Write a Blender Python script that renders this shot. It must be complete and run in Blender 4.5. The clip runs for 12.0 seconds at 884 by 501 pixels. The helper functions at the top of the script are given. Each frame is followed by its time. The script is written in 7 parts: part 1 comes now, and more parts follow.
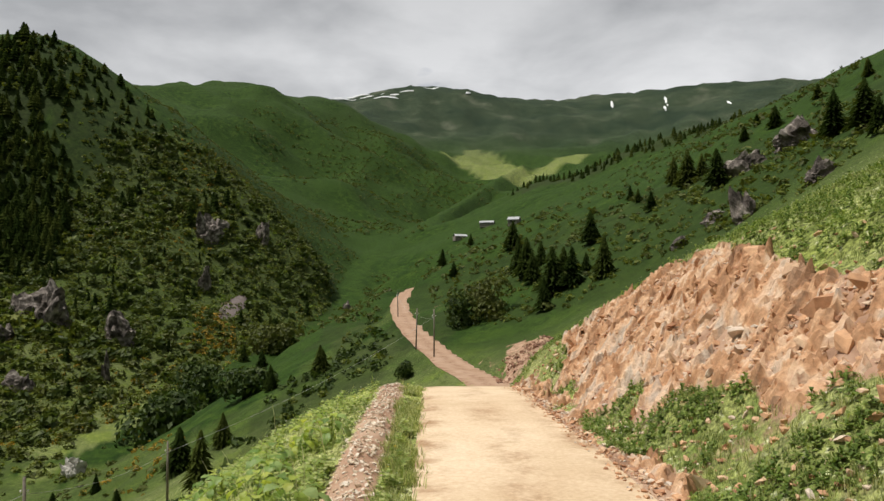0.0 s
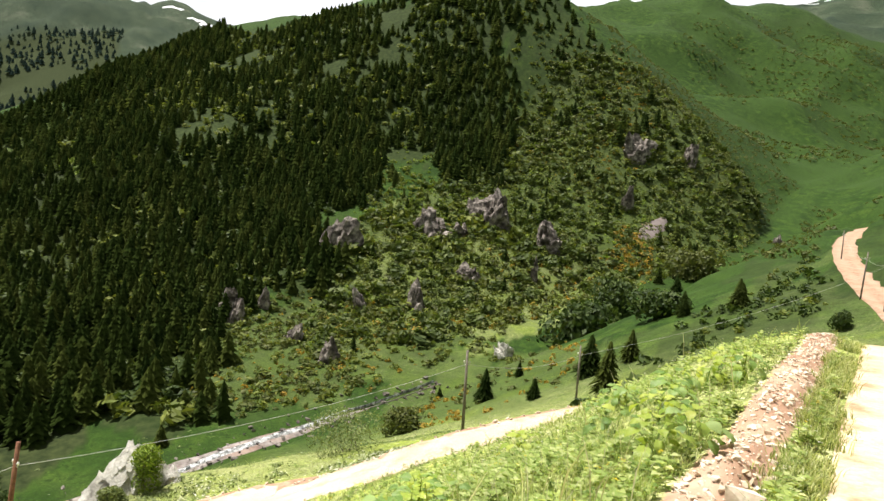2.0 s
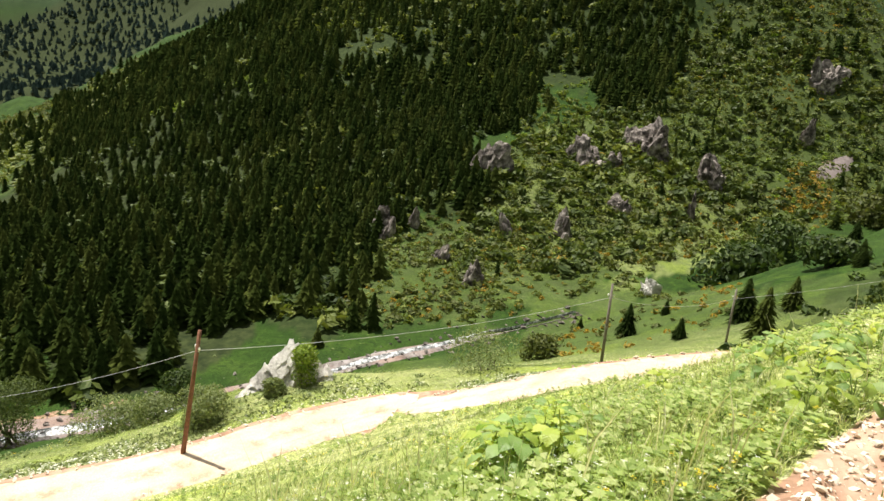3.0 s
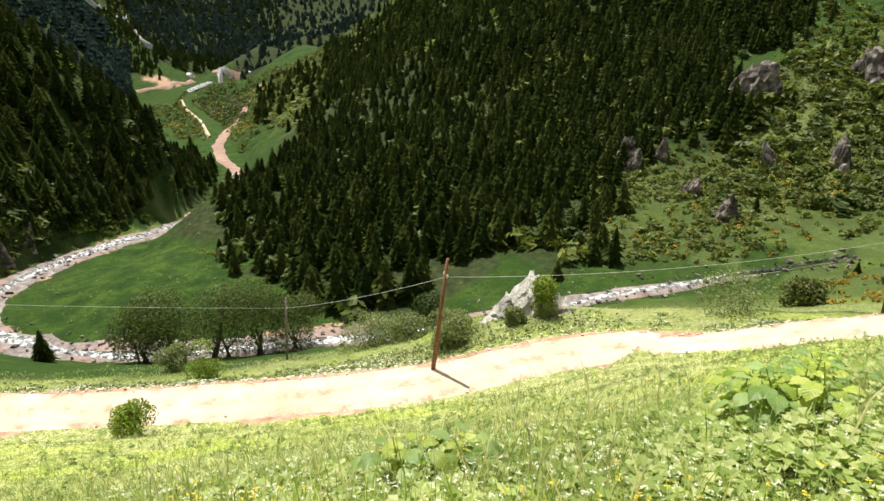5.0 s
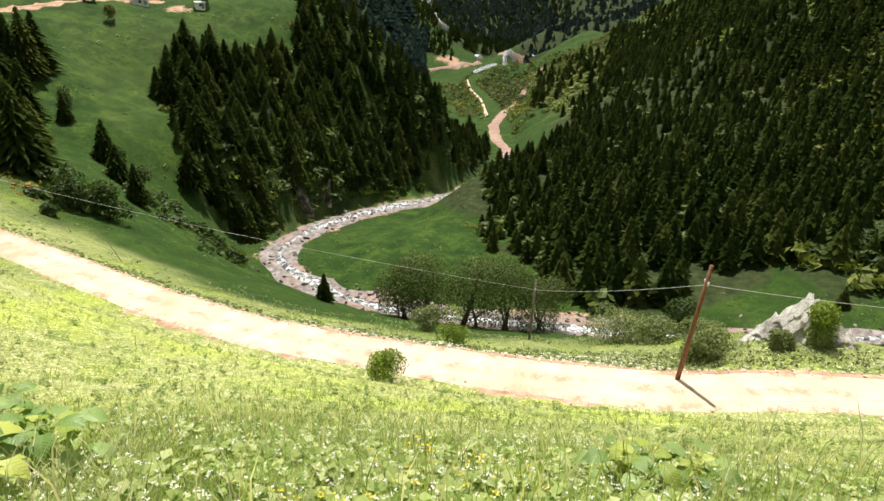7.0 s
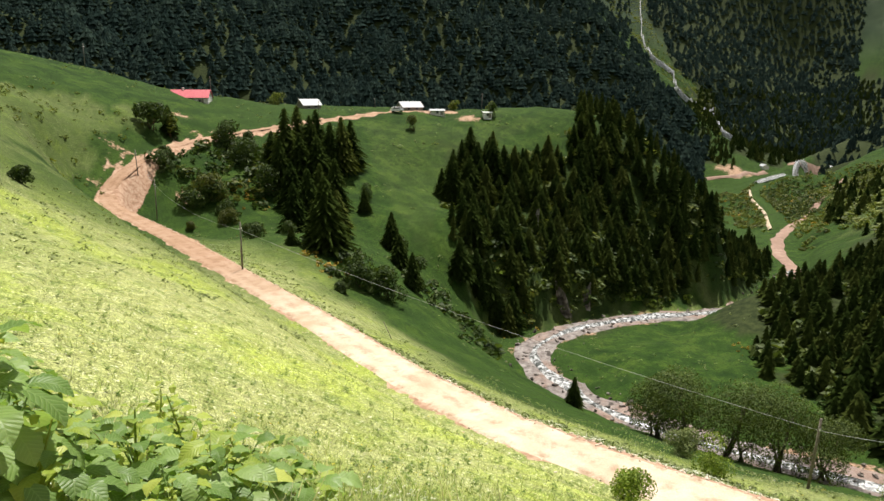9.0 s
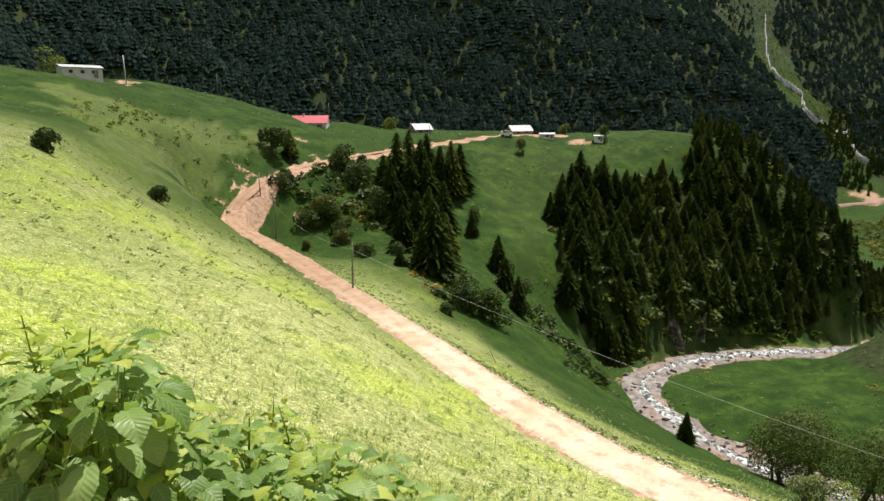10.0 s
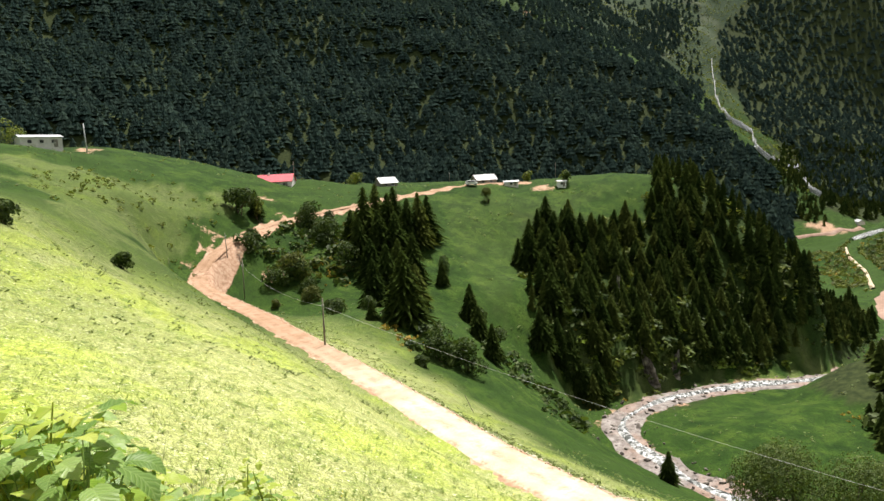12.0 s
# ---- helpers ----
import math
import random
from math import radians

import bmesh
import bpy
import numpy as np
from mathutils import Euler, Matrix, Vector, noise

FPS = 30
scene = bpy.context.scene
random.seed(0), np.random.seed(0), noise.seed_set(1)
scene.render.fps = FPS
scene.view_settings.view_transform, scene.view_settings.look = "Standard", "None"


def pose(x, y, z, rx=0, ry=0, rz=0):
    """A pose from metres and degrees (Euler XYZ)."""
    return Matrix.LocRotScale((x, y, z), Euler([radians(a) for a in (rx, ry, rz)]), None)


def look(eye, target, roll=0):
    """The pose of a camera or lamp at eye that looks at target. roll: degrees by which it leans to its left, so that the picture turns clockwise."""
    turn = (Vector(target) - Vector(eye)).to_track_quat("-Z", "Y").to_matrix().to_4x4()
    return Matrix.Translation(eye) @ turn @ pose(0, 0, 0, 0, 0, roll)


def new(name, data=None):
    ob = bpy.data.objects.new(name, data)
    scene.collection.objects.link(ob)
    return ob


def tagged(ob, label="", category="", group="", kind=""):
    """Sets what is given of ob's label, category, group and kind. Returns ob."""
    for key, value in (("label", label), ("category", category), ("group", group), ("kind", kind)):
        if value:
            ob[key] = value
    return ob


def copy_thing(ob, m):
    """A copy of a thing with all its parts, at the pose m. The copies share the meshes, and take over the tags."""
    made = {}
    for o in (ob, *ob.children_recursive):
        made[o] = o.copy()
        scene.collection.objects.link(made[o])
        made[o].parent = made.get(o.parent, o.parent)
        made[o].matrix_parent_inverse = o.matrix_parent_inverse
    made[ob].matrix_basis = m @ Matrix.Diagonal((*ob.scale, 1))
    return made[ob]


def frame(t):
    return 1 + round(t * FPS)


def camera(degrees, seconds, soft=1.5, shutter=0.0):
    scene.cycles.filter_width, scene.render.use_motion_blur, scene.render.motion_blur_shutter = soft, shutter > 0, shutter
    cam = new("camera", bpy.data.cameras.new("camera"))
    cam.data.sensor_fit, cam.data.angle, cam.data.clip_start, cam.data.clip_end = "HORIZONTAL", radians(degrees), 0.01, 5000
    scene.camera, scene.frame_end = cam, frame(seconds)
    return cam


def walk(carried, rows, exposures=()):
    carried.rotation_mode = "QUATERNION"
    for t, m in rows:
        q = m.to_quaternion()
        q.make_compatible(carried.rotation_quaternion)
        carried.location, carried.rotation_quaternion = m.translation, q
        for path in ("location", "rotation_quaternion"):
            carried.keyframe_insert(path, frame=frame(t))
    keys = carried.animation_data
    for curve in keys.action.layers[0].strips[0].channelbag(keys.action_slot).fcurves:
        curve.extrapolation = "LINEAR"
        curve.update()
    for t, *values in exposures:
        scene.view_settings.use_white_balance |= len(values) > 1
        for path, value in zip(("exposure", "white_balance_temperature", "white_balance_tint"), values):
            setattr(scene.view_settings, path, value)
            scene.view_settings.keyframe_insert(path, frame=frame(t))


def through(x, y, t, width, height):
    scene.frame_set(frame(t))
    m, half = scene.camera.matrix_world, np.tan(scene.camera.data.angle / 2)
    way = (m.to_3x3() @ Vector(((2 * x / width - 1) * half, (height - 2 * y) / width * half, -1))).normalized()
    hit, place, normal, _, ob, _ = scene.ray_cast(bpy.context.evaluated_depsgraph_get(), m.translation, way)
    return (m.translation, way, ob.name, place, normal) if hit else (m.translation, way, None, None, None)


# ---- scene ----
cam = camera(66.44, 12.0)
EYE = 0.0
# seconds, x, y, z of the eye, yaw, pitch, roll in degrees
ROWS = [
    (0.0, 0.000, 0.000, 0.000, 0.00, 2.24, 0.12),
    (0.5, 0.000, 0.000, 0.000, 13.14, 0.99, 0.93),
    (1.0, 0.000, 0.000, 0.000, 24.05, -1.56, 0.40),
    (1.5, 0.000, 0.000, 0.000, 29.39, -2.48, -0.60),
    (2.0, 0.000, 0.000, 0.000, 34.78, -5.75, -4.36),
    (2.5, 0.000, 0.000, 0.000, 41.44, -9.52, -5.46),
    (3.0, 0.000, 0.000, 0.000, 47.68, -13.18, -5.83),
    (3.5, 0.000, 0.000, 0.000, 53.76, -15.95, -4.77),
    (5.5, 0.000, 0.000, 0.000, 71.59, -20.36, -0.71),
    (6.0, 0.000, 0.000, 0.000, 76.43, -20.50, -0.92),
    (6.5, 0.000, 0.000, 0.000, 82.59, -21.05, -1.24),
    (7.0, 0.000, 0.000, 0.000, 90.32, -21.60, -1.12),
    (7.5, 0.000, 0.000, 0.000, 100.15, -22.28, -1.12),
    (9.5, 0.000, 0.000, 0.000, 116.95, -11.60, -0.11),
    (10.0, 0.000, 0.000, 0.000, 121.81, -11.28, 0.39),
    (10.5, 0.000, 0.000, 0.000, 122.91, -9.66, 1.87),
    (11.0, 0.000, 0.000, 0.000, 117.15, -7.54, 3.96),
    (11.5, 0.000, 0.000, 0.000, 118.32, -6.05, 2.88),
    (12.0, 0.000, 0.000, 0.000, 118.83, -7.06, 2.99),
]
walk(cam, [(t, pose(x, y, EYE + z, 90 + pitch, roll, yaw)) for t, x, y, z, yaw, pitch, roll in ROWS],
     [(0.0, -0.15), (0.7, 0.2), (1.5, 0.75), (2.0, 0.84), (2.5, 0.84), (3.5, 0.80), (5.5, 0.72), (7.5, 0.68), (9.5, 0.48), (10.5, 0.46), (11.0, 0.72), (11.5, 0.88), (12.0, 0.82)])

# ---- world and sun ----
SUN_AZ, SUN_EL = 94.0, 67.0
world = bpy.data.worlds.new("world")
scene.world = world
world.use_nodes = True


def sky_world(nt):
    nt.nodes.clear()
    out = nt.nodes.new("ShaderNodeOutputWorld")
    sky = nt.nodes.new("ShaderNodeTexSky")
    sky.sky_type = "NISHITA"
    sky.sun_disc = False
    sky.sun_elevation = radians(SUN_EL)
    sky.sun_rotation = radians(-SUN_AZ)
    sky.altitude = 2000
    clear = nt.nodes.new("ShaderNodeBackground")
    clear.inputs["Strength"].default_value = 0.07
    nt.links.new(sky.outputs[0], clear.inputs["Color"])
    # cloud deck: the direction is laid out on a flat sheet above the valley
    co = nt.nodes.new("ShaderNodeTexCoord")
    sep = nt.nodes.new("ShaderNodeSeparateXYZ")
    nt.links.new(co.outputs["Generated"], sep.inputs[0])
    up = nt.nodes.new("ShaderNodeMath")
    up.operation = "MAXIMUM"
    up.inputs[1].default_value = 0.05
    nt.links.new(sep.outputs["Z"], up.inputs[0])
    lift = nt.nodes.new("ShaderNodeMath")
    lift.operation = "ADD"
    lift.inputs[1].default_value = 0.22
    nt.links.new(up.outputs[0], lift.inputs[0])
    flat = nt.nodes.new("ShaderNodeVectorMath")
    flat.operation = "DIVIDE"
    nt.links.new(co.outputs["Generated"], flat.inputs[0])
    nt.links.new(lift.outputs[0], flat.inputs[1])
    tex = nt.nodes.new("ShaderNodeTexNoise")
    tex.inputs["Scale"].default_value = 2.1
    tex.inputs["Detail"].default_value = 7
    tex.inputs["Roughness"].default_value = 0.52
    tex.inputs["Distortion"].default_value = 0.25
    nt.links.new(flat.outputs[0], tex.inputs["Vector"])
    ramp = nt.nodes.new("ShaderNodeValToRGB")
    ramp.color_ramp.elements[0].position = 0.32
    ramp.color_ramp.elements[0].color = (0.56, 0.575, 0.60, 1)
    ramp.color_ramp.elements[1].position = 0.66
    ramp.color_ramp.elements[1].color = (0.97, 0.98, 1.0, 1)
    nt.links.new(tex.outputs["Fac"], ramp.inputs[0])
    cloud = nt.nodes.new("ShaderNodeBackground")
    cloud.inputs["Strength"].default_value = 0.58
    nt.links.new(ramp.outputs[0], cloud.inputs["Color"])
    # the deck is set brighter low down, where the camera sees it, and dimmer overhead to limit fill light
    low = nt.nodes.new("ShaderNodeMapRange")
    low.inputs["From Min"].default_value, low.inputs["From Max"].default_value = 0.1, 0.75
    low.inputs["To Min"].default_value, low.inputs["To Max"].default_value = 1.05, 0.32
    nt.links.new(sep.outputs["Z"], low.inputs["Value"])
    nt.links.new(low.outputs[0], cloud.inputs["Strength"])
    gap = nt.nodes.new("ShaderNodeTexNoise")
    gap.inputs["Scale"].default_value = 1.3
    gap.inputs["Detail"].default_value = 5
    nt.links.new(flat.outputs[0], gap.inputs["Vector"])
    mask = nt.nodes.new("ShaderNodeMapRange")
    mask.inputs["From Min"].default_value = 0.28
    mask.inputs["From Max"].default_value = 0.36
    nt.links.new(gap.outputs["Fac"], mask.inputs["Value"])
    mix = nt.nodes.new("ShaderNodeMixShader")
    nt.links.new(mask.outputs[0], mix.inputs[0])
    nt.links.new(clear.outputs[0], mix.inputs[1])
    nt.links.new(cloud.outputs[0], mix.inputs[2])
    nt.links.new(mix.outputs[0], out.inputs[0])


sky_world(world.node_tree)
sun = new("sun", bpy.data.lights.new("sun", "SUN"))
sun.data.energy = 5.0
sun.data.angle = radians(0.53)
sun.data.color = (1.0, 0.95, 0.87)
_a, _e = radians(SUN_AZ), radians(SUN_EL)
SUN_DIR = Vector((-math.sin(_a) * math.cos(_e), math.cos(_a) * math.cos(_e), math.sin(_e)))
sun.matrix_world = look(SUN_DIR * 400, (0, 0, 0))

# ---- materials ----
def material(name, rough=0.9, spec=0.3):
    m = bpy.data.materials.new(name)
    m.use_nodes = True
    b = m.node_tree.nodes["Principled BSDF"]
    b.inputs["Roughness"].default_value = rough
    b.inputs["Specular IOR Level"].default_value = spec
    return m, m.node_tree, b


def node(nt, kind, **values):
    n = nt.nodes.new(kind)
    for key, v in values.items():
        n.inputs[key.replace("_", " ")].default_value = v
    return n


def noise_tex(nt, scale, detail=4, rough=0.55, where=None, distortion=0.0):
    n = node(nt, "ShaderNodeTexNoise", Scale=scale, Detail=detail, Roughness=rough, Distortion=distortion)
    if where is None:
        where = nt.nodes.new("ShaderNodeNewGeometry").outputs["Position"]
    nt.links.new(where, n.inputs["Vector"])
    return n.outputs["Fac"]


def ramp(nt, fac, *stops):
    n = nt.nodes.new("ShaderNodeValToRGB")
    e = n.color_ramp.elements
    while len(e) < len(stops):
        e.new(0.5)
    for k, (pos, col) in enumerate(stops):
        e[k].position, e[k].color = pos, (*col, 1)
    nt.links.new(fac, n.inputs[0])
    return n.outputs[0]


def blend(nt, fac, a, b, kind="MIX"):
    n = nt.nodes.new("ShaderNodeMix")
    n.data_type, n.blend_type = "RGBA", kind
    for sock, v in ((n.inputs[0], fac), (n.inputs[6], a), (n.inputs[7], b)):
        if isinstance(v, (int, float)):
            sock.default_value = v
        elif isinstance(v, tuple):
            sock.default_value = (*v, 1)
        else:
            nt.links.new(v, sock)
    return n.outputs[2]


def bump(nt, bsdf, fac, strength=0.4, distance=0.02):
    n = node(nt, "ShaderNodeBump", Strength=strength, Distance=distance)
    nt.links.new(fac, n.inputs["Height"])
    nt.links.new(n.outputs[0], bsdf.inputs["Normal"])


def attribute(nt, name):
    n = nt.nodes.new("ShaderNodeAttribute")
    n.attribute_name = name
    return n.outputs["Fac"]


def make_ground():
    m, nt, b = material("meadow", 0.95, 0.1)
    wide = noise_tex(nt, 0.012, 6, 0.6)
    mid = noise_tex(nt, 0.16, 6, 0.65)
    fine = noise_tex(nt, 3.0, 8, 0.7)
    grass = ramp(nt, mid, (0.36, (0.010, 0.026, 0.004)), (0.5, (0.022, 0.048, 0.007)), (0.66, (0.046, 0.078, 0.012)))
    grass = blend(nt, ramp(nt, wide, (0.42, (0, 0, 0)), (0.62, (1, 1, 1))), grass, (0.026, 0.052, 0.009))
    clump = ramp(nt, noise_tex(nt, 0.55, 6, 0.7), (0.52, (0, 0, 0)), (0.62, (1, 1, 1)))
    grass = blend(nt, clump, grass, (0.017, 0.036, 0.007))
    # the hayfield tone also paints sunlight; plain grass is kept dark for cloud shade
    lit_hay = ramp(nt, noise_tex(nt, 0.5, 14, 0.8), (0.32, (0.155, 0.180, 0.055)), (0.43, (0.225, 0.245, 0.085)), (0.52, (0.285, 0.300, 0.122)), (0.60, (0.335, 0.345, 0.160)), (0.70, (0.41, 0.41, 0.24)))
    lit_hay = blend(nt, ramp(nt, noise_tex(nt, 0.05, 5, 0.6), (0.42, (0, 0, 0)), (0.60, (0.7, 0.7, 0.7))), lit_hay, (0.170, 0.205, 0.060))
    lime = ramp(nt, noise_tex(nt, 0.10, 6, 0.65), (0.50, (0, 0, 0)), (0.62, (0.65, 0.65, 0.65)))
    lit_hay = blend(nt, lime, lit_hay, (0.30, 0.36, 0.055))
    tuft = ramp(nt, noise_tex(nt, 0.85, 9, 0.72), (0.50, (0, 0, 0)), (0.62, (0.75, 0.75, 0.75)))
    lit_hay = blend(nt, tuft, lit_hay, (0.105, 0.150, 0.034))
    fleck = ramp(nt, noise_tex(nt, 5.5, 3, 0.6), (0.60, (0, 0, 0)), (0.68, (1, 1, 1)))
    lit_hay = blend(nt, fleck, lit_hay, (0.50, 0.51, 0.33))
    grass = blend(nt, attribute(nt, "lit_hay"), grass, lit_hay)
    # high ground: thin dull turf and grey rock
    alp = ramp(nt, noise_tex(nt, 0.006, 8, 0.65), (0.35, (0.018, 0.031, 0.019)), (0.55, (0.033, 0.048, 0.028)), (0.68, (0.075, 0.085, 0.060)))
    grass = blend(nt, attribute(nt, "alpine"), grass, alp)
    grass = blend(nt, 0.6, grass, ramp(nt, fine, (0.3, (0.25, 0.25, 0.25)), (0.7, (0.85, 0.85, 0.8))), "OVERLAY")
    blade = noise_tex(nt, 13, 5, 0.75)
    grass = blend(nt, 0.75, grass, ramp(nt, blade, (0.38, (0.05, 0.06, 0.04)), (0.5, (0.5, 0.5, 0.5)), (0.60, (0.93, 0.93, 0.91))), "OVERLAY")
    earth = ramp(nt, noise_tex(nt, 1.1, 8, 0.65), (0.3, (0.21, 0.12, 0.075)), (0.5, (0.37, 0.235, 0.16)), (0.7, (0.50, 0.37, 0.27)))
    grain = noise_tex(nt, 0.9, 6, 0.7)
    add = nt.nodes.new("ShaderNodeMath")
    add.operation = "ADD"
    nt.links.new(attribute(nt, "bare"), add.inputs[0])
    nt.links.new(grain, add.inputs[1])
    edge = ramp(nt, add.outputs[0], (0.86, (0, 0, 0)), (0.98, (1, 1, 1)))
    # dark forest floor; the shade in gaps between trees is put into its colour
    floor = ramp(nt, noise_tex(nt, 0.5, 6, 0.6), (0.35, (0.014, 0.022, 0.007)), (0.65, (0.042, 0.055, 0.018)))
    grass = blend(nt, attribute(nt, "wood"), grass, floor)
    col = blend(nt, edge, grass, earth)
    nt.links.new(col, b.inputs["Base Color"])
    bump(nt, b, fine, 0.6, 0.08)
    return m


def make_road(name, tone, other, y0, y1):
    """Trodden dust, multiplied by one tone up to y0 and by another beyond y1."""
    m, nt, b = material(name, 0.95, 0.15)
    col = ramp(nt, noise_tex(nt, 0.35, 7, 0.6), (0.3, (0.52, 0.385, 0.25)), (0.55, (0.66, 0.52, 0.37)), (0.75, (0.71, 0.60, 0.46)))
    # two worn wheel lines, stonier between and beside them
    rut = nt.nodes.new("ShaderNodeMath")
    rut.operation = "ABSOLUTE"
    nt.links.new(attribute(nt, "across"), rut.inputs[0])
    worn = ramp(nt, rut.outputs[0], (0.12, (0.25, 0.25, 0.25)), (0.38, (1, 1, 1)), (0.55, (1, 1, 1)), (0.85, (0, 0, 0)))
    stony = ramp(nt, noise_tex(nt, 2.6, 8, 0.75), (0.45, (0.36, 0.235, 0.14)), (0.62, (0.58, 0.44, 0.31)))
    patch = ramp(nt, noise_tex(nt, 0.8, 6, 0.7), (0.45, (0, 0, 0)), (0.6, (1, 1, 1)))
    loose = blend(nt, patch, (0.0, 0.0, 0.0), (1.0, 1.0, 1.0))
    loose = blend(nt, worn, loose, (0.0, 0.0, 0.0))
    col = blend(nt, loose, col, stony)
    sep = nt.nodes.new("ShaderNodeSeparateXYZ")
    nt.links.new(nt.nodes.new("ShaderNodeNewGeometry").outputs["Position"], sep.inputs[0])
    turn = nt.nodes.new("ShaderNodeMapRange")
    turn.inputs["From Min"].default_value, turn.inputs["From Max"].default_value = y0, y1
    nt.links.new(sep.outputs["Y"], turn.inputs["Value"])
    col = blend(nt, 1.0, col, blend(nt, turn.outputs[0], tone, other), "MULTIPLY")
    fine = noise_tex(nt, 14, 6, 0.7)
    col = blend(nt, 0.5, col, ramp(nt, fine, (0.3, (0.35, 0.33, 0.3)), (0.65, (0.65, 0.65, 0.65))), "OVERLAY")
    nt.links.new(col, b.inputs["Base Color"])
    bump(nt, b, fine, 0.5, 0.02)
    return m


def make_gravel():
    m, nt, b = material("stream_gravel", 0.8, 0.3)
    col = ramp(nt, noise_tex(nt, 0.5, 9, 0.7), (0.35, (0.085, 0.070, 0.064)), (0.5, (0.20, 0.172, 0.158)), (0.68, (0.36, 0.33, 0.31)))
    pink = ramp(nt, noise_tex(nt, 0.09, 5, 0.6), (0.50, (0, 0, 0)), (0.62, (0.6, 0.6, 0.6)))
    col = blend(nt, pink, col, (0.27, 0.17, 0.125))
    nt.links.new(col, b.inputs["Base Color"])
    bump(nt, b, noise_tex(nt, 1.5, 8, 0.7), 0.8, 0.3)
    return m


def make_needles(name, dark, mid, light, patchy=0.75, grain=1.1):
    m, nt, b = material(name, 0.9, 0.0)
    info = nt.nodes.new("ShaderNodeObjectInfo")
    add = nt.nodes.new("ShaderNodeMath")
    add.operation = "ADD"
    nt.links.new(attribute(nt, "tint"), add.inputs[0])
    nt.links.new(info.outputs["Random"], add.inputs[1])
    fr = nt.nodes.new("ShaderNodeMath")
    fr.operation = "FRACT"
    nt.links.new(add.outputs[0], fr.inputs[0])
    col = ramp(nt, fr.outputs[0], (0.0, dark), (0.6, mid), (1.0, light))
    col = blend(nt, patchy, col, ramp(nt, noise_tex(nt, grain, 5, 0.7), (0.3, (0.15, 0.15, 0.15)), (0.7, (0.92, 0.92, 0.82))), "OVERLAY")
    nt.links.new(col, b.inputs["Base Color"])
    glow = nt.nodes.new("ShaderNodeBsdfTranslucent")
    nt.links.new(blend(nt, 1.0, col, (1.0, 1.0, 0.5), "MULTIPLY"), glow.inputs["Color"])
    mix = nt.nodes.new("ShaderNodeMixShader")
    mix.inputs[0].default_value = 0.36
    nt.links.new(b.outputs[0], mix.inputs[1])
    nt.links.new(glow.outputs[0], mix.inputs[2])
    nt.links.new(mix.outputs[0], nt.nodes["Material Output"].inputs["Surface"])
    return m


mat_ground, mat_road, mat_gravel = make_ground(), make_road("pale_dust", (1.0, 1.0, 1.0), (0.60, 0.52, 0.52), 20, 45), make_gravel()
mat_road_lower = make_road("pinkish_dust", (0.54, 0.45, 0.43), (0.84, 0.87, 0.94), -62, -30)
mat_needles = make_needles("spruce_needles", (0.020, 0.034, 0.009), (0.035, 0.052, 0.013), (0.066, 0.082, 0.021))
# far needles: the blue of distance haze is put into their colour
mat_needles_hazed = make_needles("haze_tinted_needles", (0.024, 0.042, 0.038), (0.034, 0.055, 0.048), (0.046, 0.070, 0.058), 0.4, 0.08)



def leaf_veins(nt):
    """Nearness to the midrib and the slanting side veins of a leaf that lies along its own x axis: 0 on a vein."""
    def math_node(op, a, b):
        n = nt.nodes.new("ShaderNodeMath")
        n.operation = op
        for sock, v in zip(n.inputs, (a, b)):
            if isinstance(v, (int, float)):
                sock.default_value = v
            elif v is not None:
                nt.links.new(v, sock)
        return n.outputs[0]

    sep = nt.nodes.new("ShaderNodeSeparateXYZ")
    nt.links.new(nt.nodes.new("ShaderNodeTexCoord").outputs["Object"], sep.inputs[0])
    off = math_node("ABSOLUTE", sep.outputs["Y"], None)
    run = math_node("SUBTRACT", math_node("MULTIPLY", sep.outputs["X"], 7.0), math_node("MULTIPLY", off, 5.5))
    side = math_node("ABSOLUTE", math_node("SUBTRACT", math_node("FRACT", run, None), 0.5), None)
    return math_node("MINIMUM", side, math_node("MULTIPLY", off, 6.0))


def make_leaf(name, dark, mid, light, through=0.35, veins=False):
    m, nt, b = material(name, 0.42 if veins else 0.6, 0.35 if veins else 0.25)
    geo = nt.nodes.new("ShaderNodeNewGeometry")
    pick = geo.outputs["Random Per Island"]
    if veins:
        pick = nt.nodes.new("ShaderNodeObjectInfo").outputs["Random"]
    col = ramp(nt, pick, (0.0, dark), (0.5, mid), (1.0, light))
    col = blend(nt, 0.4, col, ramp(nt, noise_tex(nt, 0.7, 4, 0.6), (0.3, (0.3, 0.3, 0.3)), (0.7, (0.75, 0.75, 0.7))), "OVERLAY")
    if veins:
        line = leaf_veins(nt)
        col = blend(nt, ramp(nt, line, (0.0, (0.55, 0.55, 0.55)), (0.16, (0, 0, 0))), col, light)
        bump(nt, b, line, 0.6, 0.006)
    nt.links.new(col, b.inputs["Base Color"])
    glow = nt.nodes.new("ShaderNodeBsdfTranslucent")
    nt.links.new(blend(nt, 1.0, col, (1.0, 1.0, 0.55), "MULTIPLY"), glow.inputs["Color"])
    mix = nt.nodes.new("ShaderNodeMixShader")
    mix.inputs[0].default_value = through
    nt.links.new(b.outputs[0], mix.inputs[1])
    nt.links.new(glow.outputs[0], mix.inputs[2])
    nt.links.new(mix.outputs[0], nt.nodes["Material Output"].inputs["Surface"])
    return m


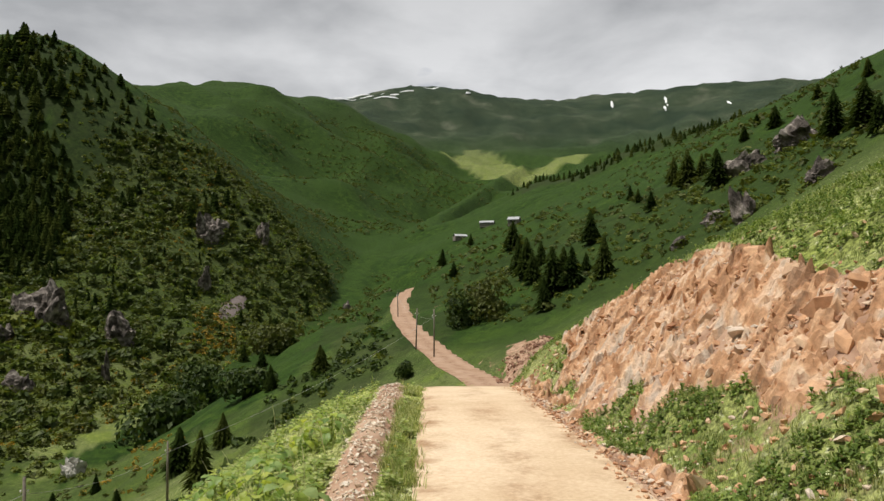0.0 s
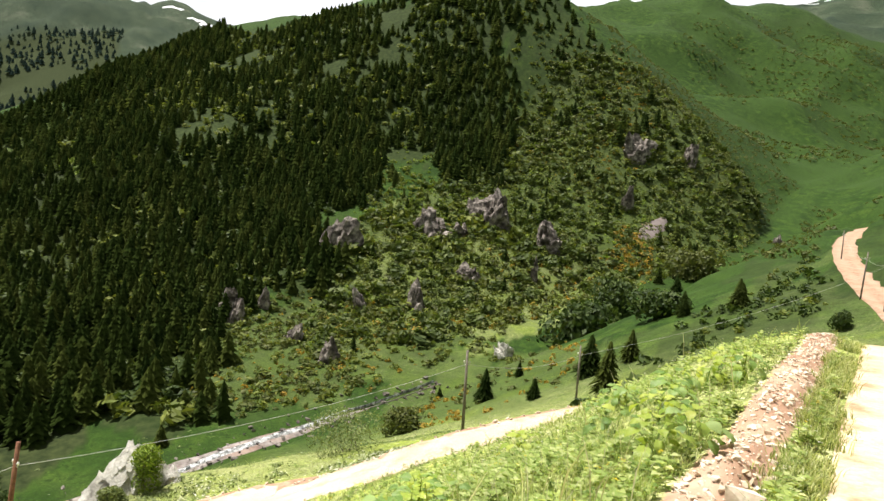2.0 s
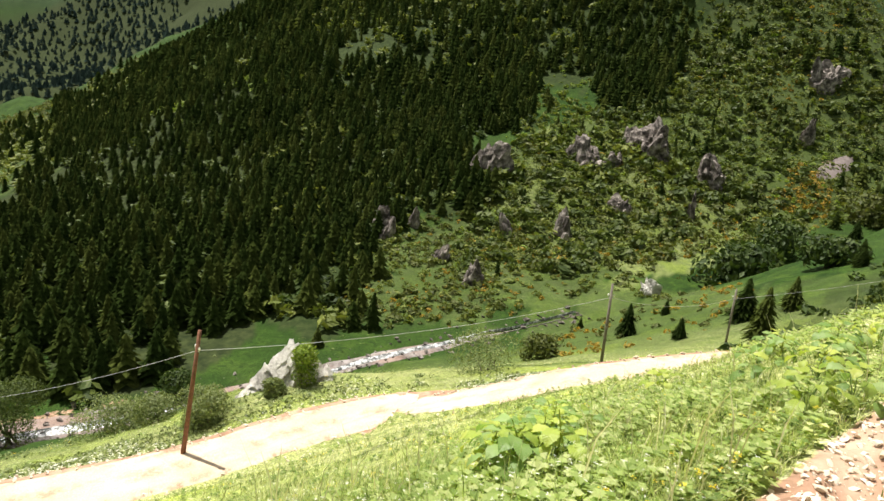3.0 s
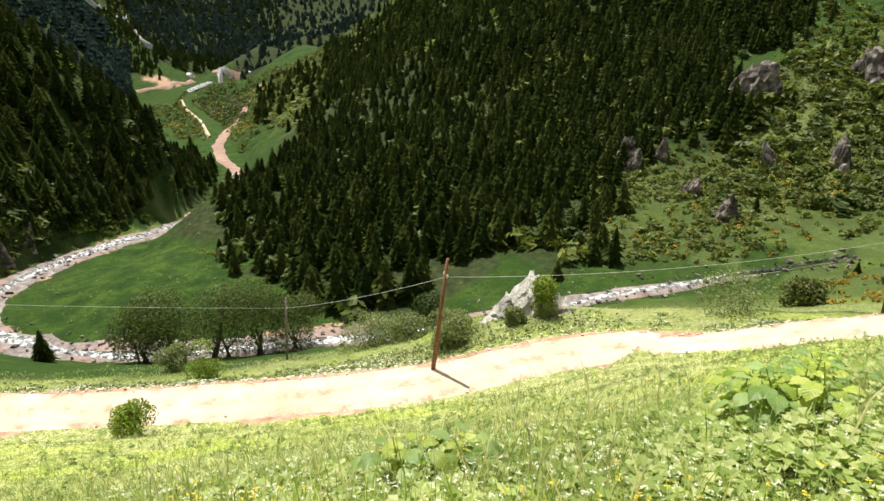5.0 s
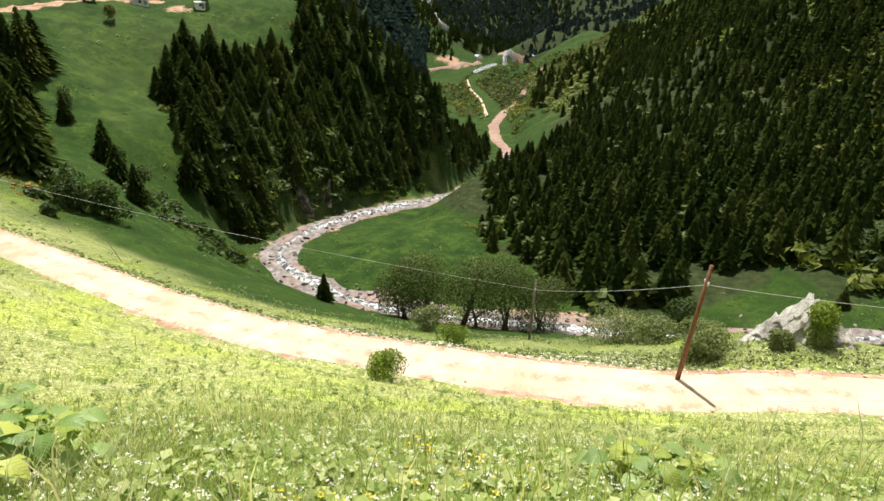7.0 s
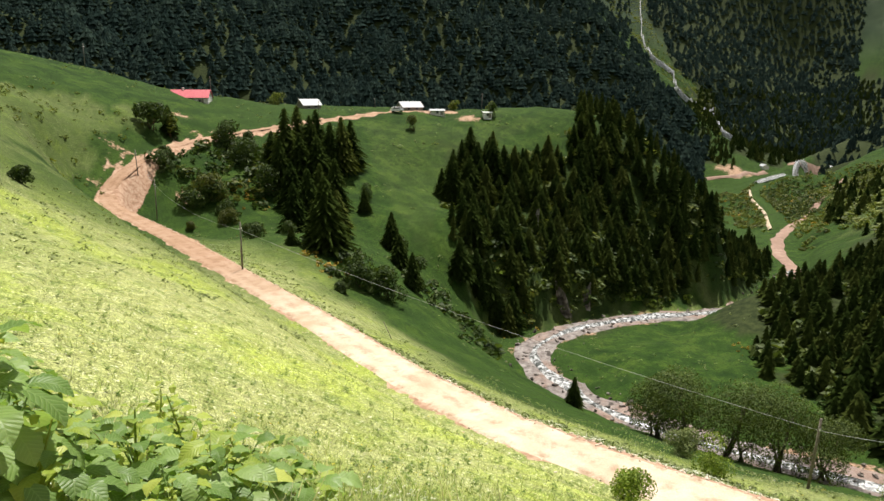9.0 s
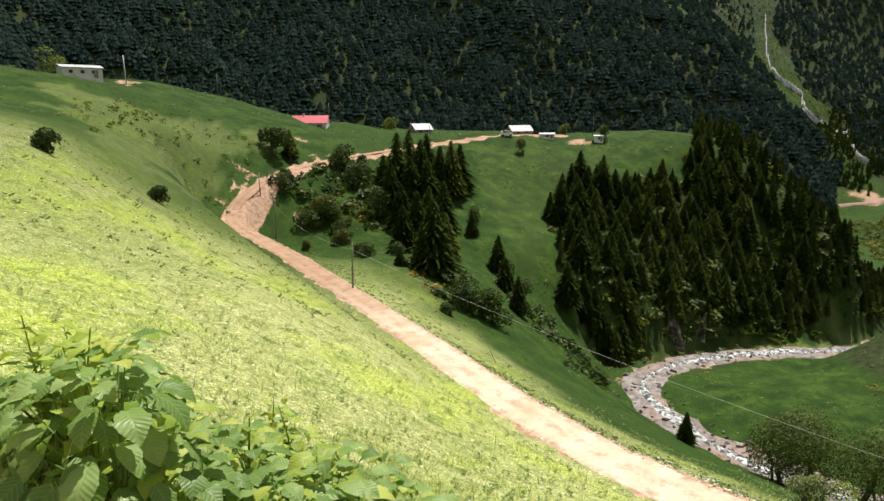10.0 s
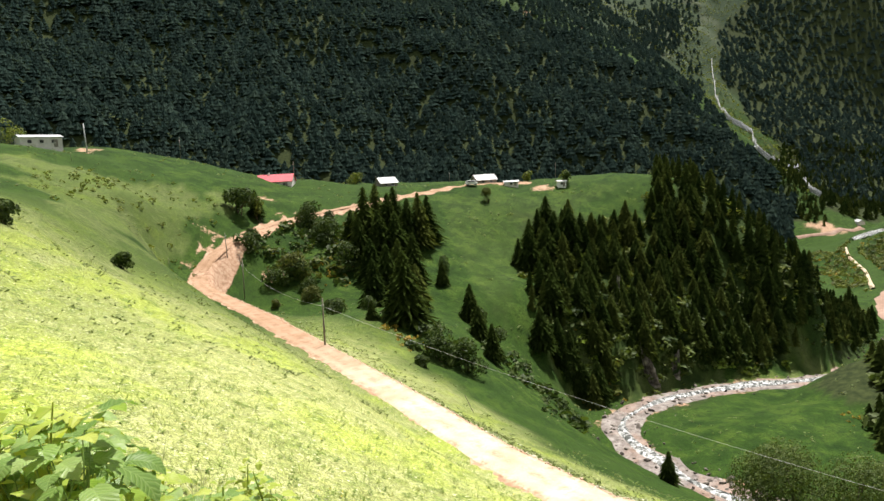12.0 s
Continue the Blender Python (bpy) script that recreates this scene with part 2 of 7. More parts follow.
def make_plain(name, stops, scale, rough=0.85, relief=0.4, depth=0.02, spec=0.25, detail=7):
    m, nt, b = material(name, rough, spec)
    fac = noise_tex(nt, scale, detail, 0.62)
    col = ramp(nt, fac, *stops)
    fine = noise_tex(nt, scale * 9, 6, 0.65)
    col = blend(nt, 0.45, col, ramp(nt, fine, (0.3, (0.3, 0.3, 0.3)), (0.7, (0.72, 0.72, 0.72))), "OVERLAY")
    nt.links.new(col, b.inputs["Base Color"])
    bump(nt, b, fine, relief, depth)
    return m


mat_leaf = make_leaf("green_leaves", (0.072, 0.102, 0.016), (0.125, 0.158, 0.028), (0.20, 0.225, 0.045))
mat_leaf_olive = make_leaf("olive_leaves", (0.056, 0.072, 0.016), (0.088, 0.106, 0.024), (0.130, 0.145, 0.034))
mat_leaf_bright = make_leaf("bright_leaves", (0.10, 0.16, 0.02), (0.17, 0.25, 0.03), (0.26, 0.33, 0.05))
mat_broom = make_leaf("broom_flowers", (0.13, 0.13, 0.02), (0.27, 0.19, 0.022), (0.42, 0.25, 0.025))
mat_leaf_deep = make_leaf("deep_green_leaves", (0.024, 0.046, 0.010), (0.044, 0.074, 0.015), (0.078, 0.112, 0.024))
mat_leaf_mid = make_leaf("willow_leaves", (0.044, 0.070, 0.016), (0.074, 0.105, 0.022), (0.115, 0.150, 0.032))
mat_leaf_soft = make_leaf("soft_grey_green_leaves", (0.11, 0.145, 0.050), (0.17, 0.21, 0.080), (0.25, 0.29, 0.115))
mat_bark = make_plain("bark", ((0.3, (0.05, 0.038, 0.028)), (0.7, (0.16, 0.12, 0.09))), 6)
mat_grass = make_leaf("grass_blades", (0.11, 0.16, 0.035), (0.36, 0.42, 0.14), (0.70, 0.70, 0.44), 0.5)
mat_grass_deep = make_leaf("deep_grass_blades", (0.20, 0.30, 0.08), (0.40, 0.50, 0.18), (0.62, 0.68, 0.36), 0.6)
mat_straw = make_leaf("dry_straw", (0.48, 0.47, 0.28), (0.62, 0.60, 0.40), (0.75, 0.73, 0.54), 0.5)
mat_weed = make_leaf("weed_leaves", (0.20, 0.29, 0.07), (0.38, 0.47, 0.15), (0.60, 0.64, 0.32), 0.55)
mat_big_leaf = make_leaf("broad_leaves", (0.13, 0.23, 0.05), (0.22, 0.34, 0.09), (0.34, 0.46, 0.17), 0.48, True)
mat_lime_leaf = make_leaf("yellow_green_leaves", (0.22, 0.31, 0.045), (0.34, 0.43, 0.07), (0.50, 0.55, 0.13), 0.45, True)
mat_bank_weed = make_leaf("bank_weed_leaves", (0.085, 0.145, 0.03), (0.17, 0.25, 0.055), (0.34, 0.41, 0.13), 0.45)
mat_white_petals = make_leaf("white_petals", (0.6, 0.6, 0.5), (0.72, 0.72, 0.62), (0.8, 0.8, 0.72), 0.3)
mat_yellow_petals = make_leaf("yellow_petals", (0.50, 0.38, 0.02), (0.62, 0.48, 0.03), (0.7, 0.58, 0.06), 0.3)


def make_stone(name, stops):
    m, nt, b = material(name, 0.9, 0.2)
    geo = nt.nodes.new("ShaderNodeNewGeometry")
    info = nt.nodes.new("ShaderNodeObjectInfo")
    add = nt.nodes.new("ShaderNodeMath")
    add.operation = "ADD"
    nt.links.new(geo.outputs["Random Per Island"], add.inputs[0])
    nt.links.new(info.outputs["Random"], add.inputs[1])
    fr = nt.nodes.new("ShaderNodeMath")
    fr.operation = "FRACT"
    nt.links.new(add.outputs[0], fr.inputs[0])
    col = ramp(nt, fr.outputs[0], *stops)
    fine = noise_tex(nt, 9, 8, 0.65)
    col = blend(nt, 0.55, col, ramp(nt, fine, (0.3, (0.3, 0.3, 0.3)), (0.7, (0.75, 0.73, 0.7))), "OVERLAY")
    nt.links.new(col, b.inputs["Base Color"])
    bump(nt, b, noise_tex(nt, 22, 6, 0.6), 0.5, 0.02)
    return m


mat_stone = make_stone("red_stone", ((0.0, (0.36, 0.19, 0.11)), (0.45, (0.52, 0.31, 0.18)), (0.8, (0.60, 0.44, 0.31)), (1.0, (0.54, 0.47, 0.40))))
mat_stone_dull = make_stone("dull_red_stone", ((0.0, (0.15, 0.08, 0.055)), (0.5, (0.25, 0.135, 0.09)), (1.0, (0.34, 0.22, 0.16))))
mat_stone_pale = make_stone("pale_stone", ((0.0, (0.48, 0.37, 0.27)), (0.5, (0.63, 0.52, 0.41)), (1.0, (0.72, 0.65, 0.56))))
mat_red_earth = make_plain("red_earth", ((0.3, (0.20, 0.125, 0.09)), (0.55, (0.29, 0.19, 0.145)), (0.75, (0.37, 0.28, 0.22))), 0.15)
mat_rock = make_plain("grey_rock", ((0.38, (0.040, 0.034, 0.030)), (0.5, (0.135, 0.115, 0.102)), (0.64, (0.36, 0.32, 0.285))), 0.45, 0.9, 0.8, 0.25, 0.2, 9)
mat_rock_pale = make_plain("pale_rock", ((0.32, (0.16, 0.15, 0.13)), (0.48, (0.44, 0.42, 0.38)), (0.68, (0.62, 0.60, 0.56))), 0.7, 0.9, 0.8, 0.15, 0.2, 9)
mat_scree = make_plain("pink_scree", ((0.3, (0.13, 0.105, 0.10)), (0.7, (0.215, 0.178, 0.168))), 0.6)
mat_snow = make_plain("old_snow", ((0.3, (0.62, 0.64, 0.66)), (0.6, (0.82, 0.83, 0.84))), 0.05, 0.7)
mat_pole_red = make_plain("rusty_brown_wood", ((0.3, (0.10, 0.045, 0.028)), (0.7, (0.22, 0.10, 0.06))), 5)
mat_pole = make_plain("weathered_wood", ((0.3, (0.10, 0.085, 0.07)), (0.7, (0.24, 0.21, 0.18))), 5)
mat_pale_metal = make_plain("grey_metal", ((0.3, (0.40, 0.41, 0.42)), (0.7, (0.55, 0.56, 0.57))), 3, 0.5)
mat_glass_white = make_plain("porcelain", ((0.3, (0.7, 0.7, 0.68)), (0.7, (0.8, 0.8, 0.78))), 3, 0.3)
mat_white_wall = make_plain("white_plaster", ((0.3, (0.58, 0.55, 0.52)), (0.7, (0.74, 0.71, 0.68))), 1.2)
mat_tin = make_plain("pale_tin_roof", ((0.3, (0.36, 0.37, 0.39)), (0.7, (0.50, 0.51, 0.53))), 1.5, 0.45)
mat_red_roof = make_plain("faded_red_roof", ((0.3, (0.42, 0.07, 0.09)), (0.7, (0.55, 0.13, 0.15))), 1.5, 0.6)
mat_dark = make_plain("dark_opening", ((0.3, (0.02, 0.02, 0.022)), (0.7, (0.05, 0.05, 0.055))), 2, 0.4)
mat_grey_wood = make_plain("grey_boards", ((0.3, (0.16, 0.14, 0.12)), (0.7, (0.32, 0.29, 0.26))), 3)
mat_tyre = make_plain("black_rubber", ((0.3, (0.02, 0.02, 0.02)), (0.7, (0.04, 0.04, 0.04))), 6)
mat_white_paint = make_plain("white_paint", ((0.3, (0.72, 0.72, 0.72)), (0.7, (0.8, 0.8, 0.8))), 2, 0.35)
mat_wire = make_plain("cable", ((0.3, (0.30, 0.30, 0.30)), (0.7, (0.45, 0.45, 0.45))), 20, 0.5)


def make_water():
    m, nt, b = material("stream_water", 0.25, 0.5)
    foam = ramp(nt, noise_tex(nt, 0.9, 7, 0.72, None, 0.8), (0.42, (0.07, 0.075, 0.072)), (0.50, (0.22, 0.225, 0.22)), (0.58, (0.68, 0.69, 0.70)))
    nt.links.new(foam, b.inputs["Base Color"])
    bump(nt, b, noise_tex(nt, 2.2, 6, 0.6), 0.7, 0.2)
    return m


mat_water = make_water()


def make_bank():
    m, nt, b = material("cut_rock", 0.92, 0.2)
    tone = ramp(nt, attribute(nt, "tint"), (0.2, (0.17, 0.085, 0.045)), (0.38, (0.38, 0.20, 0.10)), (0.52, (0.54, 0.335, 0.20)), (0.68, (0.66, 0.49, 0.36)), (0.85, (0.42, 0.38, 0.33)))
    wash = ramp(nt, noise_tex(nt, 0.9, 8, 0.65), (0.35, (0.40, 0.22, 0.12)), (0.6, (0.60, 0.42, 0.28)))
    col = blend(nt, 0.30, tone, wash)
    fine = noise_tex(nt, 16, 8, 0.7)
    col = blend(nt, 0.55, col, ramp(nt, fine, (0.3, (0.25, 0.25, 0.25)), (0.7, (0.8, 0.78, 0.75))), "OVERLAY")
    nt.links.new(col, b.inputs["Base Color"])
    bump(nt, b, fine, 0.6, 0.03)
    return m


mat_bank = make_bank()
# ---- the lie of the land: crest, valley and road lines in metres, fitted to the camera's view at guessed distances ----
upper_road = [(1.4, -14, -1.5), (1.15, -3, -1.95), (1.15, 0, -2.05), (1.09, 7.7, -2.46), (0.76, 19.2, -3.07), (0.9, 26, -4.3), (2.5, 38, -7), (5, 55, -9.6), (4.6, 74.9, -11.5), (1.2, 90, -11.5), (-3, 112, -10.6), (-7.4, 134.8, -8.9), (-11.5, 174.6, -7.1), (-12.4, 239.7, -5), (-9.8, 299.8, -4.5)]
lower_road = [(5, 55, -9.6), (-4, 44, -10.2), (-12, 34, -11.6), (-17.5, 25.7, -12.9), (-24.1, 23.1, -16.3), (-26.3, 23.5, -17.4), (-28.3, 17.8, -18.2), (-29.1, 12.1, -19), (-31.4, 4.9, -19.6), (-33.8, -3, -20), (-37, -11.1, -20.4), (-38.8, -12.9, -21), (-44.6, -22.9, -21.5), (-53.5, -35.5, -22), (-64.5, -53.7, -22.3), (-81.7, -83.7, -22.3), (-97.4, -114.7, -22), (-105.7, -120.1, -18.2), (-122.4, -125.1, -14), (-145, -130.3, -12.3), (-172.2, -128.8, -10.9), (-199.3, -124.5, -9.1), (-228.7, -112.8, -7), (-248.5, -100.3, -7.5)]
stream = [(207.6, 1687.3, 283.9), (73.5, 1147.6, 154.5), (11.6, 849.9, 85.9), (-57.8, 516.8, 17.7), (-52.6, 396.5, -6.3), (-47.6, 255.6, -31.6), (-77.5, 137.5, -42), (-82.9, 110.7, -45.5), (-87.8, 92.2, -47.5), (-93.1, 67.1, -49.5), (-95.3, 53.3, -52), (-104.7, 19.4, -55), (-114.9, -13.7, -57), (-129, -30.6, -58), (-143.7, -38.9, -58.7), (-164.8, -33.6, -60), (-183.6, -23.2, -62), (-209.1, -1.3, -65), (-232, 7, -70), (-262, 18, -74), (-302.7, 30, -76.5), (-452.2, 38.1, -86), (-648.7, 41.1, -101.9), (-899.6, 27.9, -114.5), (-1345.3, 112.8, -119.8), (-2261.9, 416.8, -83.5)]
left_ridge = [(-798.2, 415.8, 105.5), (-685.8, 412, 115.1), (-542.6, 409.9, 127), (-412.9, 407.4, 138.2), (-314.8, 413.9, 150.7), (-250.3, 421.3, 154.6), (-215.3, 451.3, 136.1), (-213.4, 474.2, 134.7)]
left_spur = [(-250.3, 421.3, 154.6), (-210.6, 420.2, 133.8), (-160, 409.9, 95.5), (-116.7, 393, 56.5), (-78.9, 371.7, 19), (-54.6, 355.8, -5.6)]
left_low = [(-224, 20.9, -62), (-288.1, 33, -70.9), (-375.9, 55.6, -71.6), (-510.3, 100.1, -61.2), (-680.2, 165.3, -38.1), (-859.1, 268.2, -0.4)]
spur_foot = [(-150.8, -52.7, -55), (-172.6, -37.4, -57.5), (-188.9, -21.6, -60), (-205.9, -10.2, -62)]
meander = [(-137.9, -25.2, -57), (-147.1, -14, -57), (-161.1, -2.6, -57.5)]
meander_rise = [(-194, 2.5, -57.7), (-195, 7.5, -54.9), (-195.4, 11.6, -53.2), (-195.4, 16.5, -51.8), (-196, 24, -50.2)]
left_face = [(-174.7, 74.6, -48.1), (-176, 123.4, -39.3), (-156.9, 175, -30.9), (-126.9, 215.4, -27.5), (-90.7, 286, -19.6)]
left_upper = [(-313, 132.7, -13.2), (-298.8, 218.2, 16.7), (-242.8, 279.2, 22.2), (-180.6, 345.7, 43.4)]
hill_two = [(-369.2, 820.8, 222.7), (-329.5, 922.9, 248.6), (-292.3, 1039.7, 283.5), (-282.2, 1320.2, 371), (-229.2, 1482.4, 398.7)]
hill_two_face = [(-230.1, 713.8, 126.8), (-147.7, 786.3, 126.2), (-86.1, 714.8, 66.5), (-17.9, 899.8, 106.2)]
lit_spur = [(-259.7, 1680, 440.4), (-121.6, 1545.2, 345.7), (-15.4, 1349.9, 239), (44.7, 1149.1, 159.6)]
far_ridge = [(-3012.9, 1575.6, 760.9), (-3010, 1786.1, 732.7), (-2927.5, 1918.2, 752.6), (-2810.3, 2250, 654.3), (-1593.7, 2774.9, 471.1), (-921.6, 2854.9, 628.2), (-697.1, 2917.9, 765.5), (-335.3, 2981.2, 816.8), (-116.8, 3197.9, 913.8), (46.5, 3299.7, 931.3), (389.4, 3377.6, 912.3), (877.6, 3284.8, 900.1), (1359.3, 3116.4, 898), (1822.7, 2750.9, 810.1), (3200, 1500, 900)]
far_mid = [(-49.3, 2499.5, 548.3), (253.9, 2587.6, 578), (569.3, 2536.9, 555.2), (894.4, 2547.6, 621.8)]
valley_head = [(-39.5, 1999.6, 384.4), (153.5, 1893.8, 334.8), (376.1, 2066.1, 391.1)]
right_far = [(50.5, 698.2, 77.5), (93.8, 633.1, 95.8), (145.2, 582.2, 111.6), (185.3, 528.4, 117.7), (207.5, 476.8, 111.4), (420, 420, 190)]
right_near = [(-0.7, 210, 0.1), (28.1, 288.6, 19.4), (54, 284.9, 28.7), (82.3, 267.6, 40.4), (103.7, 238.4, 50.1), (117.7, 209.2, 58.1), (121.7, 183.3, 62.6)]
right_foot = [(1.5, 112, -10.2), (7.9, 99.7, -9.9), (14.8, 90.8, -7.9), (18.8, 88, -5.1), (27.7, 90.9, -0.8)]
spur_own = [(-29.4, 116.3, -19.1), (-30.3, 162.2, -13.3), (-23.8, 198.6, -8.9), (-17.1, 244.4, -5.5)]
knoll = [(-39.4, 25.6, -21), (-38.5, 21.3, -20.8), (-37, 17.6, -21.3)]
meadow = [(-23.1, 329.2, 1.6), (-8.4, 419.9, 12.6), (-22, 599.6, 38), (24.7, 639.5, 53.9)]
crest = [(3.9, 20.1, -1.8), (5, 17.8, -0.6), (5.7, 14.5, 0.2), (6.2, 12.1, 0.5), (6.6, 10, 0.6), (7, 6, 0.7), (7, 0, 1), (7, -14, 1.4)]
grass_top = [(6.5, 23.1, -0.5), (8.7, 20.2, 1.1), (9.8, 17.5, 2), (10.5, 15.9, 2.7), (12, 6, 4), (12, -8, 4.6)]
bank_foot = [(2.2, 18.5, -3.2), (2.3, 12.3, -2.9), (2.5, 8.2, -2.4), (2.75, 4, -2.15), (2.75, -14, -1.5)]
shoulder = [(-1.3, -14, -1.8), (-1.2, 0, -2.1), (-1.2, 6, -2.4), (-2.7, 14.3, -3), (-1.9, 18.1, -3)]
slope_near = [(-3.3, 12.8, -3.3), (-2.7, 12.7, -3.3), (-5.6, 12.8, -5.3), (-7.3, 9.5, -6.3), (-10.3, 6.2, -8.4), (-12.9, 1.9, -9.9), (-12.4, -4, -8.9), (-18.8, -11.4, -12.2), (-28.1, -28.5, -11.7), (-7, -14, -6.4)]
village = [(-92.6, -171.6, 10.6), (-109.8, -184.9, 9.9), (-136.4, -191.3, 10.5), (-164.6, -194.8, 6.8), (-182.4, -192.2, 2.5), (-203.9, -184.5, -2.1), (-228.6, -170.2, -5.5), (-249.2, -144.3, -9), (-268, -116, -8.5), (-278.1, -82.1, -8.5), (-277.9, -63.4, -6.9), (-265.7, -48.1, -9.2)]
spur_wood = [(-258.6, -41.9, -10.6), (-254.2, -20, -24.7), (-246, -2.5, -40.6), (-225.9, 8.1, -56.2)]
spur_face = [(-185, -88.3, -23.6), (-184.4, -63.3, -29.8), (-166.6, -42.9, -45.3), (-212.9, -21.2, -52.7), (-138.9, -61.7, -39.9), (-100, -66.4, -26.2)]
village_back = [(-196, -371.5, -12.5), (-281.8, -350.8, -37.7), (-376.4, -246.6, -52.4), (-436.1, -111.1, -58.5)]
left_mid = [(-53.1, -75.1, -9.4), (-28.8, -54.9, -3.6), (-67.8, -110.9, -0.8), (-113.5, -139.7, -4), (-90.1, -107.2, -10.9)]
wall_foot = [(-330.2, -728.7, -46.9), (-500.1, -624.4, -79.5), (-668.8, -439, -106.6), (-823.6, -210.2, -124.4), (-1099.5, -33.7, -127.8)]
wall_mid = [(-600.8, -1319.7, 265.6), (-828.4, -1128.6, 251.5), (-1075.6, -942.3, 280.8), (-1267.6, -661.8, 246.9), (-1401.2, -373.1, 159.4)]
wall_top = [(-852.4, -2136.2, 898.2), (-1230.1, -1823.9, 900.3), (-1600.8, -1359.3, 821.7), (-1674.3, -999.6, 599.3), (-1613.2, -678.3, 401.9), (-1521.8, -343, 220.1), (-1374.1, -127.5, 18.6), (-1249.8, -22.6, -75.6)]
gully = [(-2868.2, -428.3, 548), (-2378.3, -321.7, 273), (-2043.6, -161.4, 63.9), (-1750, 1.7, -75)]
far_wood = [(-2885.6, -288.3, 446.1), (-3098.2, -104.3, 580.4), (-3298.8, 90.5, 717.5), (-2990.6, 237.9, 89.8), (-3520.5, 752.4, 577.9), (-3312.1, 1410.7, 733.8)]
far_wood_foot = [(-2199.6, -41.2, -12.5), (-1899.8, 30.7, -126.9), (-2087, 233.5, -120.7)]
behind = [(60, 0, 36), (60, -60, 30), (160, 0, 100), (160, -160, 90), (60, -200, 10), (500, -100, 300), (300, -600, 120), (1500, -800, 600), (0, -1500, 500), (2500, 0, 900)]
behind_road = [(1.5, -40, -0.5), (3, -120, 4)]

LINES = [upper_road, lower_road, stream, left_ridge, left_spur, left_low, spur_foot, meander, meander_rise, left_face, left_upper, hill_two, hill_two_face, lit_spur, far_ridge, far_mid, valley_head, right_far, right_near, right_foot, spur_own, knoll, meadow, crest, grass_top, bank_foot, shoulder, slope_near, village, spur_wood, spur_face, village_back, left_mid, wall_foot, wall_mid, wall_top, gully, far_wood, far_wood_foot, behind, behind_road]


def smooth(a, b, v):
    u = np.clip((v - a) / (b - a), 0, 1)
    return u * u * (3 - 2 * u)


def lattice(ix, iy, seed):
    h = (ix.astype(np.int64) * 374761393 + iy.astype(np.int64) * 668265263 + seed * 974634777) & 0xFFFFFFFF
    h = ((h ^ (h >> 13)) * 1274126177) & 0xFFFFFFFF
    h = ((h ^ (h >> 16)) * 2246822519) & 0xFFFFFFFF
    return (h ^ (h >> 15)) / 4294967296.0


def bumps(x, y, size, seed, octaves=3):
    """Smooth noise about zero, its widest waves `size` metres long."""
    total, amp = np.zeros_like(x, dtype=float), 1.0
    for o in range(octaves):
        u, v = x / size, y / size
        i, j = np.floor(u), np.floor(v)
        a, b = u - i, v - j
        a, b = a * a * (3 - 2 * a), b * b * (3 - 2 * b)
        n = (lattice(i, j, seed + o) * (1 - a) + lattice(i + 1, j, seed + o) * a) * (1 - b) + \
            (lattice(i, j + 1, seed + o) * (1 - a) + lattice(i + 1, j + 1, seed + o) * a) * b
        total += (n - 0.5) * amp
        size, amp = size * 0.47, amp * 0.52
    return total


def dense(line, share=0.09, least=1.6):
    pts = []
    for p, q in zip(line[:-1], line[1:]):
        p, q = np.array(p, float), np.array(q, float)
        step = max(least, share * min(np.hypot(*p[:2]), np.hypot(*q[:2])))
        n = max(1, int(np.ceil(np.linalg.norm(q - p) / step)))
        pts += [p + (q - p) * k / n for k in range(n)]
    return pts + [np.array(line[-1], float)]


def solve_land():
    pts = np.array([p for l in LINES for p in dense(l)])
    keep = []
    for k, p in enumerate(pts):
        r = np.hypot(p[0], p[1])
        if all(np.hypot(*(pts[m][:2] - p[:2])) > 0.3 + 0.012 * r for m in keep):
            keep.append(k)
    pts = pts[keep]
    r = np.hypot(pts[:, 0], pts[:, 1])
    soft = 0.4 + 0.022 * r
    d = np.hypot(pts[:, None, 0] - pts[None, :, 0], pts[:, None, 1] - pts[None, :, 1])
    a = np.sqrt(d ** 2 + soft[None, :] ** 2)
    n = len(pts)
    m = np.zeros((n + 1, n + 1))
    m[:n, :n] = a - np.diag(0.12 * soft)
    m[:n, n] = m[n, :n] = 1
    w = np.linalg.solve(m, np.append(pts[:, 2], 0))
    return pts, soft, w


LAND_PTS, LAND_SOFT, LAND_W = solve_land()


def along(line, x, y):
    """Distance from a line in the plan, its height at the nearest place, the side (left of it: positive) and the way along it."""
    best, z, side, s = np.full(x.shape, 1e9), np.zeros(x.shape), np.zeros(x.shape), np.zeros(x.shape)
    run = 0.0
    for p, q in zip(line[:-1], line[1:]):
        ex, ey = q[0] - p[0], q[1] - p[1]
        ll = ex * ex + ey * ey
        u = np.clip(((x - p[0]) * ex + (y - p[1]) * ey) / ll, 0, 1)
        dx, dy = x - p[0] - u * ex, y - p[1] - u * ey
        d = np.hypot(dx, dy)
        near = d < best
        best = np.where(near, d, best)
        z = np.where(near, p[2] + u * (q[2] - p[2]), z)
        side = np.where(near, np.sign(ex * dy - ey * dx), side)
        s = np.where(near, run + u * math.sqrt(ll), s)
        run += math.sqrt(ll)
    return best, z, side, s


def rounded(line, times=2):
    """The line with its corners cut, as a road runs."""
    for _ in range(times):
        out = [line[0]]
        for p, q in zip(line[:-1], line[1:]):
            out += [tuple(0.75 * a + 0.25 * b for a, b in zip(p, q)), tuple(0.25 * a + 0.75 * b for a, b in zip(p, q))]
        line = out + [line[-1]]
    return line


UPPER, LOWER, STREAM = rounded(upper_road), rounded(lower_road), rounded(stream)
UPPER_HALF, LOWER_HALF = 1.4, 1.75


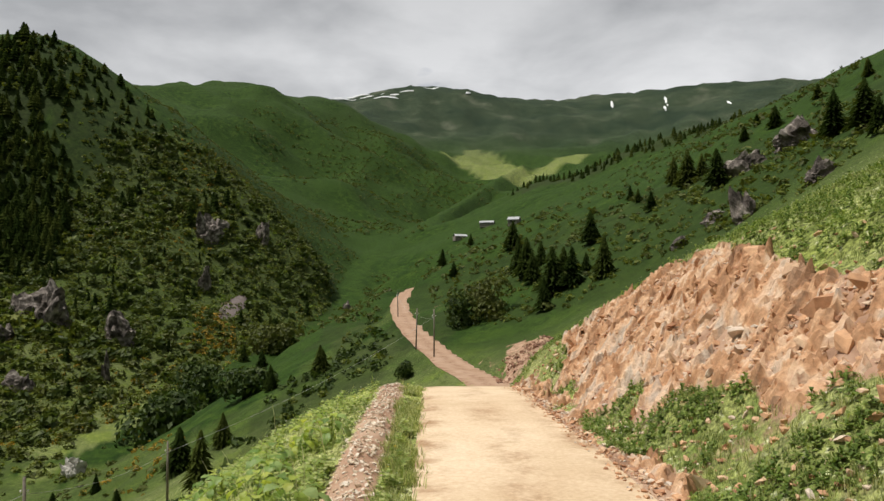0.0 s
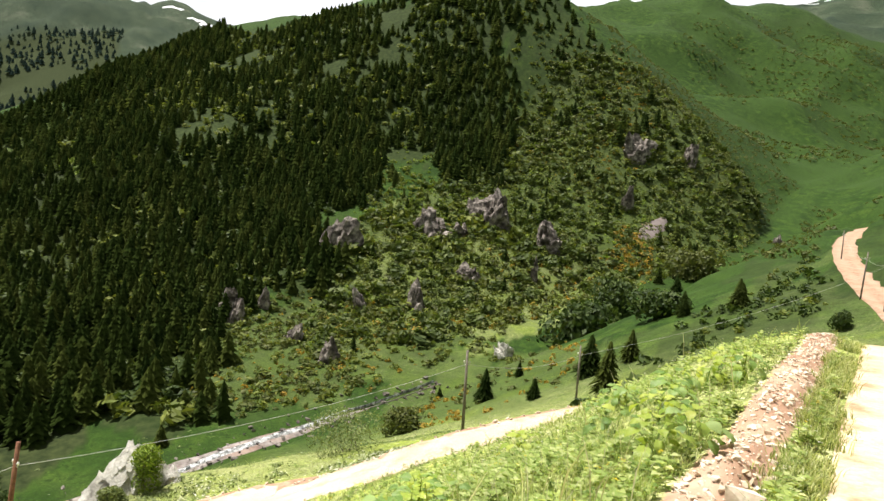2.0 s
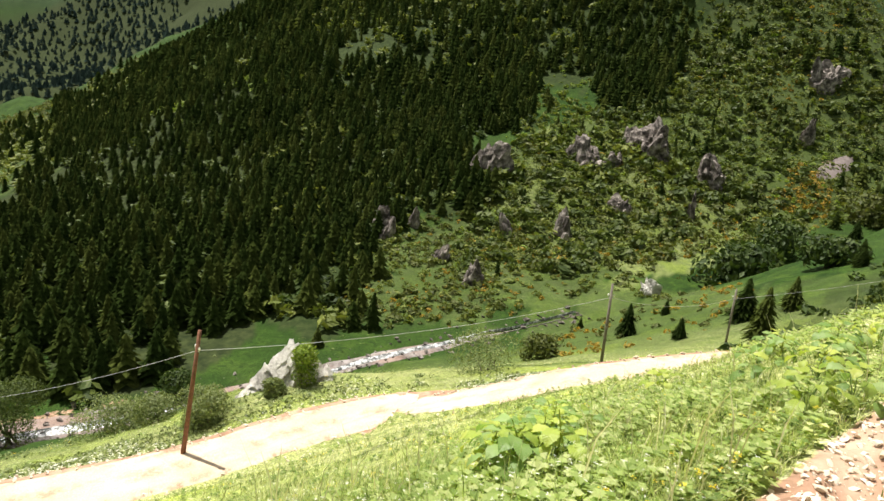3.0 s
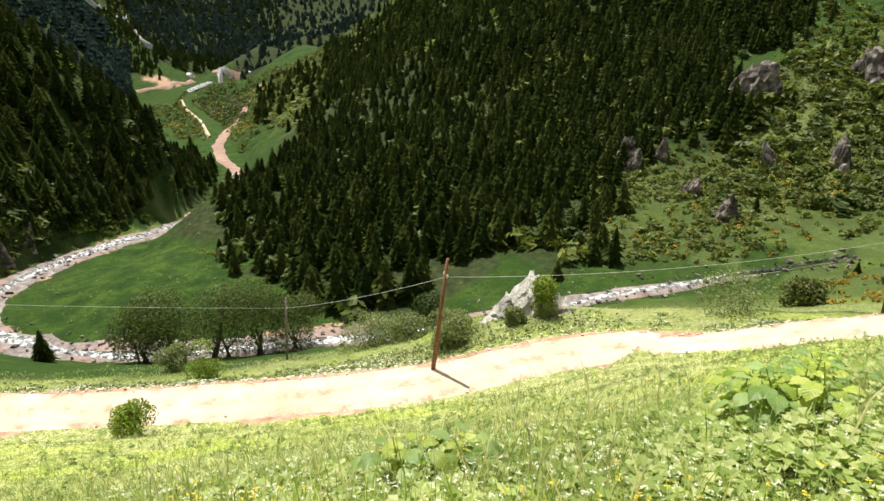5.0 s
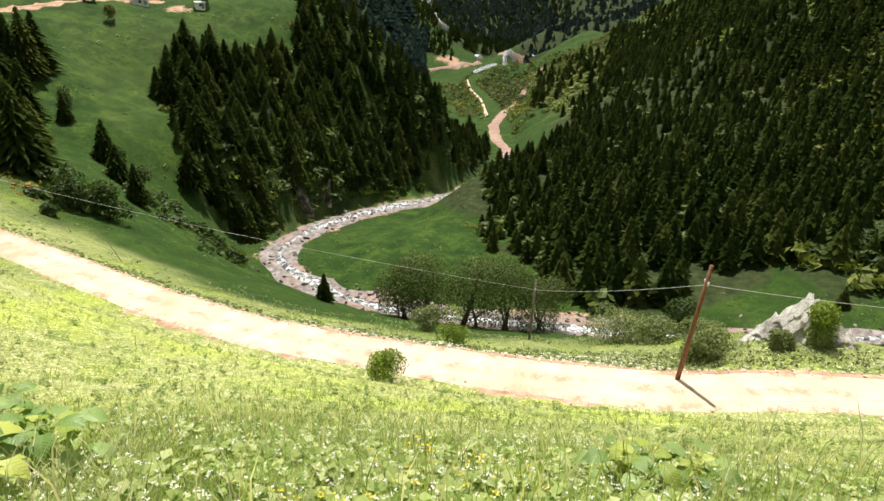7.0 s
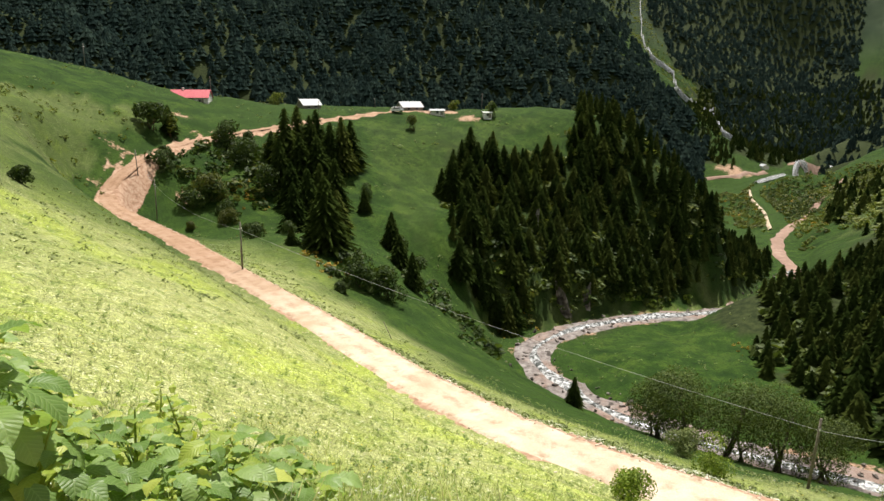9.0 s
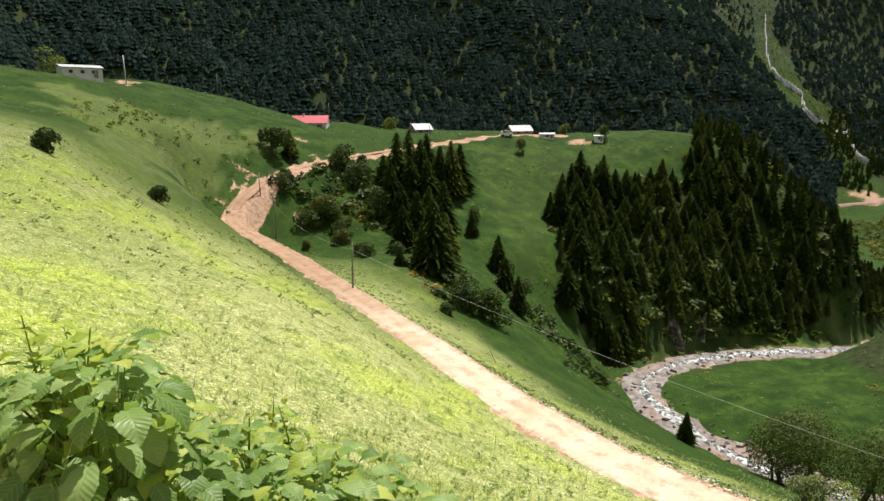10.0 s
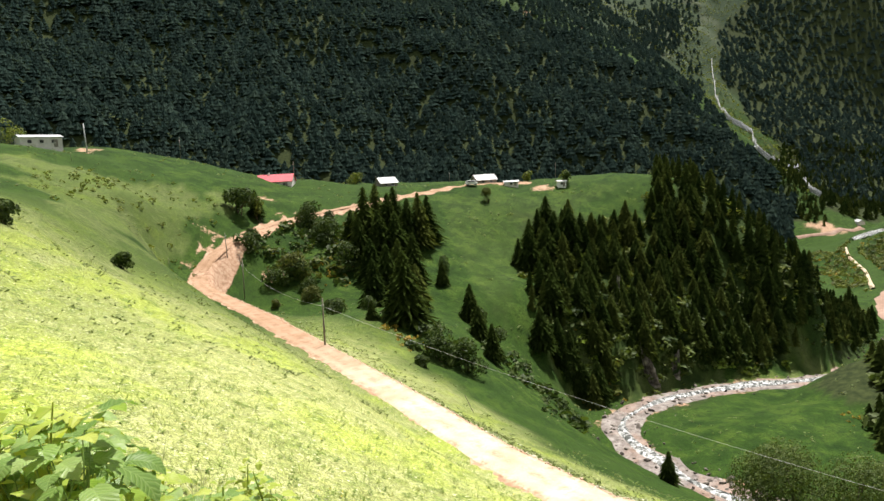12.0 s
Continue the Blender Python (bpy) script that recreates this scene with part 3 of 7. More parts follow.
def height(x, y):
    x, y = np.asarray(x, float), np.asarray(y, float)
    shape = x.shape
    x, y = x.ravel(), y.ravel()
    z = np.zeros(x.shape)
    for k in range(0, len(x), 20000):
        s = slice(k, k + 20000)
        d2 = (x[s, None] - LAND_PTS[None, :, 0]) ** 2 + (y[s, None] - LAND_PTS[None, :, 1]) ** 2
        z[s] = np.sqrt(d2 + LAND_SOFT[None, :] ** 2) @ LAND_W[:-1] + LAND_W[-1]
    r = np.hypot(x, y)
    z += bumps(x, y, 420, 11) * 34 * smooth(900, 1800, r)
    z -= np.abs(bumps(x, y, 190, 15)) * 60 * smooth(550, 1100, r)
    z += bumps(x, y, 130, 21) * 22 * smooth(250, 700, r)
    z -= np.abs(bumps(x, y, 210, 17, 1)) * 46 * smooth(480, 850, r) * (1 - smooth(2300, 2900, r))
    z += bumps(x, y, 34, 31) * 3.2 * smooth(60, 180, r)
    z += bumps(x, y, 7, 41) * 0.55 * smooth(6, 40, r)
    z += bumps(x, y, 1.3, 51) * 0.14 * smooth(1.2, 3, r)
    d, zs, _, _ = along(STREAM, x, y)
    w = np.clip(3.0 + 0.006 * r, 3, 7)
    z = zs - 0.5 + (z - zs + 0.5) * smooth(w * 0.8, w * 2.6, d)
    floor = zs - 0.2 + 0.05 * np.minimum(d, 25)
    z = np.where((r < 330) & (d < 70), np.maximum(z, floor), z)
    d, zl, side, _ = along(LOWER, x, y)
    out = LOWER_HALF + np.where(side < 0, 1.0, 2.6)
    out = out + np.where(side > 0, np.clip(0.9 * np.abs(z - zl), 0, 11), 0)
    f = smooth(LOWER_HALF, out + 1.0, d)
    z = zl + (z - zl) * f
    d, zu, side, s = along(UPPER, x, y)
    half = UPPER_HALF + 1.0 * smooth(30, 70, y)
    z = zu + (z - zu) * smooth(half, half + 1.1, d)
    crag = smooth(half + 0.3, half + 1.5, d) * (1 - smooth(5.5, 7, d)) * (side < 0) * (1 - smooth(20, 24, y))
    z += crag * (0.15 * np.abs(bumps(x, y, 1.1, 65)) + 0.12 * bumps(x, y, 0.45, 66) + 0.35 * bumps(x, y, 2.2, 67))
    near = smooth(-16, -10, y) * (1 - smooth(19, 22, y))
    berm = np.exp(-((d - 2.1) / 0.30) ** 2) * (side > 0) * near
    z += berm * (0.12 + 0.2 * bumps(x, y, 0.5, 61))
    return z.reshape(shape)


def ground_z(x, y):
    return float(height(np.array([x]), np.array([y]))[0])


def inside(poly, x, y):
    hit = np.zeros(x.shape, bool)
    for (x0, y0), (x1, y1) in zip(poly, poly[1:] + poly[:1]):
        cross = ((y0 > y) != (y1 > y)) & (x < (x1 - x0) * (y - y0) / (y1 - y0 + 1e-12) + x0)
        hit ^= cross
    return hit

# ---- where the woods, trees, shrubs and rocks stand (metres), placed and sized to fit the camera's view ----
wood_hill = [(-2354, 1226), (-472, 357), (-303, 385), (-254, 408), (-206, 376), (-214, 345), (-180, 326), (-161, 283), (-176, 262), (-206, 286), (-227, 270), (-194, 221), (-196, 196), (-156, 169), (-150, 147), (-171, 136), (-127, 98), (-101, 75), (-125, 64)]
wood_hill_low = [(-172, 9), (-141, 14), (-115, 23), (-109, 31), (-115, 49), (-125, 67), (-150, 89), (-153, 113), (-154, 135), (-235, 191), (-497, 154), (-855, 203), (-416, 96), (-318, 62), (-261, 31), (-221, 21)]
wood_spur = [(-249, -45), (-249, -40), (-246, -19), (-241, -2), (-260, 8), (-233, 4), (-214, -8), (-194, -25), (-175, -38), (-156, -50), (-148, -56), (-172, -65), (-172, -71), (-195, -76), (-211, -64), (-225, -53), (-236, -49)]
wood_spur = [(-262, -52), (-320, -60), (-420, -30), (-400, 20), (-300, 18)] + wood_spur[5:]
bend_scrub = [(-137, -126), (-165, -120), (-131, -96), (-117, -99), (-119, -114), (-118, -120)]
wood_right = [(60, 660), (94, 640), (145, 590), (215, 485), (200, 440), (120, 520), (70, 600)]
wood_wall = [(-330, -730), (-500, -624), (-669, -439), (-824, -210), (-1100, -34), (-1250, -25), (-1383, -138), (-1515, -342), (-1595, -475), (-1613, -680), (-1640, -1000), (-1600, -1360), (-1230, -1824), (-850, -2130), (-420, -1300)]
wood_far = [(-3112, -237), (-2848, -336), (-2420, -277), (-2417, -220), (-2123, -168), (-2151, -97), (-2247, -52), (-2110, -49), (-2008, -2), (-1574, 38), (-1769, 129), (-1750, 258), (-4051, 563), (-3233, -110)]
wood_gully = [(-2640, -593), (-2763, -545), (-2870, -481), (-2563, -430), (-2166, -388), (-2133, -423), (-2198, -478)]
wood_down = [(-1495, -66), (-1264, 20), (-1353, 86), (-2405, 423), (-2893, 457), (-2272, -96)]
wood_spur_back = [(-1508, -88), (-2122, -29), (-1547, 25), (-1182, 11), (-1201, -19), (-1263, -58)]
down_meadow = [(-997, -10), (-941, 36), (-852, 100), (-879, 188), (-602, 159), (-563, 94), (-480, 63), (-372, 44), (-641, 48), (-473, 27), (-658, 9)]
far_cut = [(6, 68), (7, 84), (9, 95), (14, 90), (13, 78), (10, 68)]
gap_scrub = [(-238, 266), (-197, 298), (-179, 327), (-201, 353), (-219, 370), (-169, 379), (-122, 349), (-144, 324), (-156, 265), (-163, 222), (-186, 208)]
wood_hill_left = [(-595, 154), (-640, 250), (-475, 342), (-396, 237), (-300, 127)]
orange_broom = [(-107, 281), (-99, 301), (-85, 277), (-80, 253), (-91, 250)]
wood_upper_gully = [(-2418, -798), (-2250, -577), (-2198, -478), (-2169, -373), (-1856, -251), (-2656, -378), (-3084, -438)]
village_slope = [(-81, -146), (-126, -154), (-132, -136), (-102, -122), (-56, -80), (-65, -112)]
mid_slope = [(-62, 111), (-43, 109), (-29, 111), (-18, 134), (-2, 18), (-3, 13), (-25, 70)]
wood_spur_low = [(-181, -54), (-208, -44), (-234, -13), (-367, 26), (-273, 22), (-217, -5), (-193, -24), (-174, -38), (-164, -45)]
spur_scrub = [(-149, -59), (-169, -50), (-165, -42), (-159, -46), (-146, -52)]
far_stream = [(-956, 38, -115), (-1030, 58, -118), (-1090, 79, -118), (-1200, 104, -120), (-1296, 113, -117), (-1344, 135, -124)]
wood_side = [(-495, 62), (-712, 98), (-861, 160), (-541, 124), (-744, 204), (-668, 258), (-381, 212), (-271, 178), (-460, 144), (-321, 64)]
wood_sparse = [(-208, 351), (-164, 373), (-121, 353), (-75, 365), (-58, 328), (-76, 257), (-96, 235), (-121, 238), (-163, 292)]
shrub_hill = [(-113, 117), (-98, 143), (-88, 169), (-74, 259), (-53, 348), (-80, 415), (-138, 411), (-185, 377), (-186, 332), (-161, 294), (-187, 259), (-180, 199), (-156, 158)]
shrub_hill_two = [(-192, 420), (-302, 1075), (-214, 1386), (-30, 1502), (91, 1127), (-12, 595), (-70, 584), (-102, 542), (-244, 798), (-174, 426)]
shrub_peak = [(-256, 416), (-200, 420), (-156, 402), (-114, 382), (-72, 364), (-62, 346), (-93, 316), (-128, 332), (-167, 332), (-203, 370)]
stream_scrub = [(-108, 76), (-157, 122), (-153, 155), (-98, 143), (-83, 157), (-80, 142), (-87, 115), (-97, 92)]
wood_left_far = [(-1100, 420), (-2600, 1500), (-2900, 800), (-2900, 250), (-1700, 150), (-1150, 150)]
wood_mix = [(-254, 408), (-231, 421), (-200, 420), (-151, 390), (-111, 375), (-117, 337), (-154, 347), (-174, 324), (-198, 355)]
near_valley = [(-25, 68), (-25, 99), (-19, 126), (-15, 188), (-8, 118), (-3, 90), (-13, 97), (-19, 87), (-4, 15)]
lit_valley_pasture = [(-18, 1584), (89, 2265), (194, 1985), (196, 1598), (367, 2018), (405, 1841), (226, 1526), (129, 1321), (59, 1515)]
village_pasture = [(-205, -114), (-244, -62), (-213, -73), (-188, -77), (-140, -62), (-147, -72), (-174, -94)]
broom_slope = [(-86, 106), (-84, 125), (-79, 143), (-75, 177), (-35, 90), (-36, 73), (-41, 61)]
right_scrub = [(-1, 195), (11, 204), (36, 200), (53, 151), (66, 128), (76, 115), (45, 69), (38, 87), (27, 103), (18, 99), (6, 110)]
spur_foot = [(-150, -57), (-157, -50), (-176, -38), (-195, -25), (-218, -9), (-243, 6), (-213, -0), (-190, -25), (-171, -37), (-157, -46), (-150, -54)]
valley_floor = [(-192, 420), (-248, 812), (-95, 559), (-35, 452), (-12, 226), (-12, 150), (-19, 126), (-65, 319), (-96, 366), (-152, 398)]
upper_slope = [(-18, 328), (7, 511), (34, 347), (91, 424), (163, 488), (1385, 2662), (238, 371), (70, 110), (63, 146), (44, 165), (27, 185), (7, 145), (-3, 134)]
gully_green = [(-2418, -798), (-2215, -579), (-2156, -379), (-1688, -227), (-1488, -101), (-1267, -19), (-1568, 41), (-2213, -56), (-2108, -167), (-2411, -276), (-2848, -336), (-3085, -235), (-3149, -315)]
spruces_a = [(26.10, 108.6, 6.80), (21.62, 112.2, 6.55), (18.66, 114.2, 8.10), (29.85, 135.2, 6.78), (16.86, 133.8, 7.82), (16.07, 106.7, 5.33), (7.85, 121.1, 6.55), (20.62, 195.6, 8.18), (20.73, 141.0, 5.30), (42.16, 135.5, 3.97), (49.02, 174.9, 4.11), (45.77, 156.8, 3.29), (53.17, 145.2, 7.92), (57.53, 148.5, 4.99), (48.78, 119.1, 6.99), (53.34, 154.5, 6.48), (69.5, 153.9, 3.88), (76.0, 152.5, 5.14), (57.74, 98.5, 7.05), (57.32, 90.6, 6.86), (50.80, 77.7, 4.58), (88.9, 158.0, 4.00), (78.8, 167.4, 3.10), (0.21, 239.2, 6.39)]
spruces_b = [(3.39, 193.8, 4.53), (13.90, 325.2, 5.98), (96.1, 150.3, 4.44), (-19.85, 110.5, 4.59), (-28.53, 113.0, 4.22), (-33.29, 86.4, 5.71), (-24.07, 67.9, 5.88), (-28.72, 89.2, 4.42), (-41.15, 155.2, 4.51), (-72.7, 248.3, 6.19), (25.17, 117.7, 3.44), (17.26, 152.0, 7.61), (17.16, 127.8, 5.86), (22.47, 124.6, 4.68), (-47.32, 83.0, 5.06), (-35.64, 74.8, 2.78), (-52.88, 104.3, 2.94), (-28.21, 112.2, 3.08), (-19.54, 111.2, 3.70), (-69.9, 105.2, 2.40), (-103.0, 68.0, 3.97), (-141.9, -101.7, 17.52), (-163.7, -113.1, 12.44), (-166.3, -108.5, 12.45)]
spruces_c = [(-120.8, -81.5, 13.58), (-99.7, -63.9, 13.10), (-156.7, -94.4, 15.38), (-164.0, -95.9, 13.57), (-132.1, -93.6, 10.90), (-138.4, -85.5, 12.38), (-146.3, -109.3, 9.12), (-142.1, -79.7, 6.21), (-134.0, -68.4, 8.98), (-125.1, -62.0, 7.16), (-115.5, -54.46, 7.67), (-95.7, -68.3, 3.48), (-175.6, -70.2, 13.48), (-181.6, -67.3, 12.13), (-196.4, -65.4, 12.85), (-182.4, -62.6, 11.23), (-215.9, -56.73, 7.26), (-218.9, -54.75, 8.23), (-221.9, -51.86, 5.52), (-209.5, -58.65, 7.11), (-244.0, -45.19, 7.86), (-145.6, -56.09, 10.60), (-151.9, -54.27, 10.95), (-154.6, -52.38, 9.67)]
spruces_d = [(-157.4, -57.34, 11.28), (-102.6, -19.38, 5.23), (-136.6, -133.8, 7.70), (-136.8, -100.0, 12.76), (-139.5, -95.9, 14.22), (-141.8, -92.4, 13.53), (-153.7, -96.1, 13.70), (-158.5, -105.5, 12.74), (-131.3, -85.2, 13.24), (-115.1, -81.3, 10.72), (-124.6, -76.7, 9.94), (-176.6, -73.9, 8.03), (-203.4, -64.0, 7.90), (-203.5, -60.5, 9.59)]
spruces = spruces_a + spruces_b + spruces_c + spruces_d
stream_trees = [(-97.5, -6.0, 10.5, 7.0), (-100.5, -1.5, 12.5, 8.5), (-101.5, 5.0, 13.5, 9.5), (-103.0, 11.5, 12.5, 8.5), (-102.0, 17.0, 9.5, 6.5)]
shrubs_a = [(-47.64, 14.52, 2.31, 6.02), (-43.77, 15.98, 1.93, 3.42), (-38.30, 17.18, 2.28, 3.42), (-35.66, 20.43, 1.25, 1.79), (-56.07, -1.12, 2.88, 2.61), (-101.0, 40.67, 4.92, 6.88), (-36.55, 16.42, 2.46, 3.28), (-46.91, 15.72, 2.31, 5.40), (-30.10, 34.17, 2.41, 6.02), (-49.92, 68.6, 2.97, 5.93), (-71.5, 170.2, 10.52, 22.55), (-71.7, 201.1, 11.85, 16.93), (-62.8, 266.1, 10.21, 24.50), (-34.68, 119.1, 5.28, 10.57), (-4.80, 89.7, 2.23, 3.35), (8.46, 118.3, 6.90, 7.88), (3.53, 118.6, 5.92, 6.91), (-49.06, -69.6, 1.81, 2.71), (-208.7, -97.9, 4.80, 4.22), (-133.0, -100.8, 7.67, 6.97), (-131.0, -134.2, 7.50, 9.00), (-122.0, -108.3, 5.38, 8.07), (-119.5, -119.7, 4.78, 5.47), (-33.31, -62.5, 2.24, 2.48)]
shrubs_b = [(-115.7, -99.2, 3.17, 5.07), (-115.9, -109.2, 3.92, 6.53), (-105.0, -83.1, 2.81, 4.50), (-109.1, -103.3, 1.86, 2.47), (-92.1, -52.97, 6.39, 5.48), (-95.8, -49.88, 5.58, 5.58), (-238.2, -79.7, 5.14, 4.52)]
shrubs = shrubs_a + shrubs_b
bright_shrubs = [(-43.99, 1.23, 2.8, 2.9), (-30.88, -2.81, 1.8, 2.5)]
rocks_a = [(-155.7, 220.4, 13.00, 16.81), (-141.6, 243.6, 17.29, 17.29), (-171.1, 182.2, 14.24, 13.61), (-115.0, 242.5, 8.23, 10.83), (-145.8, 225.7, 5.55, 8.89), (-123.4, 197.9, 8.17, 8.75), (-121.5, 166.0, 8.37, 8.72), (-157.2, 123.5, 8.70, 5.85), (-129.8, 123.4, 6.42, 6.11), (-109.5, 116.7, 7.99, 5.51), (-154.6, 134.1, 7.24, 4.31), (-132.3, 153.3, 7.24, 6.03), (-117.9, 340.8, 13.14, 13.68), (-94.6, 354.8, 12.97, 8.10), (-108.5, 306.8, 10.54, 6.27), (-78.4, 143.7, 4.41, 3.86), (-106.6, 215.1, 9.81, 3.92), (38.99, 86.0, 4.18, 3.46), (53.44, 118.6, 3.99, 6.97), (61.0, 113.9, 3.64, 8.63), (42.78, 75.3, 2.21, 3.79), (35.06, 99.5, 1.66, 2.91), (40.15, 99.6, 1.67, 4.17), (-146.8, 246.8, 14.80, 18.50)]
rocks_b = [(-116.8, 244.6, 8.54, 10.17), (-78.4, 145.1, 4.07, 3.59), (-48.44, 343.8, 5.73, 4.58), (-174.7, -36.73, 11.56, 4.45), (-182.0, -32.50, 6.94, 2.78), (-153.4, 123.0, 7.51, 6.07), (-184.7, -48.93, 7.09, 2.83)]
rocks = rocks_a + rocks_b
poles = [(-30.24, 12.43, 6.53), (-1.13, 95.3, 6.73), (-3.99, 103.6, 6.20), (-9.37, 143.9, 5.39), (-67.3, -55.79, 6.25), (-107.4, -110.8, 8.77), (-111.2, -119.1, 5.48), (-118.6, -177.4, 8.15), (-159.1, -188.0, 7.24), (-182.3, -159.1, 6.68), (-201.8, -130.2, 4.39), (-244.9, -86.3, 7.24), (-200.0, -137.1, 4.82), (-232.4, -124.8, 3.51)]
houses = [(-102.4, -172.3, 3.71, 9.42), (-174.1, -160.1, 3.06, 11.84), (-211.0, -140.2, 2.52, 6.72), (-238.3, -113.0, 3.06, 8.31), (-237.0, -101.0, 1.92, 5.54), (12.69, 472.3, 6.32, 9.48), (32.27, 480.7, 3.62, 10.46), (35.55, 331.3, 2.22, 5.55), (-236.1, -81.0, 2.05, 2.86)]
plants = [(-3.85, 1.48, 0.25), (-3.80, 1.81, 0.25), (-3.87, 1.32, 0.25), (-6.85, 8.86, 0.60), (-4.92, 7.09, 0.46), (-2.62, 7.89, 0.41), (-1.74, 6.39, 0.32), (-1.50, 6.76, 0.32), (-4.96, 13.59, 0.71), (-4.57, 9.41, 0.54), (-3.36, 5.27, 0.33), (-2.35, 9.26, 0.45), (-2.16, 10.31, 0.48), (-1.78, 10.85, 0.49), (-3.28, 10.13, 0.51), (-2.25, 8.32, 0.42), (-3.78, 11.36, 0.60), (-2.50, 9.84, 0.50), (-2.09, 10.97, 0.54)]
leafy_strip_a = [(-1.98, -3.24, 0.18), (-2.78, -4.32, 0.24), (-2.56, -3.95, 0.23), (-2.99, -4.44, 0.26), (-1.88, -2.80, 0.17), (-2.99, -4.31, 0.25), (-2.67, -3.81, 0.23), (-2.78, -3.83, 0.23), (-1.99, -2.80, 0.17), (-3.32, -4.46, 0.27), (-2.84, -3.73, 0.23), (-2.99, -3.82, 0.24), (-3.21, -3.93, 0.26), (-3.06, -3.62, 0.24), (-2.69, -3.13, 0.21), (-3.33, -3.85, 0.26), (-3.81, -4.29, 0.29), (-4.14, -4.47, 0.31), (-2.30, -2.46, 0.18), (-2.30, -2.46, 0.18), (-3.93, -4.07, 0.30), (-2.51, -2.53, 0.19), (-3.02, -2.90, 0.22), (-2.66, -2.49, 0.20)]
leafy_strip_b = [(-4.06, -3.79, 0.30), (-2.64, -2.42, 0.20), (-3.13, -2.77, 0.23), (-3.15, -2.74, 0.23), (-3.39, -2.74, 0.24), (-5.10, -3.93, 0.35), (-3.70, -2.74, 0.25), (-3.45, -2.41, 0.24)]
leafy_clump = [(-3.35, 4.03, 0.3), (-3.1, 4.35, 0.3), (-3.0, 3.9, 0.3), (-3.6, 4.6, 0.3), (-2.8, 4.15, 0.3), (-3.3, 4.75, 0.3), (-4.1, 5.9, 0.3), (-3.9, 5.5, 0.3)]
leafy_strip = leafy_strip_a + leafy_strip_b
leafy_stand = [(-2.39, -4.49, 0.23), (-2.29, -4.09, 0.22), (-2.20, -3.72, 0.20), (-1.91, -3.75, 0.19), (-1.73, -3.18, 0.17), (-1.75, -2.96, 0.16), (-2.05, -4.22, 0.21)]
bare_spots = [(-232.6, -87.4, 0.00, 6.96), (-147.3, -136.7, 0.00, 2.61), (-154.3, -146.9, 0.00, 2.40), (-109.8, -126.9, 0.00, 4.50), (-150.8, -143.7, 0.00, 4.03), (-120.9, -182.0, 0.00, 6.40), (1.66, 125.6, 0.00, 2.30), (-1.76, 149.3, 0.00, 1.74), (-3.77, 132.3, 0.00, 1.32), (-92.7, 300.2, 0.00, 5.75), (-115.9, -110.9, 0.00, 2.36), (-1625.5, -631.8, 0.00, 25.08), (-1187.0, 5.82, 0.00, 39.07), (-93.4, 301.3, 0.00, 4.52), (-1847.5, -565.3, 0.00, 21.39), (-120.0, -112.0, 0.0, 4.2)]
wood_edge = [(-211, 366), (-189, 347), (-170, 299), (-180, 276), (-201, 262), (-190, 238), (-194, 213), (-208, 207), (-174, 172), (-175, 150), (-154, 124), (-129, 101), (-124, 88), (-167, 125), (-208, 165), (-236, 212), (-267, 260), (-275, 311), (-259, 342)]
wood_rocks = [(-215, 158), (-256, 204), (-210, 248), (-192, 230), (-200, 203), (-167, 166), (-160, 132), (-156, 118), (-122, 92), (-115, 76), (-122, 69), (-150, 110), (-180, 140)]
wood_gully_left = [(-2500, -570), (-2284, -514), (-2004, -345), (-1534, -164), (-1290, -49), (-1383, -138), (-1515, -342), (-1613, -680), (-2300, -800)]
lit_slope = [(-181, 231), (-138, 257), (-97, 247), (-76, 180), (-88, 150), (-115, 142), (-145, 168)]
spur_base = [(-150, -58), (-166, -45), (-182, -33), (-200, -19), (-216, -7), (-224, -18), (-206, -34), (-187, -48), (-168, -60)]
down_thicket = [(-853, 40), (-833, 102), (-602, 75), (-560, 56), (-587, 35)]
spur_low_face = [(-150, -62), (-152, -48), (-172, -36), (-192, -24), (-214, -11), (-240, 4), (-246, -6), (-222, -25), (-198, -40), (-180, -50), (-165, -60)]
broom_spots = [(-131, -101), (-92, -59.5), (-94, -60), (-164, -42), (-155, -51), (-154, -51.5), (-129, -101), (-125, 304), (-128, 331), (-132, 358), (-138, 350), (-179, 330), (-146, 405), (-68, 322), (-107, 102), (-104, 115), (-64, 101), (-65, 93), (-55, 109), (-72, 170), (-160, 9)]
glades = [(-338, 116), (-316, 134), (-290, 152), (-304, 200), (-335, 196), (-340, 150), (-300, 120), (-272, 114)]
slope_dark = [(-90, -58), (-96, -48), (-98, -40), (-112, -36), (-128, -40), (-146, -52), (-140, -62), (-130, -62), (-112, -64), (-100, -66)]
shrubs_c = [(-109.0, -87.8, 3.0, 4.2), (-120.8, -107.1, 4.2, 6.0), (-119.1, -101.8, 3.4, 5.0), (-139.7, -113.6, 7.0, 8.0), (-145.0, -122.0, 7.5, 8.5), (-85.2, -52.1, 1.5, 2.2), (-107.2, -77.2, 3.4, 3.6), (-149.6, -118.7, 5.0, 5.5), (-122.3, -121.9, 3.2, 4.2), (-140.3, -115.1, 6.5, 7.0), (-130.3, -60.7, 4.0, 5.5), (-136.8, -67.3, 3.6, 4.6), (-150.5, -84.0, 4.2, 4.0), (-153.0, -52.5, 3.8, 5.0)]
valley_track = [(-303, 30, -77), (-331, 34, -79), (-379, 30, -82), (-442, 33, -86), (-533, 48, -93), (-613, 69, -93), (-696, 91, -89), (-830, 117, -92)]
hut_track = [(-495, 32, -90), (-626, 35, -100), (-752, 29, -108), (-857, 29, -112)]
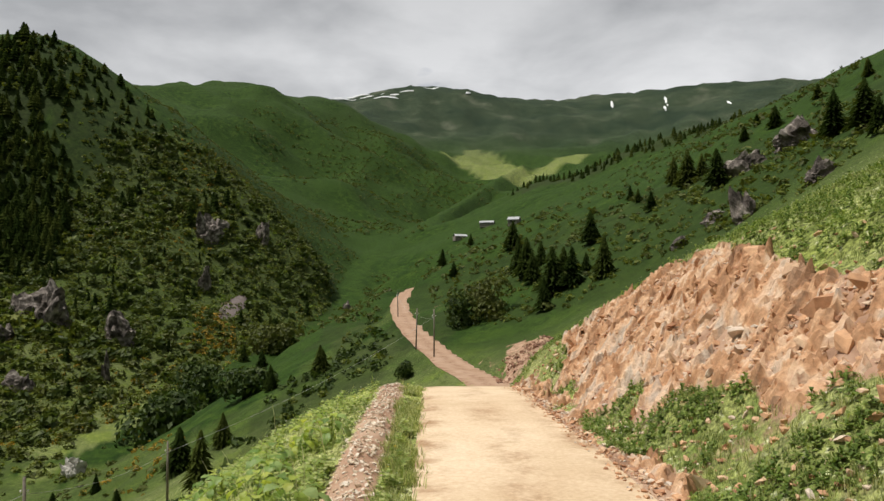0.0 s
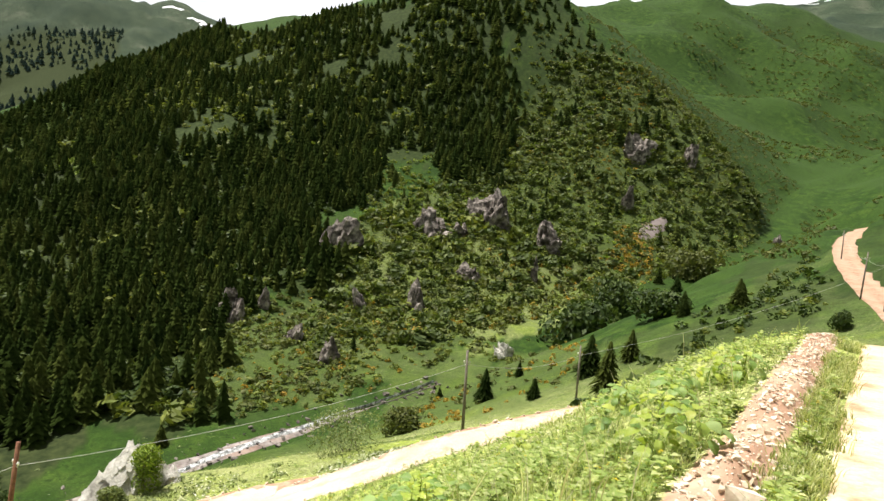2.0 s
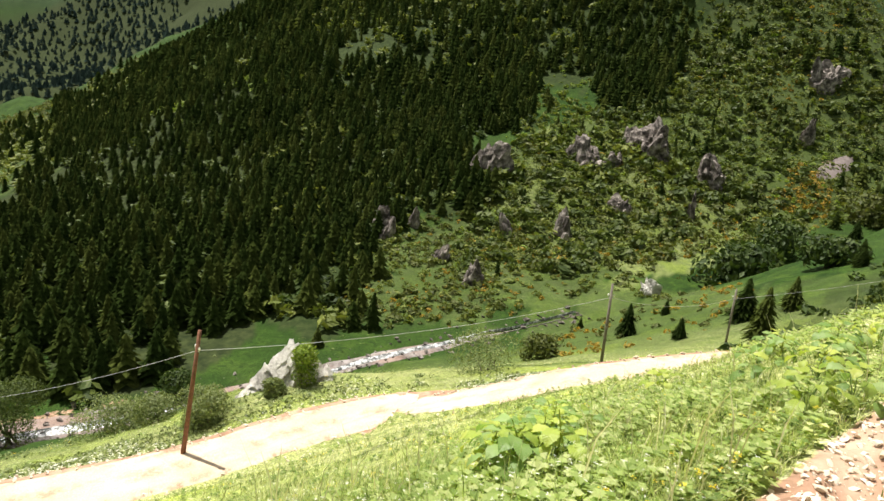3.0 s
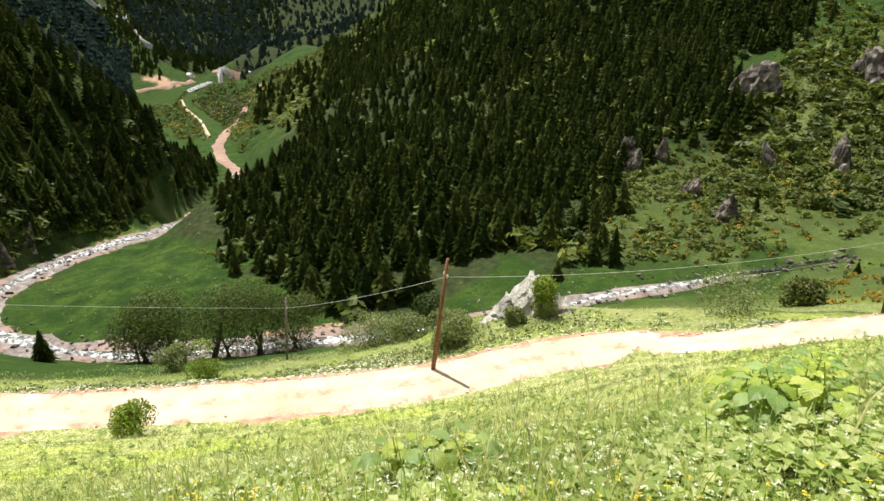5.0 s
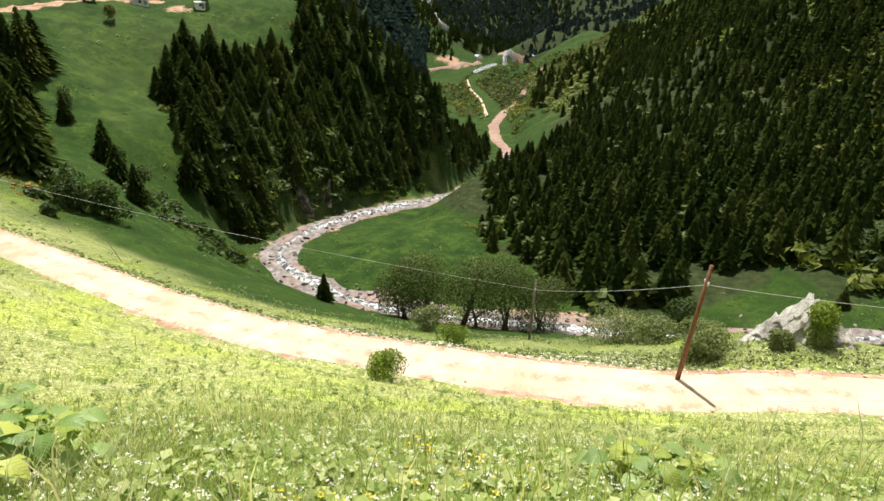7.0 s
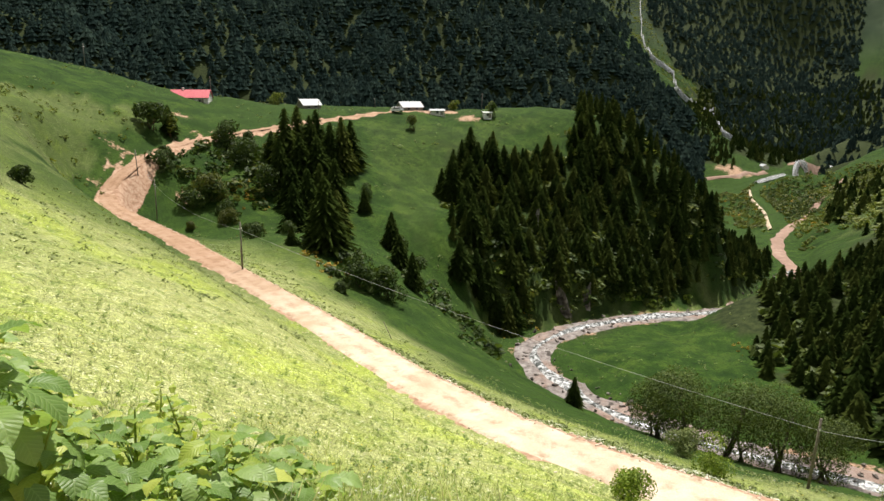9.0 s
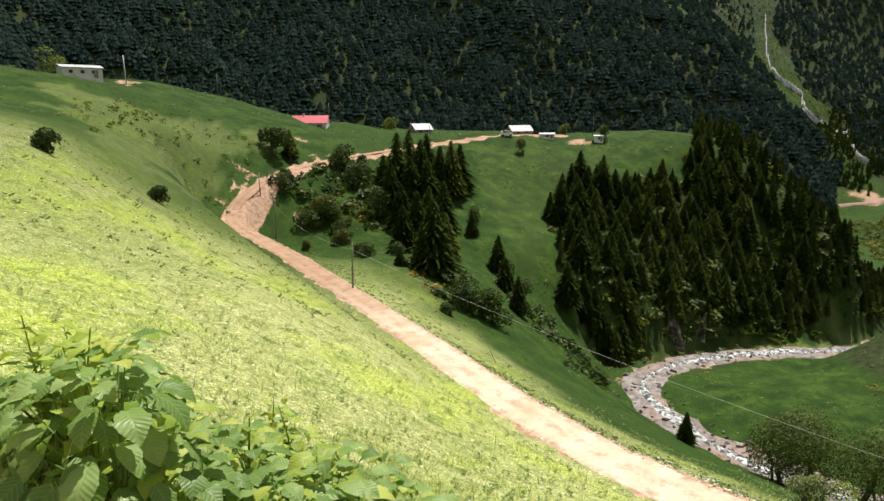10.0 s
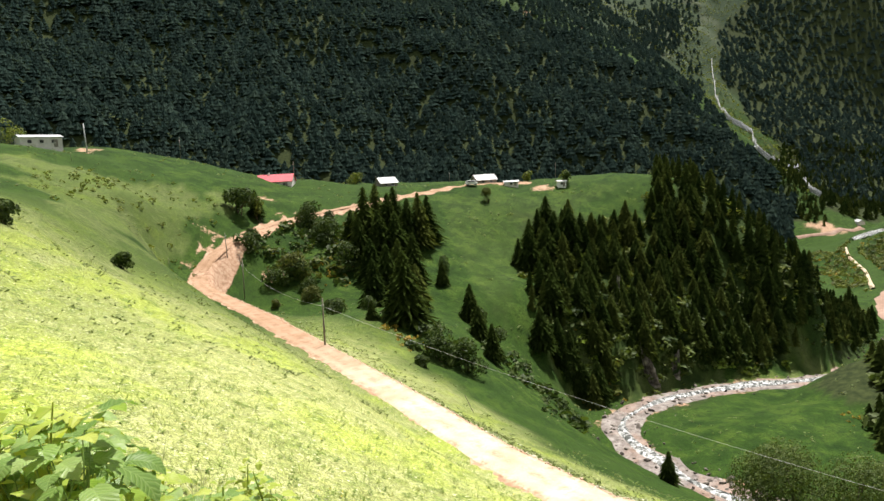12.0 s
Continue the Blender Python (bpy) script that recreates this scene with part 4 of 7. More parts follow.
main_track = [(-1123, -25, -132), (-1161, 22, -130), (-1229, 61, -129), (-1262, 99, -118), (-1400, 160, -118)]
gully_stream = [(-2506, -317, 304), (-1918, -227, 132), (-1729, -185, 81), (-1745, -158, 59), (-1788, -135, 35), (-1497, -107, 10), (-1493, -78, -17), (-2028, -43, -50), (-1319, -10, -66), (-1317, 8, -77)]
gully_houses = [(-1503.0, -78.6, 5.60, 11.21), (-1499.2, -108.0, 5.64, 11.27)]
snow_long = [(-433, 2965, 785), (-389, 3108, 841), (-314, 3019, 814), (-243, 2933, 788)]
snow_top = [(-210, 2984, 812), (-156, 3020, 837), (-49, 3152, 884), (120, 3046, 836), (766, 3010, 776), (991, 2949, 770), (896, 2680, 673), (1106, 2573, 667)]
snow_left = [(-2633, 1839, 617), (-2555, 1849, 583), (-2798, 1833, 680), (-2890, 1543, 665)]
falls = [(716, 2726, 654), (687, 2602, 580), (603, 2264, 466)]
ridge_trees = [(-100.4, -178.7, 7, 9), (-211.7, -154.4, 4.5, 7), (-267.3, -89.9, 4.5, 5), (-252.6, -100.8, 4, 5), (-135.7, -133.0, 6, 4)]
poles += [(-49.43, 7.50, 5.59)]
poles += [(-23.92, 39.29, 6.05)]
poles += [(-24.63, 61.23, 5.86)]

# ---- ground ----
def mesh_object(name, verts, faces, material, parent=None, smooth_faces=True):
    """A mesh object from arrays; faces all with the same number of corners."""
    verts, faces = np.asarray(verts, np.float32), np.asarray(faces, np.int32)
    me = bpy.data.meshes.new(name)
    n, c = faces.shape
    me.vertices.add(len(verts))
    me.vertices.foreach_set("co", verts.ravel())
    me.loops.add(n * c)
    me.loops.foreach_set("vertex_index", faces.ravel())
    me.polygons.add(n)
    me.polygons.foreach_set("loop_start", np.arange(0, n * c, c, dtype=np.int32))
    me.polygons.foreach_set("use_smooth", np.full(n, smooth_faces))
    me.update(calc_edges=True)
    if material:
        me.materials.append(material)
    ob = new(name, me)
    ob.parent = parent
    return ob


def grid_faces(rows, cols, closed=False):
    i, j = np.meshgrid(np.arange(rows - 1), np.arange(cols if closed else cols - 1), indexing="ij")
    a, b = i * cols + j, i * cols + (j + 1) % cols
    return np.stack([a, b, b + cols, a + cols], -1).reshape(-1, 4)


def build_ground():
    az = np.concatenate([np.arange(-42, 160, 0.48), np.arange(160, 318, 2.5)])
    rings = 0.35 * 1.0225 ** np.arange(0, 427)
    rr, aa = np.meshgrid(rings, np.radians(az), indexing="ij")
    x, y = -np.sin(aa) * rr, np.cos(aa) * rr
    z = height(x, y)
    verts = np.stack([x, y, z], -1).reshape(-1, 3)
    faces = grid_faces(len(rings), len(az), True)
    hub = np.arange(len(az))
    verts = np.vstack([verts, [[0, 0, ground_z(0, 0)]]])
    cap = np.stack([hub, np.full(len(az), len(verts) - 1), np.full(len(az), len(verts) - 1), np.roll(hub, -1)], -1)
    ob = mesh_object("ground", verts, faces[:, ::-1], mat_ground)
    # fill the hub with one small fan
    bm = bmesh.new()
    bm.from_mesh(ob.data)
    bm.verts.ensure_lookup_table()
    for k in range(len(az)):
        bm.faces.new((bm.verts[k], bm.verts[(k + 1) % len(az)], bm.verts[len(verts) - 1])).smooth = True
    bm.normal_update()
    bm.to_mesh(ob.data)
    bm.free()
    xx, yy = verts[:, 0], verts[:, 1]
    bank = bank_mask(xx, yy)
    # how far the ground colour is darkened under each wood or scrub patch
    shade = np.zeros(len(xx))
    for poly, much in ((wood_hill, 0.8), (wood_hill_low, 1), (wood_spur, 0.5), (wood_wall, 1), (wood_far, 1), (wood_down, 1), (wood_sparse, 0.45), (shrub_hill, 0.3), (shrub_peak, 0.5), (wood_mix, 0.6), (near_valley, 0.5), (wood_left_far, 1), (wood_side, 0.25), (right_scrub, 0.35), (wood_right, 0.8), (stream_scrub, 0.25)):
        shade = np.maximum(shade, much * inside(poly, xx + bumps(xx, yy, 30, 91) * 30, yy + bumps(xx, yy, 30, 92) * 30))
    for name, values in (("bare", bank), ("wood", shade), ("lit_hay", lit_hay_mask(xx, yy)), ("alpine", np.maximum(smooth(270, 600, verts[:, 2]) * smooth(900, 1600, yy), np.maximum(smooth(120, 420, verts[:, 2]) * smooth(1300, 2000, -xx) * smooth(200, 500, yy), 0.85 * smooth(60, 260, verts[:, 2]) * smooth(1500, 2050, -xx) * smooth(-1300, -900, yy))))):
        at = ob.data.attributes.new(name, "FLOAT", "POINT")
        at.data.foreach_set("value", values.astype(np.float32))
    tagged(ob, "steep green mountain meadow slopes with bare red earth", "ground", kind="structure")
    return ob


def bank_mask(x, y):
    """Bare red earth: the cut above the upper road, the berm, the verges of the lower road, a few bare spots."""
    d, _, side, _ = along(UPPER, x, y)
    patch = bumps(x, y, 2.4, 71)
    cut = (side < 0) * smooth(2.25, 2.85, d + patch * 1.5) * (1 - smooth(4.75, 5.15, d + bumps(x, y, 3, 72) * 0.9 + 1.4 * smooth(16, 21, y))) * (1 - smooth(19, 23, y)) * smooth(-20, -16, y)
    foot = (side < 0) * (1 - smooth(1.55, 1.8, d + bumps(x, y, 0.9, 75) * 0.7)) * (y < 24)
    strip = 0.30 * (side < 0) * smooth(1.4, 1.8, d) * (1 - smooth(3.6, 4.2, d)) * (y < 24)
    far = 0.8 * (side < 0) * smooth(2.2, 2.7, d) * (1 - smooth(3.6, 5.5, d + bumps(x, y, 6, 73) * 4)) * smooth(28, 36, y) * (1 - smooth(80, 110, y)) * smooth(-0.12, 0.05, bumps(x, y, 9, 78))
    far = np.maximum(0.5 * far, 0.50 * inside(far_cut, x + bumps(x, y, 2.5, 79) * 1.6, y + bumps(x, y, 2.5, 80) * 1.6))
    berm = (side > 0) * np.exp(-((d - 2.12) / 0.32) ** 2) * (1 - smooth(19, 22, y))
    dl, _, sl, _ = along(LOWER, x, y)
    outer = np.where(sl < 0, 1.3, -0.95)
    edge = (1 - smooth(LOWER_HALF + 0.3 + outer, LOWER_HALF + 1.2 + outer, dl + bumps(x, y, 3, 74) * 1.5))
    bend = 0.42 * (sl > 0) * smooth(2.2, 3.4, dl) * (1 - smooth(4.5, 8.0, dl + bumps(x, y, 7, 97) * 7)) * smooth(-0.15, 0.1, bumps(x, y, 9, 100)) * (x < -101) * (x > -165) * (y < -112)
    ds, _, _, _ = along(STREAM, x, y)
    shore = 0.44 * (1 - smooth(3.6, 6.2, ds + bumps(x, y, 9, 96) * 4)) * (np.hypot(x, y) < 330) * (1 - smooth(35, 55, y))
    spots = np.zeros(x.shape)
    for bx, by, _, br in bare_spots:
        q = np.hypot(x - bx, y - by) / (br * 0.9) + bumps(x, y, br * 0.8, 76) * 1.2
        spots = np.maximum(spots, 0.52 * (1 - smooth(0.4, 1.15, q)))
    return np.clip(np.maximum.reduce([cut, foot, strip, far, berm, edge, spots, shore, bend]), 0, 1)


def lit_hay_mask(x, y):
    """The hayfield of our own slope, from the upper road down to the lower one and along its outer verge; other sunlit
    slopes get its bright tone too.
    """
    dl, _, side, _ = along(LOWER, x, y)
    near = (1 - smooth(25, 115, np.hypot(x + 10, y))) * np.where(x > 3, 0.75, 1.0)
    below = (side < 0) & (x < -2) & (y < 50)
    near = np.where(below, np.maximum(near * (1 - smooth(3, 10, dl)), 0.72 * (1 - smooth(11, 24, dl + bumps(x, y, 11, 98) * 8)) * smooth(-88, -58, y)), near)
    # sunlight through a cloud gap, painted on the valley head as brighter pasture
    head = inside(lit_valley_pasture, x, y) * 0.5 + inside(village_pasture, x, y) * 0.04
    wx, wy = x + bumps(x, y, 14, 93) * 16, y + bumps(x, y, 14, 94) * 16
    for poly, much in ((shrub_hill, 0.2), (lit_slope, 0.42), (broom_slope, 0.14), (mid_slope, 0.08), (near_valley, 0.12), (stream_scrub, 0.15), (spur_foot, 0.3), (wood_side, 0.15), (village_slope, 0.22)):
        head = np.maximum(head, much * inside(poly, wx, wy))
    return np.clip(np.maximum(near, head), 0, 1)


ground = build_ground()


def ribbon(name, line, half, lift, material, across=7, step=1.0, wobble=0.15, label="", category="", upto=None):
    """A strip laid on the ground along a line."""
    pts = np.array(dense(line, 0.02, step))
    t = np.gradient(pts[:, :2], axis=0)
    t /= np.linalg.norm(t, axis=1)[:, None] + 1e-9
    nrm = np.stack([-t[:, 1], t[:, 0]], -1)
    u = np.linspace(-1, 1, across)
    r = np.hypot(pts[:, 0], pts[:, 1])
    h = half(pts) if callable(half) else np.full(len(pts), half)
    edge = h[:, None] * (1 + wobble * np.stack([bumps(pts[:, 0], pts[:, 1], 5, 81), bumps(pts[:, 0], pts[:, 1], 5, 82)], -1))
    off = np.where(u[None, :] < 0, edge[:, :1], edge[:, 1:]) * u[None, :]
    x = pts[:, 0, None] + nrm[:, 0, None] * off
    y = pts[:, 1, None] + nrm[:, 1, None] * off
    z = height(x, y) + lift * (1 + r[:, None] * 0.007) * (1 - np.abs(u[None, :]) ** 6 * 0.9)
    ob = mesh_object(name, np.stack([x, y, z], -1).reshape(-1, 3), grid_faces(len(pts), across), material)
    at = ob.data.attributes.new("across", "FLOAT", "POINT")
    at.data.foreach_set("value", np.tile(u, len(pts)).astype(np.float32))
    tagged(ob, label, category, kind="structure")
    return ob


def upper_half(p):
    return UPPER_HALF + 1.0 * smooth(30, 70, p[:, 1])


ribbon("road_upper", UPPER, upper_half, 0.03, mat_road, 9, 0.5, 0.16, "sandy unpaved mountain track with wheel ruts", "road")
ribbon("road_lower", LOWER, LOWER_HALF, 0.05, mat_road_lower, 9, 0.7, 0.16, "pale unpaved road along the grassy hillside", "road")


def bed_half(p):
    return np.clip(3.1 + 0.006 * np.hypot(p[:, 0], p[:, 1]), 2.9, 6) * (1 - 0.95 * smooth(322, 345, -p[:, 0])) * (1 - 0.35 * smooth(30, 60, p[:, 1])) * (1 - 0.97 * smooth(78, 106, p[:, 1]) * (p[:, 0] > -200)) * (1 - 0.65 * smooth(220, 380, -p[:, 0]))


WATER = [p for p in STREAM if p[1] < 124 and p[0] > -350]
FAR_WATER = far_stream
ribbon("stream_bed", WATER, bed_half, 0.12, mat_gravel, 9, 1.5, 0.5, "grey gravel bed of the mountain stream", "stream bed")


def water_line(shift, seed):
    p = np.array(dense(WATER, 0.02, 1.5))
    t = np.gradient(p[:, :2], axis=0)
    t /= np.linalg.norm(t, axis=1)[:, None] + 1e-9
    s = np.cumsum(np.hypot(*np.diff(p[:, :2], axis=0, prepend=p[:1, :2]).T))
    off = shift + bumps(s, s * 0, 26, seed) * 2.2
    return [(a - n[1] * o, b + n[0] * o, c) for (a, b, c), n, o in zip(p, t, off)]


def water_half(p):
    return (1.05 + 1.5 * bumps(p[:, 0], p[:, 1], 14, 85)) * (1 - 0.97 * smooth(75, 102, p[:, 1]) * (p[:, 0] > -200))


ribbon("stream_water", [p for p in water_line(0.0, 86) if p[0] > -330], water_half, 0.32, mat_water, 5, 1.0, 0.5, "rushing white and grey mountain stream", "stream")
ribbon("stream_side_channel", [p for p in water_line(-1.3, 87) if -140 > p[0] > -225], 0.6, 0.3, mat_water, 5, 1.0, 0.6, "narrow side channel of the stream", "stream")
ribbon("stream_far", FAR_WATER, 4.5, 0.35, mat_water, 5, 5, 0.6, "braided white stream far down the valley", "stream")
ribbon("gully_stream", gully_stream, 1.8, 1.1, mat_water, 5, 4, 0.6, "white thread of a stream in the far gully", "stream")
ribbon("track_valley", valley_track, 3.4, 0.25, mat_red_earth, 5, 6, 0.5, "reddish dirt track down the valley", "road")
ribbon("track_hut", hut_track, 1.3, 0.25, mat_road_lower, 5, 6, 0.4, "pale dirt track beside the valley stream", "road")
ribbon("track_main", main_track, 4.5, 0.25, mat_red_earth, 5, 8, 0.4, "reddish valley road by the junction", "road")


# ---- the cut bank above the upper road: broken rock faces ----
def facets(x, y, size, seed):
    """Tilted flat faces, as broken rock shows: a height and a number for each place."""
    u, v = x / size, y / size
    i, j = np.floor(u), np.floor(v)
    best, hgt, tone = np.full(x.shape, 1e9), np.zeros(x.shape), np.zeros(x.shape)
    for di in (-1, 0, 1):
        for dj in (-1, 0, 1):
            a, b = i + di, j + dj
            cx, cy = a + lattice(a, b, seed), b + lattice(a, b, seed + 1)
            d = (u - cx) ** 2 + (v - cy) ** 2
            h = lattice(a, b, seed + 2) + (lattice(a, b, seed + 3) - 0.5) * 1.8 * (u - cx) + (lattice(a, b, seed + 4) - 0.5) * 1.8 * (v - cy)
            near = d < best
            best, hgt = np.where(near, d, best), np.where(near, h, hgt)
            tone = np.where(near, lattice(a, b, seed + 5), tone)
    return hgt - 0.5, tone


def build_bank():
    ys = np.arange(1.5, 23, 0.048)
    ds = np.arange(1.35, 6.4, 0.048)
    yy, dd = np.meshgrid(ys, ds, indexing="ij")
    cx = np.interp(yy, [p[1] for p in UPPER[:60]], [p[0] for p in UPPER[:60]])
    x, y = cx + dd, yy
    skew = bumps(x, y, 1.4, 401) * 0.8
    f1, t1 = facets(x * 0.8 + y * 0.45 + skew, y * 0.75 - x * 0.5, 0.44, 402)
    f2, t2 = facets(x * 0.8 + y * 0.45 + skew, y * 0.75 - x * 0.5, 0.19, 409)
    f3, t3 = facets(x, y, 0.12, 416)
    mask = smooth(0.25, 0.6, bank_mask(x, y)) * smooth(0, 0.25, dd - 1.4) * smooth(0, 0.4, 6.35 - dd)
    z = height(x, y) - 0.14 + mask * (0.20 + 0.15 * f1 + 0.14 * f2 + 0.10 * f3)
    ob = mesh_object("cut_bank", np.stack([x, y, z], -1).reshape(-1, 3), grid_faces(len(ys), len(ds))[:, ::-1], mat_bank, None, False)
    at = ob.data.attributes.new("tint", "FLOAT", "POINT")
    at.data.foreach_set("value", (0.42 * t1 + 0.38 * t2 + 0.20 * t3).ravel().astype(np.float32))
    tagged(ob, "bare orange-pink broken rock face cut above the track", "rock face", kind="structure")


build_bank()
# ---- plants: shared builders ----
def rng_for(seed):
    return np.random.default_rng(seed)


def scatter(poly, spacing, seed, gaps=0.0, gap_size=30):
    """Places spread over a polygon, about `spacing` metres apart, with open gaps."""
    g = rng_for(seed)
    p = np.array(poly, float)
    lo, hi = p.min(0), p.max(0)
    xs, ys = np.meshgrid(np.arange(lo[0], hi[0], spacing), np.arange(lo[1], hi[1], spacing))
    x = (xs + g.uniform(-0.48, 0.48, xs.shape) * spacing).ravel()
    y = (ys + g.uniform(-0.48, 0.48, ys.shape) * spacing).ravel()
    keep = inside(poly, x + bumps(x, y, 12, seed) * 10, y + bumps(x, y, 12, seed + 7) * 10)
    if gaps:
        keep &= bumps(x, y, gap_size, seed + 3) > gaps - 0.5
    return x[keep], y[keep]


def star_cones(layers, tips, seed, droop=0.10, slim=0.26, base=0.06):
    """A spruce's crown, one metre high: stacked skirts of drooping boughs with uneven tips. Vertices and triangles."""
    g = rng_for(seed)
    v, f = [], []
    for k in range(layers):
        u = k / layers
        z = base + (1 - base) * u ** 0.92
        rad = slim * (1 - u) ** 0.85 * g.uniform(0.88, 1.1) + 0.012
        top = min(1.0, z + (1.0 - base) / layers * 1.55)
        n = len(v)
        lean = g.normal(0, 0.008, 2)
        v.append((lean[0], lean[1], top))
        m = max(6, int(tips * (1 - 0.55 * u))) * 2
        turn = g.uniform(0, 6.28)
        for j in range(m):
            a = turn + 6.2832 * j / m + g.normal(0, 0.07)
            out = j % 2 == 0
            rr = rad * (g.uniform(0.75, 1.2) if out else g.uniform(0.50, 0.72))
            v.append((math.cos(a) * rr, math.sin(a) * rr, z - (droop * rr / slim * 0.5 * g.uniform(0.5, 1.4) if out else -0.02)))
        for j in range(m):
            f.append((n, n + 1 + j, n + 1 + (j + 1) % m))
    return np.array(v), np.array(f)


def many(name, shapes, x, y, z, size, wide, material, seed, label, category, turn=None, kind="stuff"):
    """Copies of a few small shapes (vertices, triangles) joined into one mesh of kind stuff."""
    g = rng_for(seed)
    pick = g.integers(0, len(shapes), len(x))
    vs, fs, n = [], [], 0
    for k, (v, f) in enumerate(shapes):
        m = np.where(pick == k)[0]
        if len(m) == 0:
            continue
        a = g.uniform(0, 6.2832, len(m)) if turn is None else turn[m]
        c, s = np.cos(a)[:, None], np.sin(a)[:, None]
        w, h = (size[m] * wide[m])[:, None], size[m][:, None]
        px = (v[None, :, 0] * c - v[None, :, 1] * s) * w + x[m][:, None]
        py = (v[None, :, 0] * s + v[None, :, 1] * c) * w + y[m][:, None]
        pz = v[None, :, 2] * h + z[m][:, None]
        vs.append(np.stack([px, py, pz], -1).reshape(-1, 3))
        fs.append((f[None] + (np.arange(len(m)) * len(v))[:, None, None]).reshape(-1, f.shape[1]) + n)
        n += len(m) * len(v)
    ob = mesh_object(name, np.vstack(vs), np.vstack(fs), material, smooth_faces=False)
    tint = np.concatenate([np.repeat(g.random(int((pick == k).sum())), len(v)) for k, (v, f) in enumerate(shapes)])
    at = ob.data.attributes.new("tint", "FLOAT", "POINT")
    at.data.foreach_set("value", tint.astype(np.float32))
    return tagged(ob, label, category, kind=kind)


def leaf_cloud(blobs, count, size, seed, corners=4):
    """Leaves over the skin of some round masses (x, y, z, radius, height): small folded diamonds that face mostly outward."""
    g = rng_for(seed)
    b = np.array(blobs, float)
    share = b[:, 3] * b[:, 4]
    which = g.choice(len(b), count, p=share / share.sum())
    d = g.normal(size=(count, 3))
    d /= np.linalg.norm(d, axis=1)[:, None]
    d[:, 2] = np.where(d[:, 2] < -0.75, -d[:, 2], d[:, 2])
    reach = g.uniform(0.55, 1.06, count) ** 0.6
    c = b[which, :3] + d * np.stack([b[which, 3], b[which, 3], b[which, 4]], -1) * reach[:, None]
    n = d + g.normal(0, 0.55, (count, 3))
    n /= np.linalg.norm(n, axis=1)[:, None]
    t = np.cross(n, g.normal(size=(count, 3)))
    t /= np.linalg.norm(t, axis=1)[:, None]
    u = np.cross(n, t)
    s = size * g.uniform(0.6, 1.35, count)[:, None]
    quad = np.stack([c - t * s, c + u * s * 0.55 + n * s * 0.12, c + t * s, c - u * s * 0.55 + n * s * 0.12], 1)
    return quad.reshape(-1, 3), np.arange(count * 4).reshape(-1, 4)


def part(name, verts, faces, mat, parent, label="", smooth_faces=False):
    ob = mesh_object(name, verts, faces, mat, parent, smooth_faces)
    if label:
        ob["label"] = label
    return ob


def tube(points, radii, sides=8, cap=True):
    """A tapered round bar along some points. Vertices and quads (the ends closed by a last ring drawn to the middle)."""
    p = np.array(points, float)
    r = np.array(radii, float)
    if cap:
        p = np.vstack([p[:1], p, p[-1:]])
        r = np.concatenate([[1e-4], r, [1e-4]])
    t = np.gradient(p, axis=0)
    t[0], t[-1] = (p[2] - p[1], p[-2] - p[-3]) if cap else (t[0], t[-1])
    if cap:
        t[1], t[-2] = t[0], t[-1]
    t /= np.linalg.norm(t, axis=1)[:, None] + 1e-9
    ref = np.array([0.0, 1.0, 0.0]) if abs(t[len(t) // 2][1]) < 0.9 else np.array([1.0, 0, 0])
    u = np.cross(t, ref)
    u /= np.linalg.norm(u, axis=1)[:, None] + 1e-9
    w = np.cross(t, u)
    a = np.arange(sides) / sides * 6.2832
    v = p[:, None] + (u[:, None] * np.cos(a)[None, :, None] + w[:, None] * np.sin(a)[None, :, None]) * r[:, None, None]
    return v.reshape(-1, 3), grid_faces(len(p), sides, True)


# ---- woods ----
SINGLE = []


def spruce_wood(name, poly, spacing, low, high, seed, layers, tips, label, gaps=0.0, gap_size=40, slim=0.40, mat=None, singles=0, by=(0, 0)):
    x, y = scatter(poly, spacing, seed, gaps, gap_size)
    ds, _, _, _ = along(STREAM, x, y)
    dl, _, _, _ = along(LOWER, x, y)
    ok = (ds > 8) & (dl > 6)
    x, y = x[ok], y[ok]
    g = rng_for(seed + 1)
    shapes = [star_cones(layers, tips, seed * 10 + k, slim=slim) for k in range(5)]
    size = g.uniform(low, high, len(x)) * (1 + 0.5 * bumps(x, y, 45, seed + 5))
    order = np.argsort(np.hypot(x - by[0], y - by[1]))
    for k in order[:singles]:
        SINGLE.append((float(x[k]), float(y[k]), float(size[k])))
    rest = np.sort(order[singles:])
    x, y, size = x[rest], y[rest], size[rest]
    return many(name, shapes, x, y, height(x, y) - 0.4, size, g.uniform(0.8, 1.25, len(x)), mat or mat_needles, seed + 2, label, "spruce wood")


spruce_wood("spruce_wood_hill", wood_hill, 5.2, 6, 10, 101, 6, 6, "dense dark spruce wood on the steep hillside", 0.2, 30, 0.36)
spruce_wood("spruce_wood_foot", wood_hill_low, 4.3, 5.4, 9, 102, 8, 7, "dense dark spruce wood above the stream", 0.06, 38, 0.36)
spruce_wood("spruce_wood_spur", wood_spur, 4.4, 5.5, 10, 103, 8, 7, "tall dark spruces covering the wooded spur", 0.08, 22, 0.30, None, 180, (-190, -60))
spruce_wood("spruce_wood_slope", wood_spur_low, 4.6, 5, 8.5, 114, 8, 7, "dark spruces reaching down the spur to the stream", 0.06, 22, 0.30)
spruce_wood("spruce_wood_edge", wood_edge, 5.4, 5.5, 9, 117, 7, 7, "dark spruces along the upper edge of the wood", 0.14, 24, 0.36)
spruce_wood("spruce_wood_rocks", wood_rocks, 5.6, 4.5, 8, 118, 8, 7, "dark spruces among rocks at the wood's edge", 0.2, 24, 0.29)
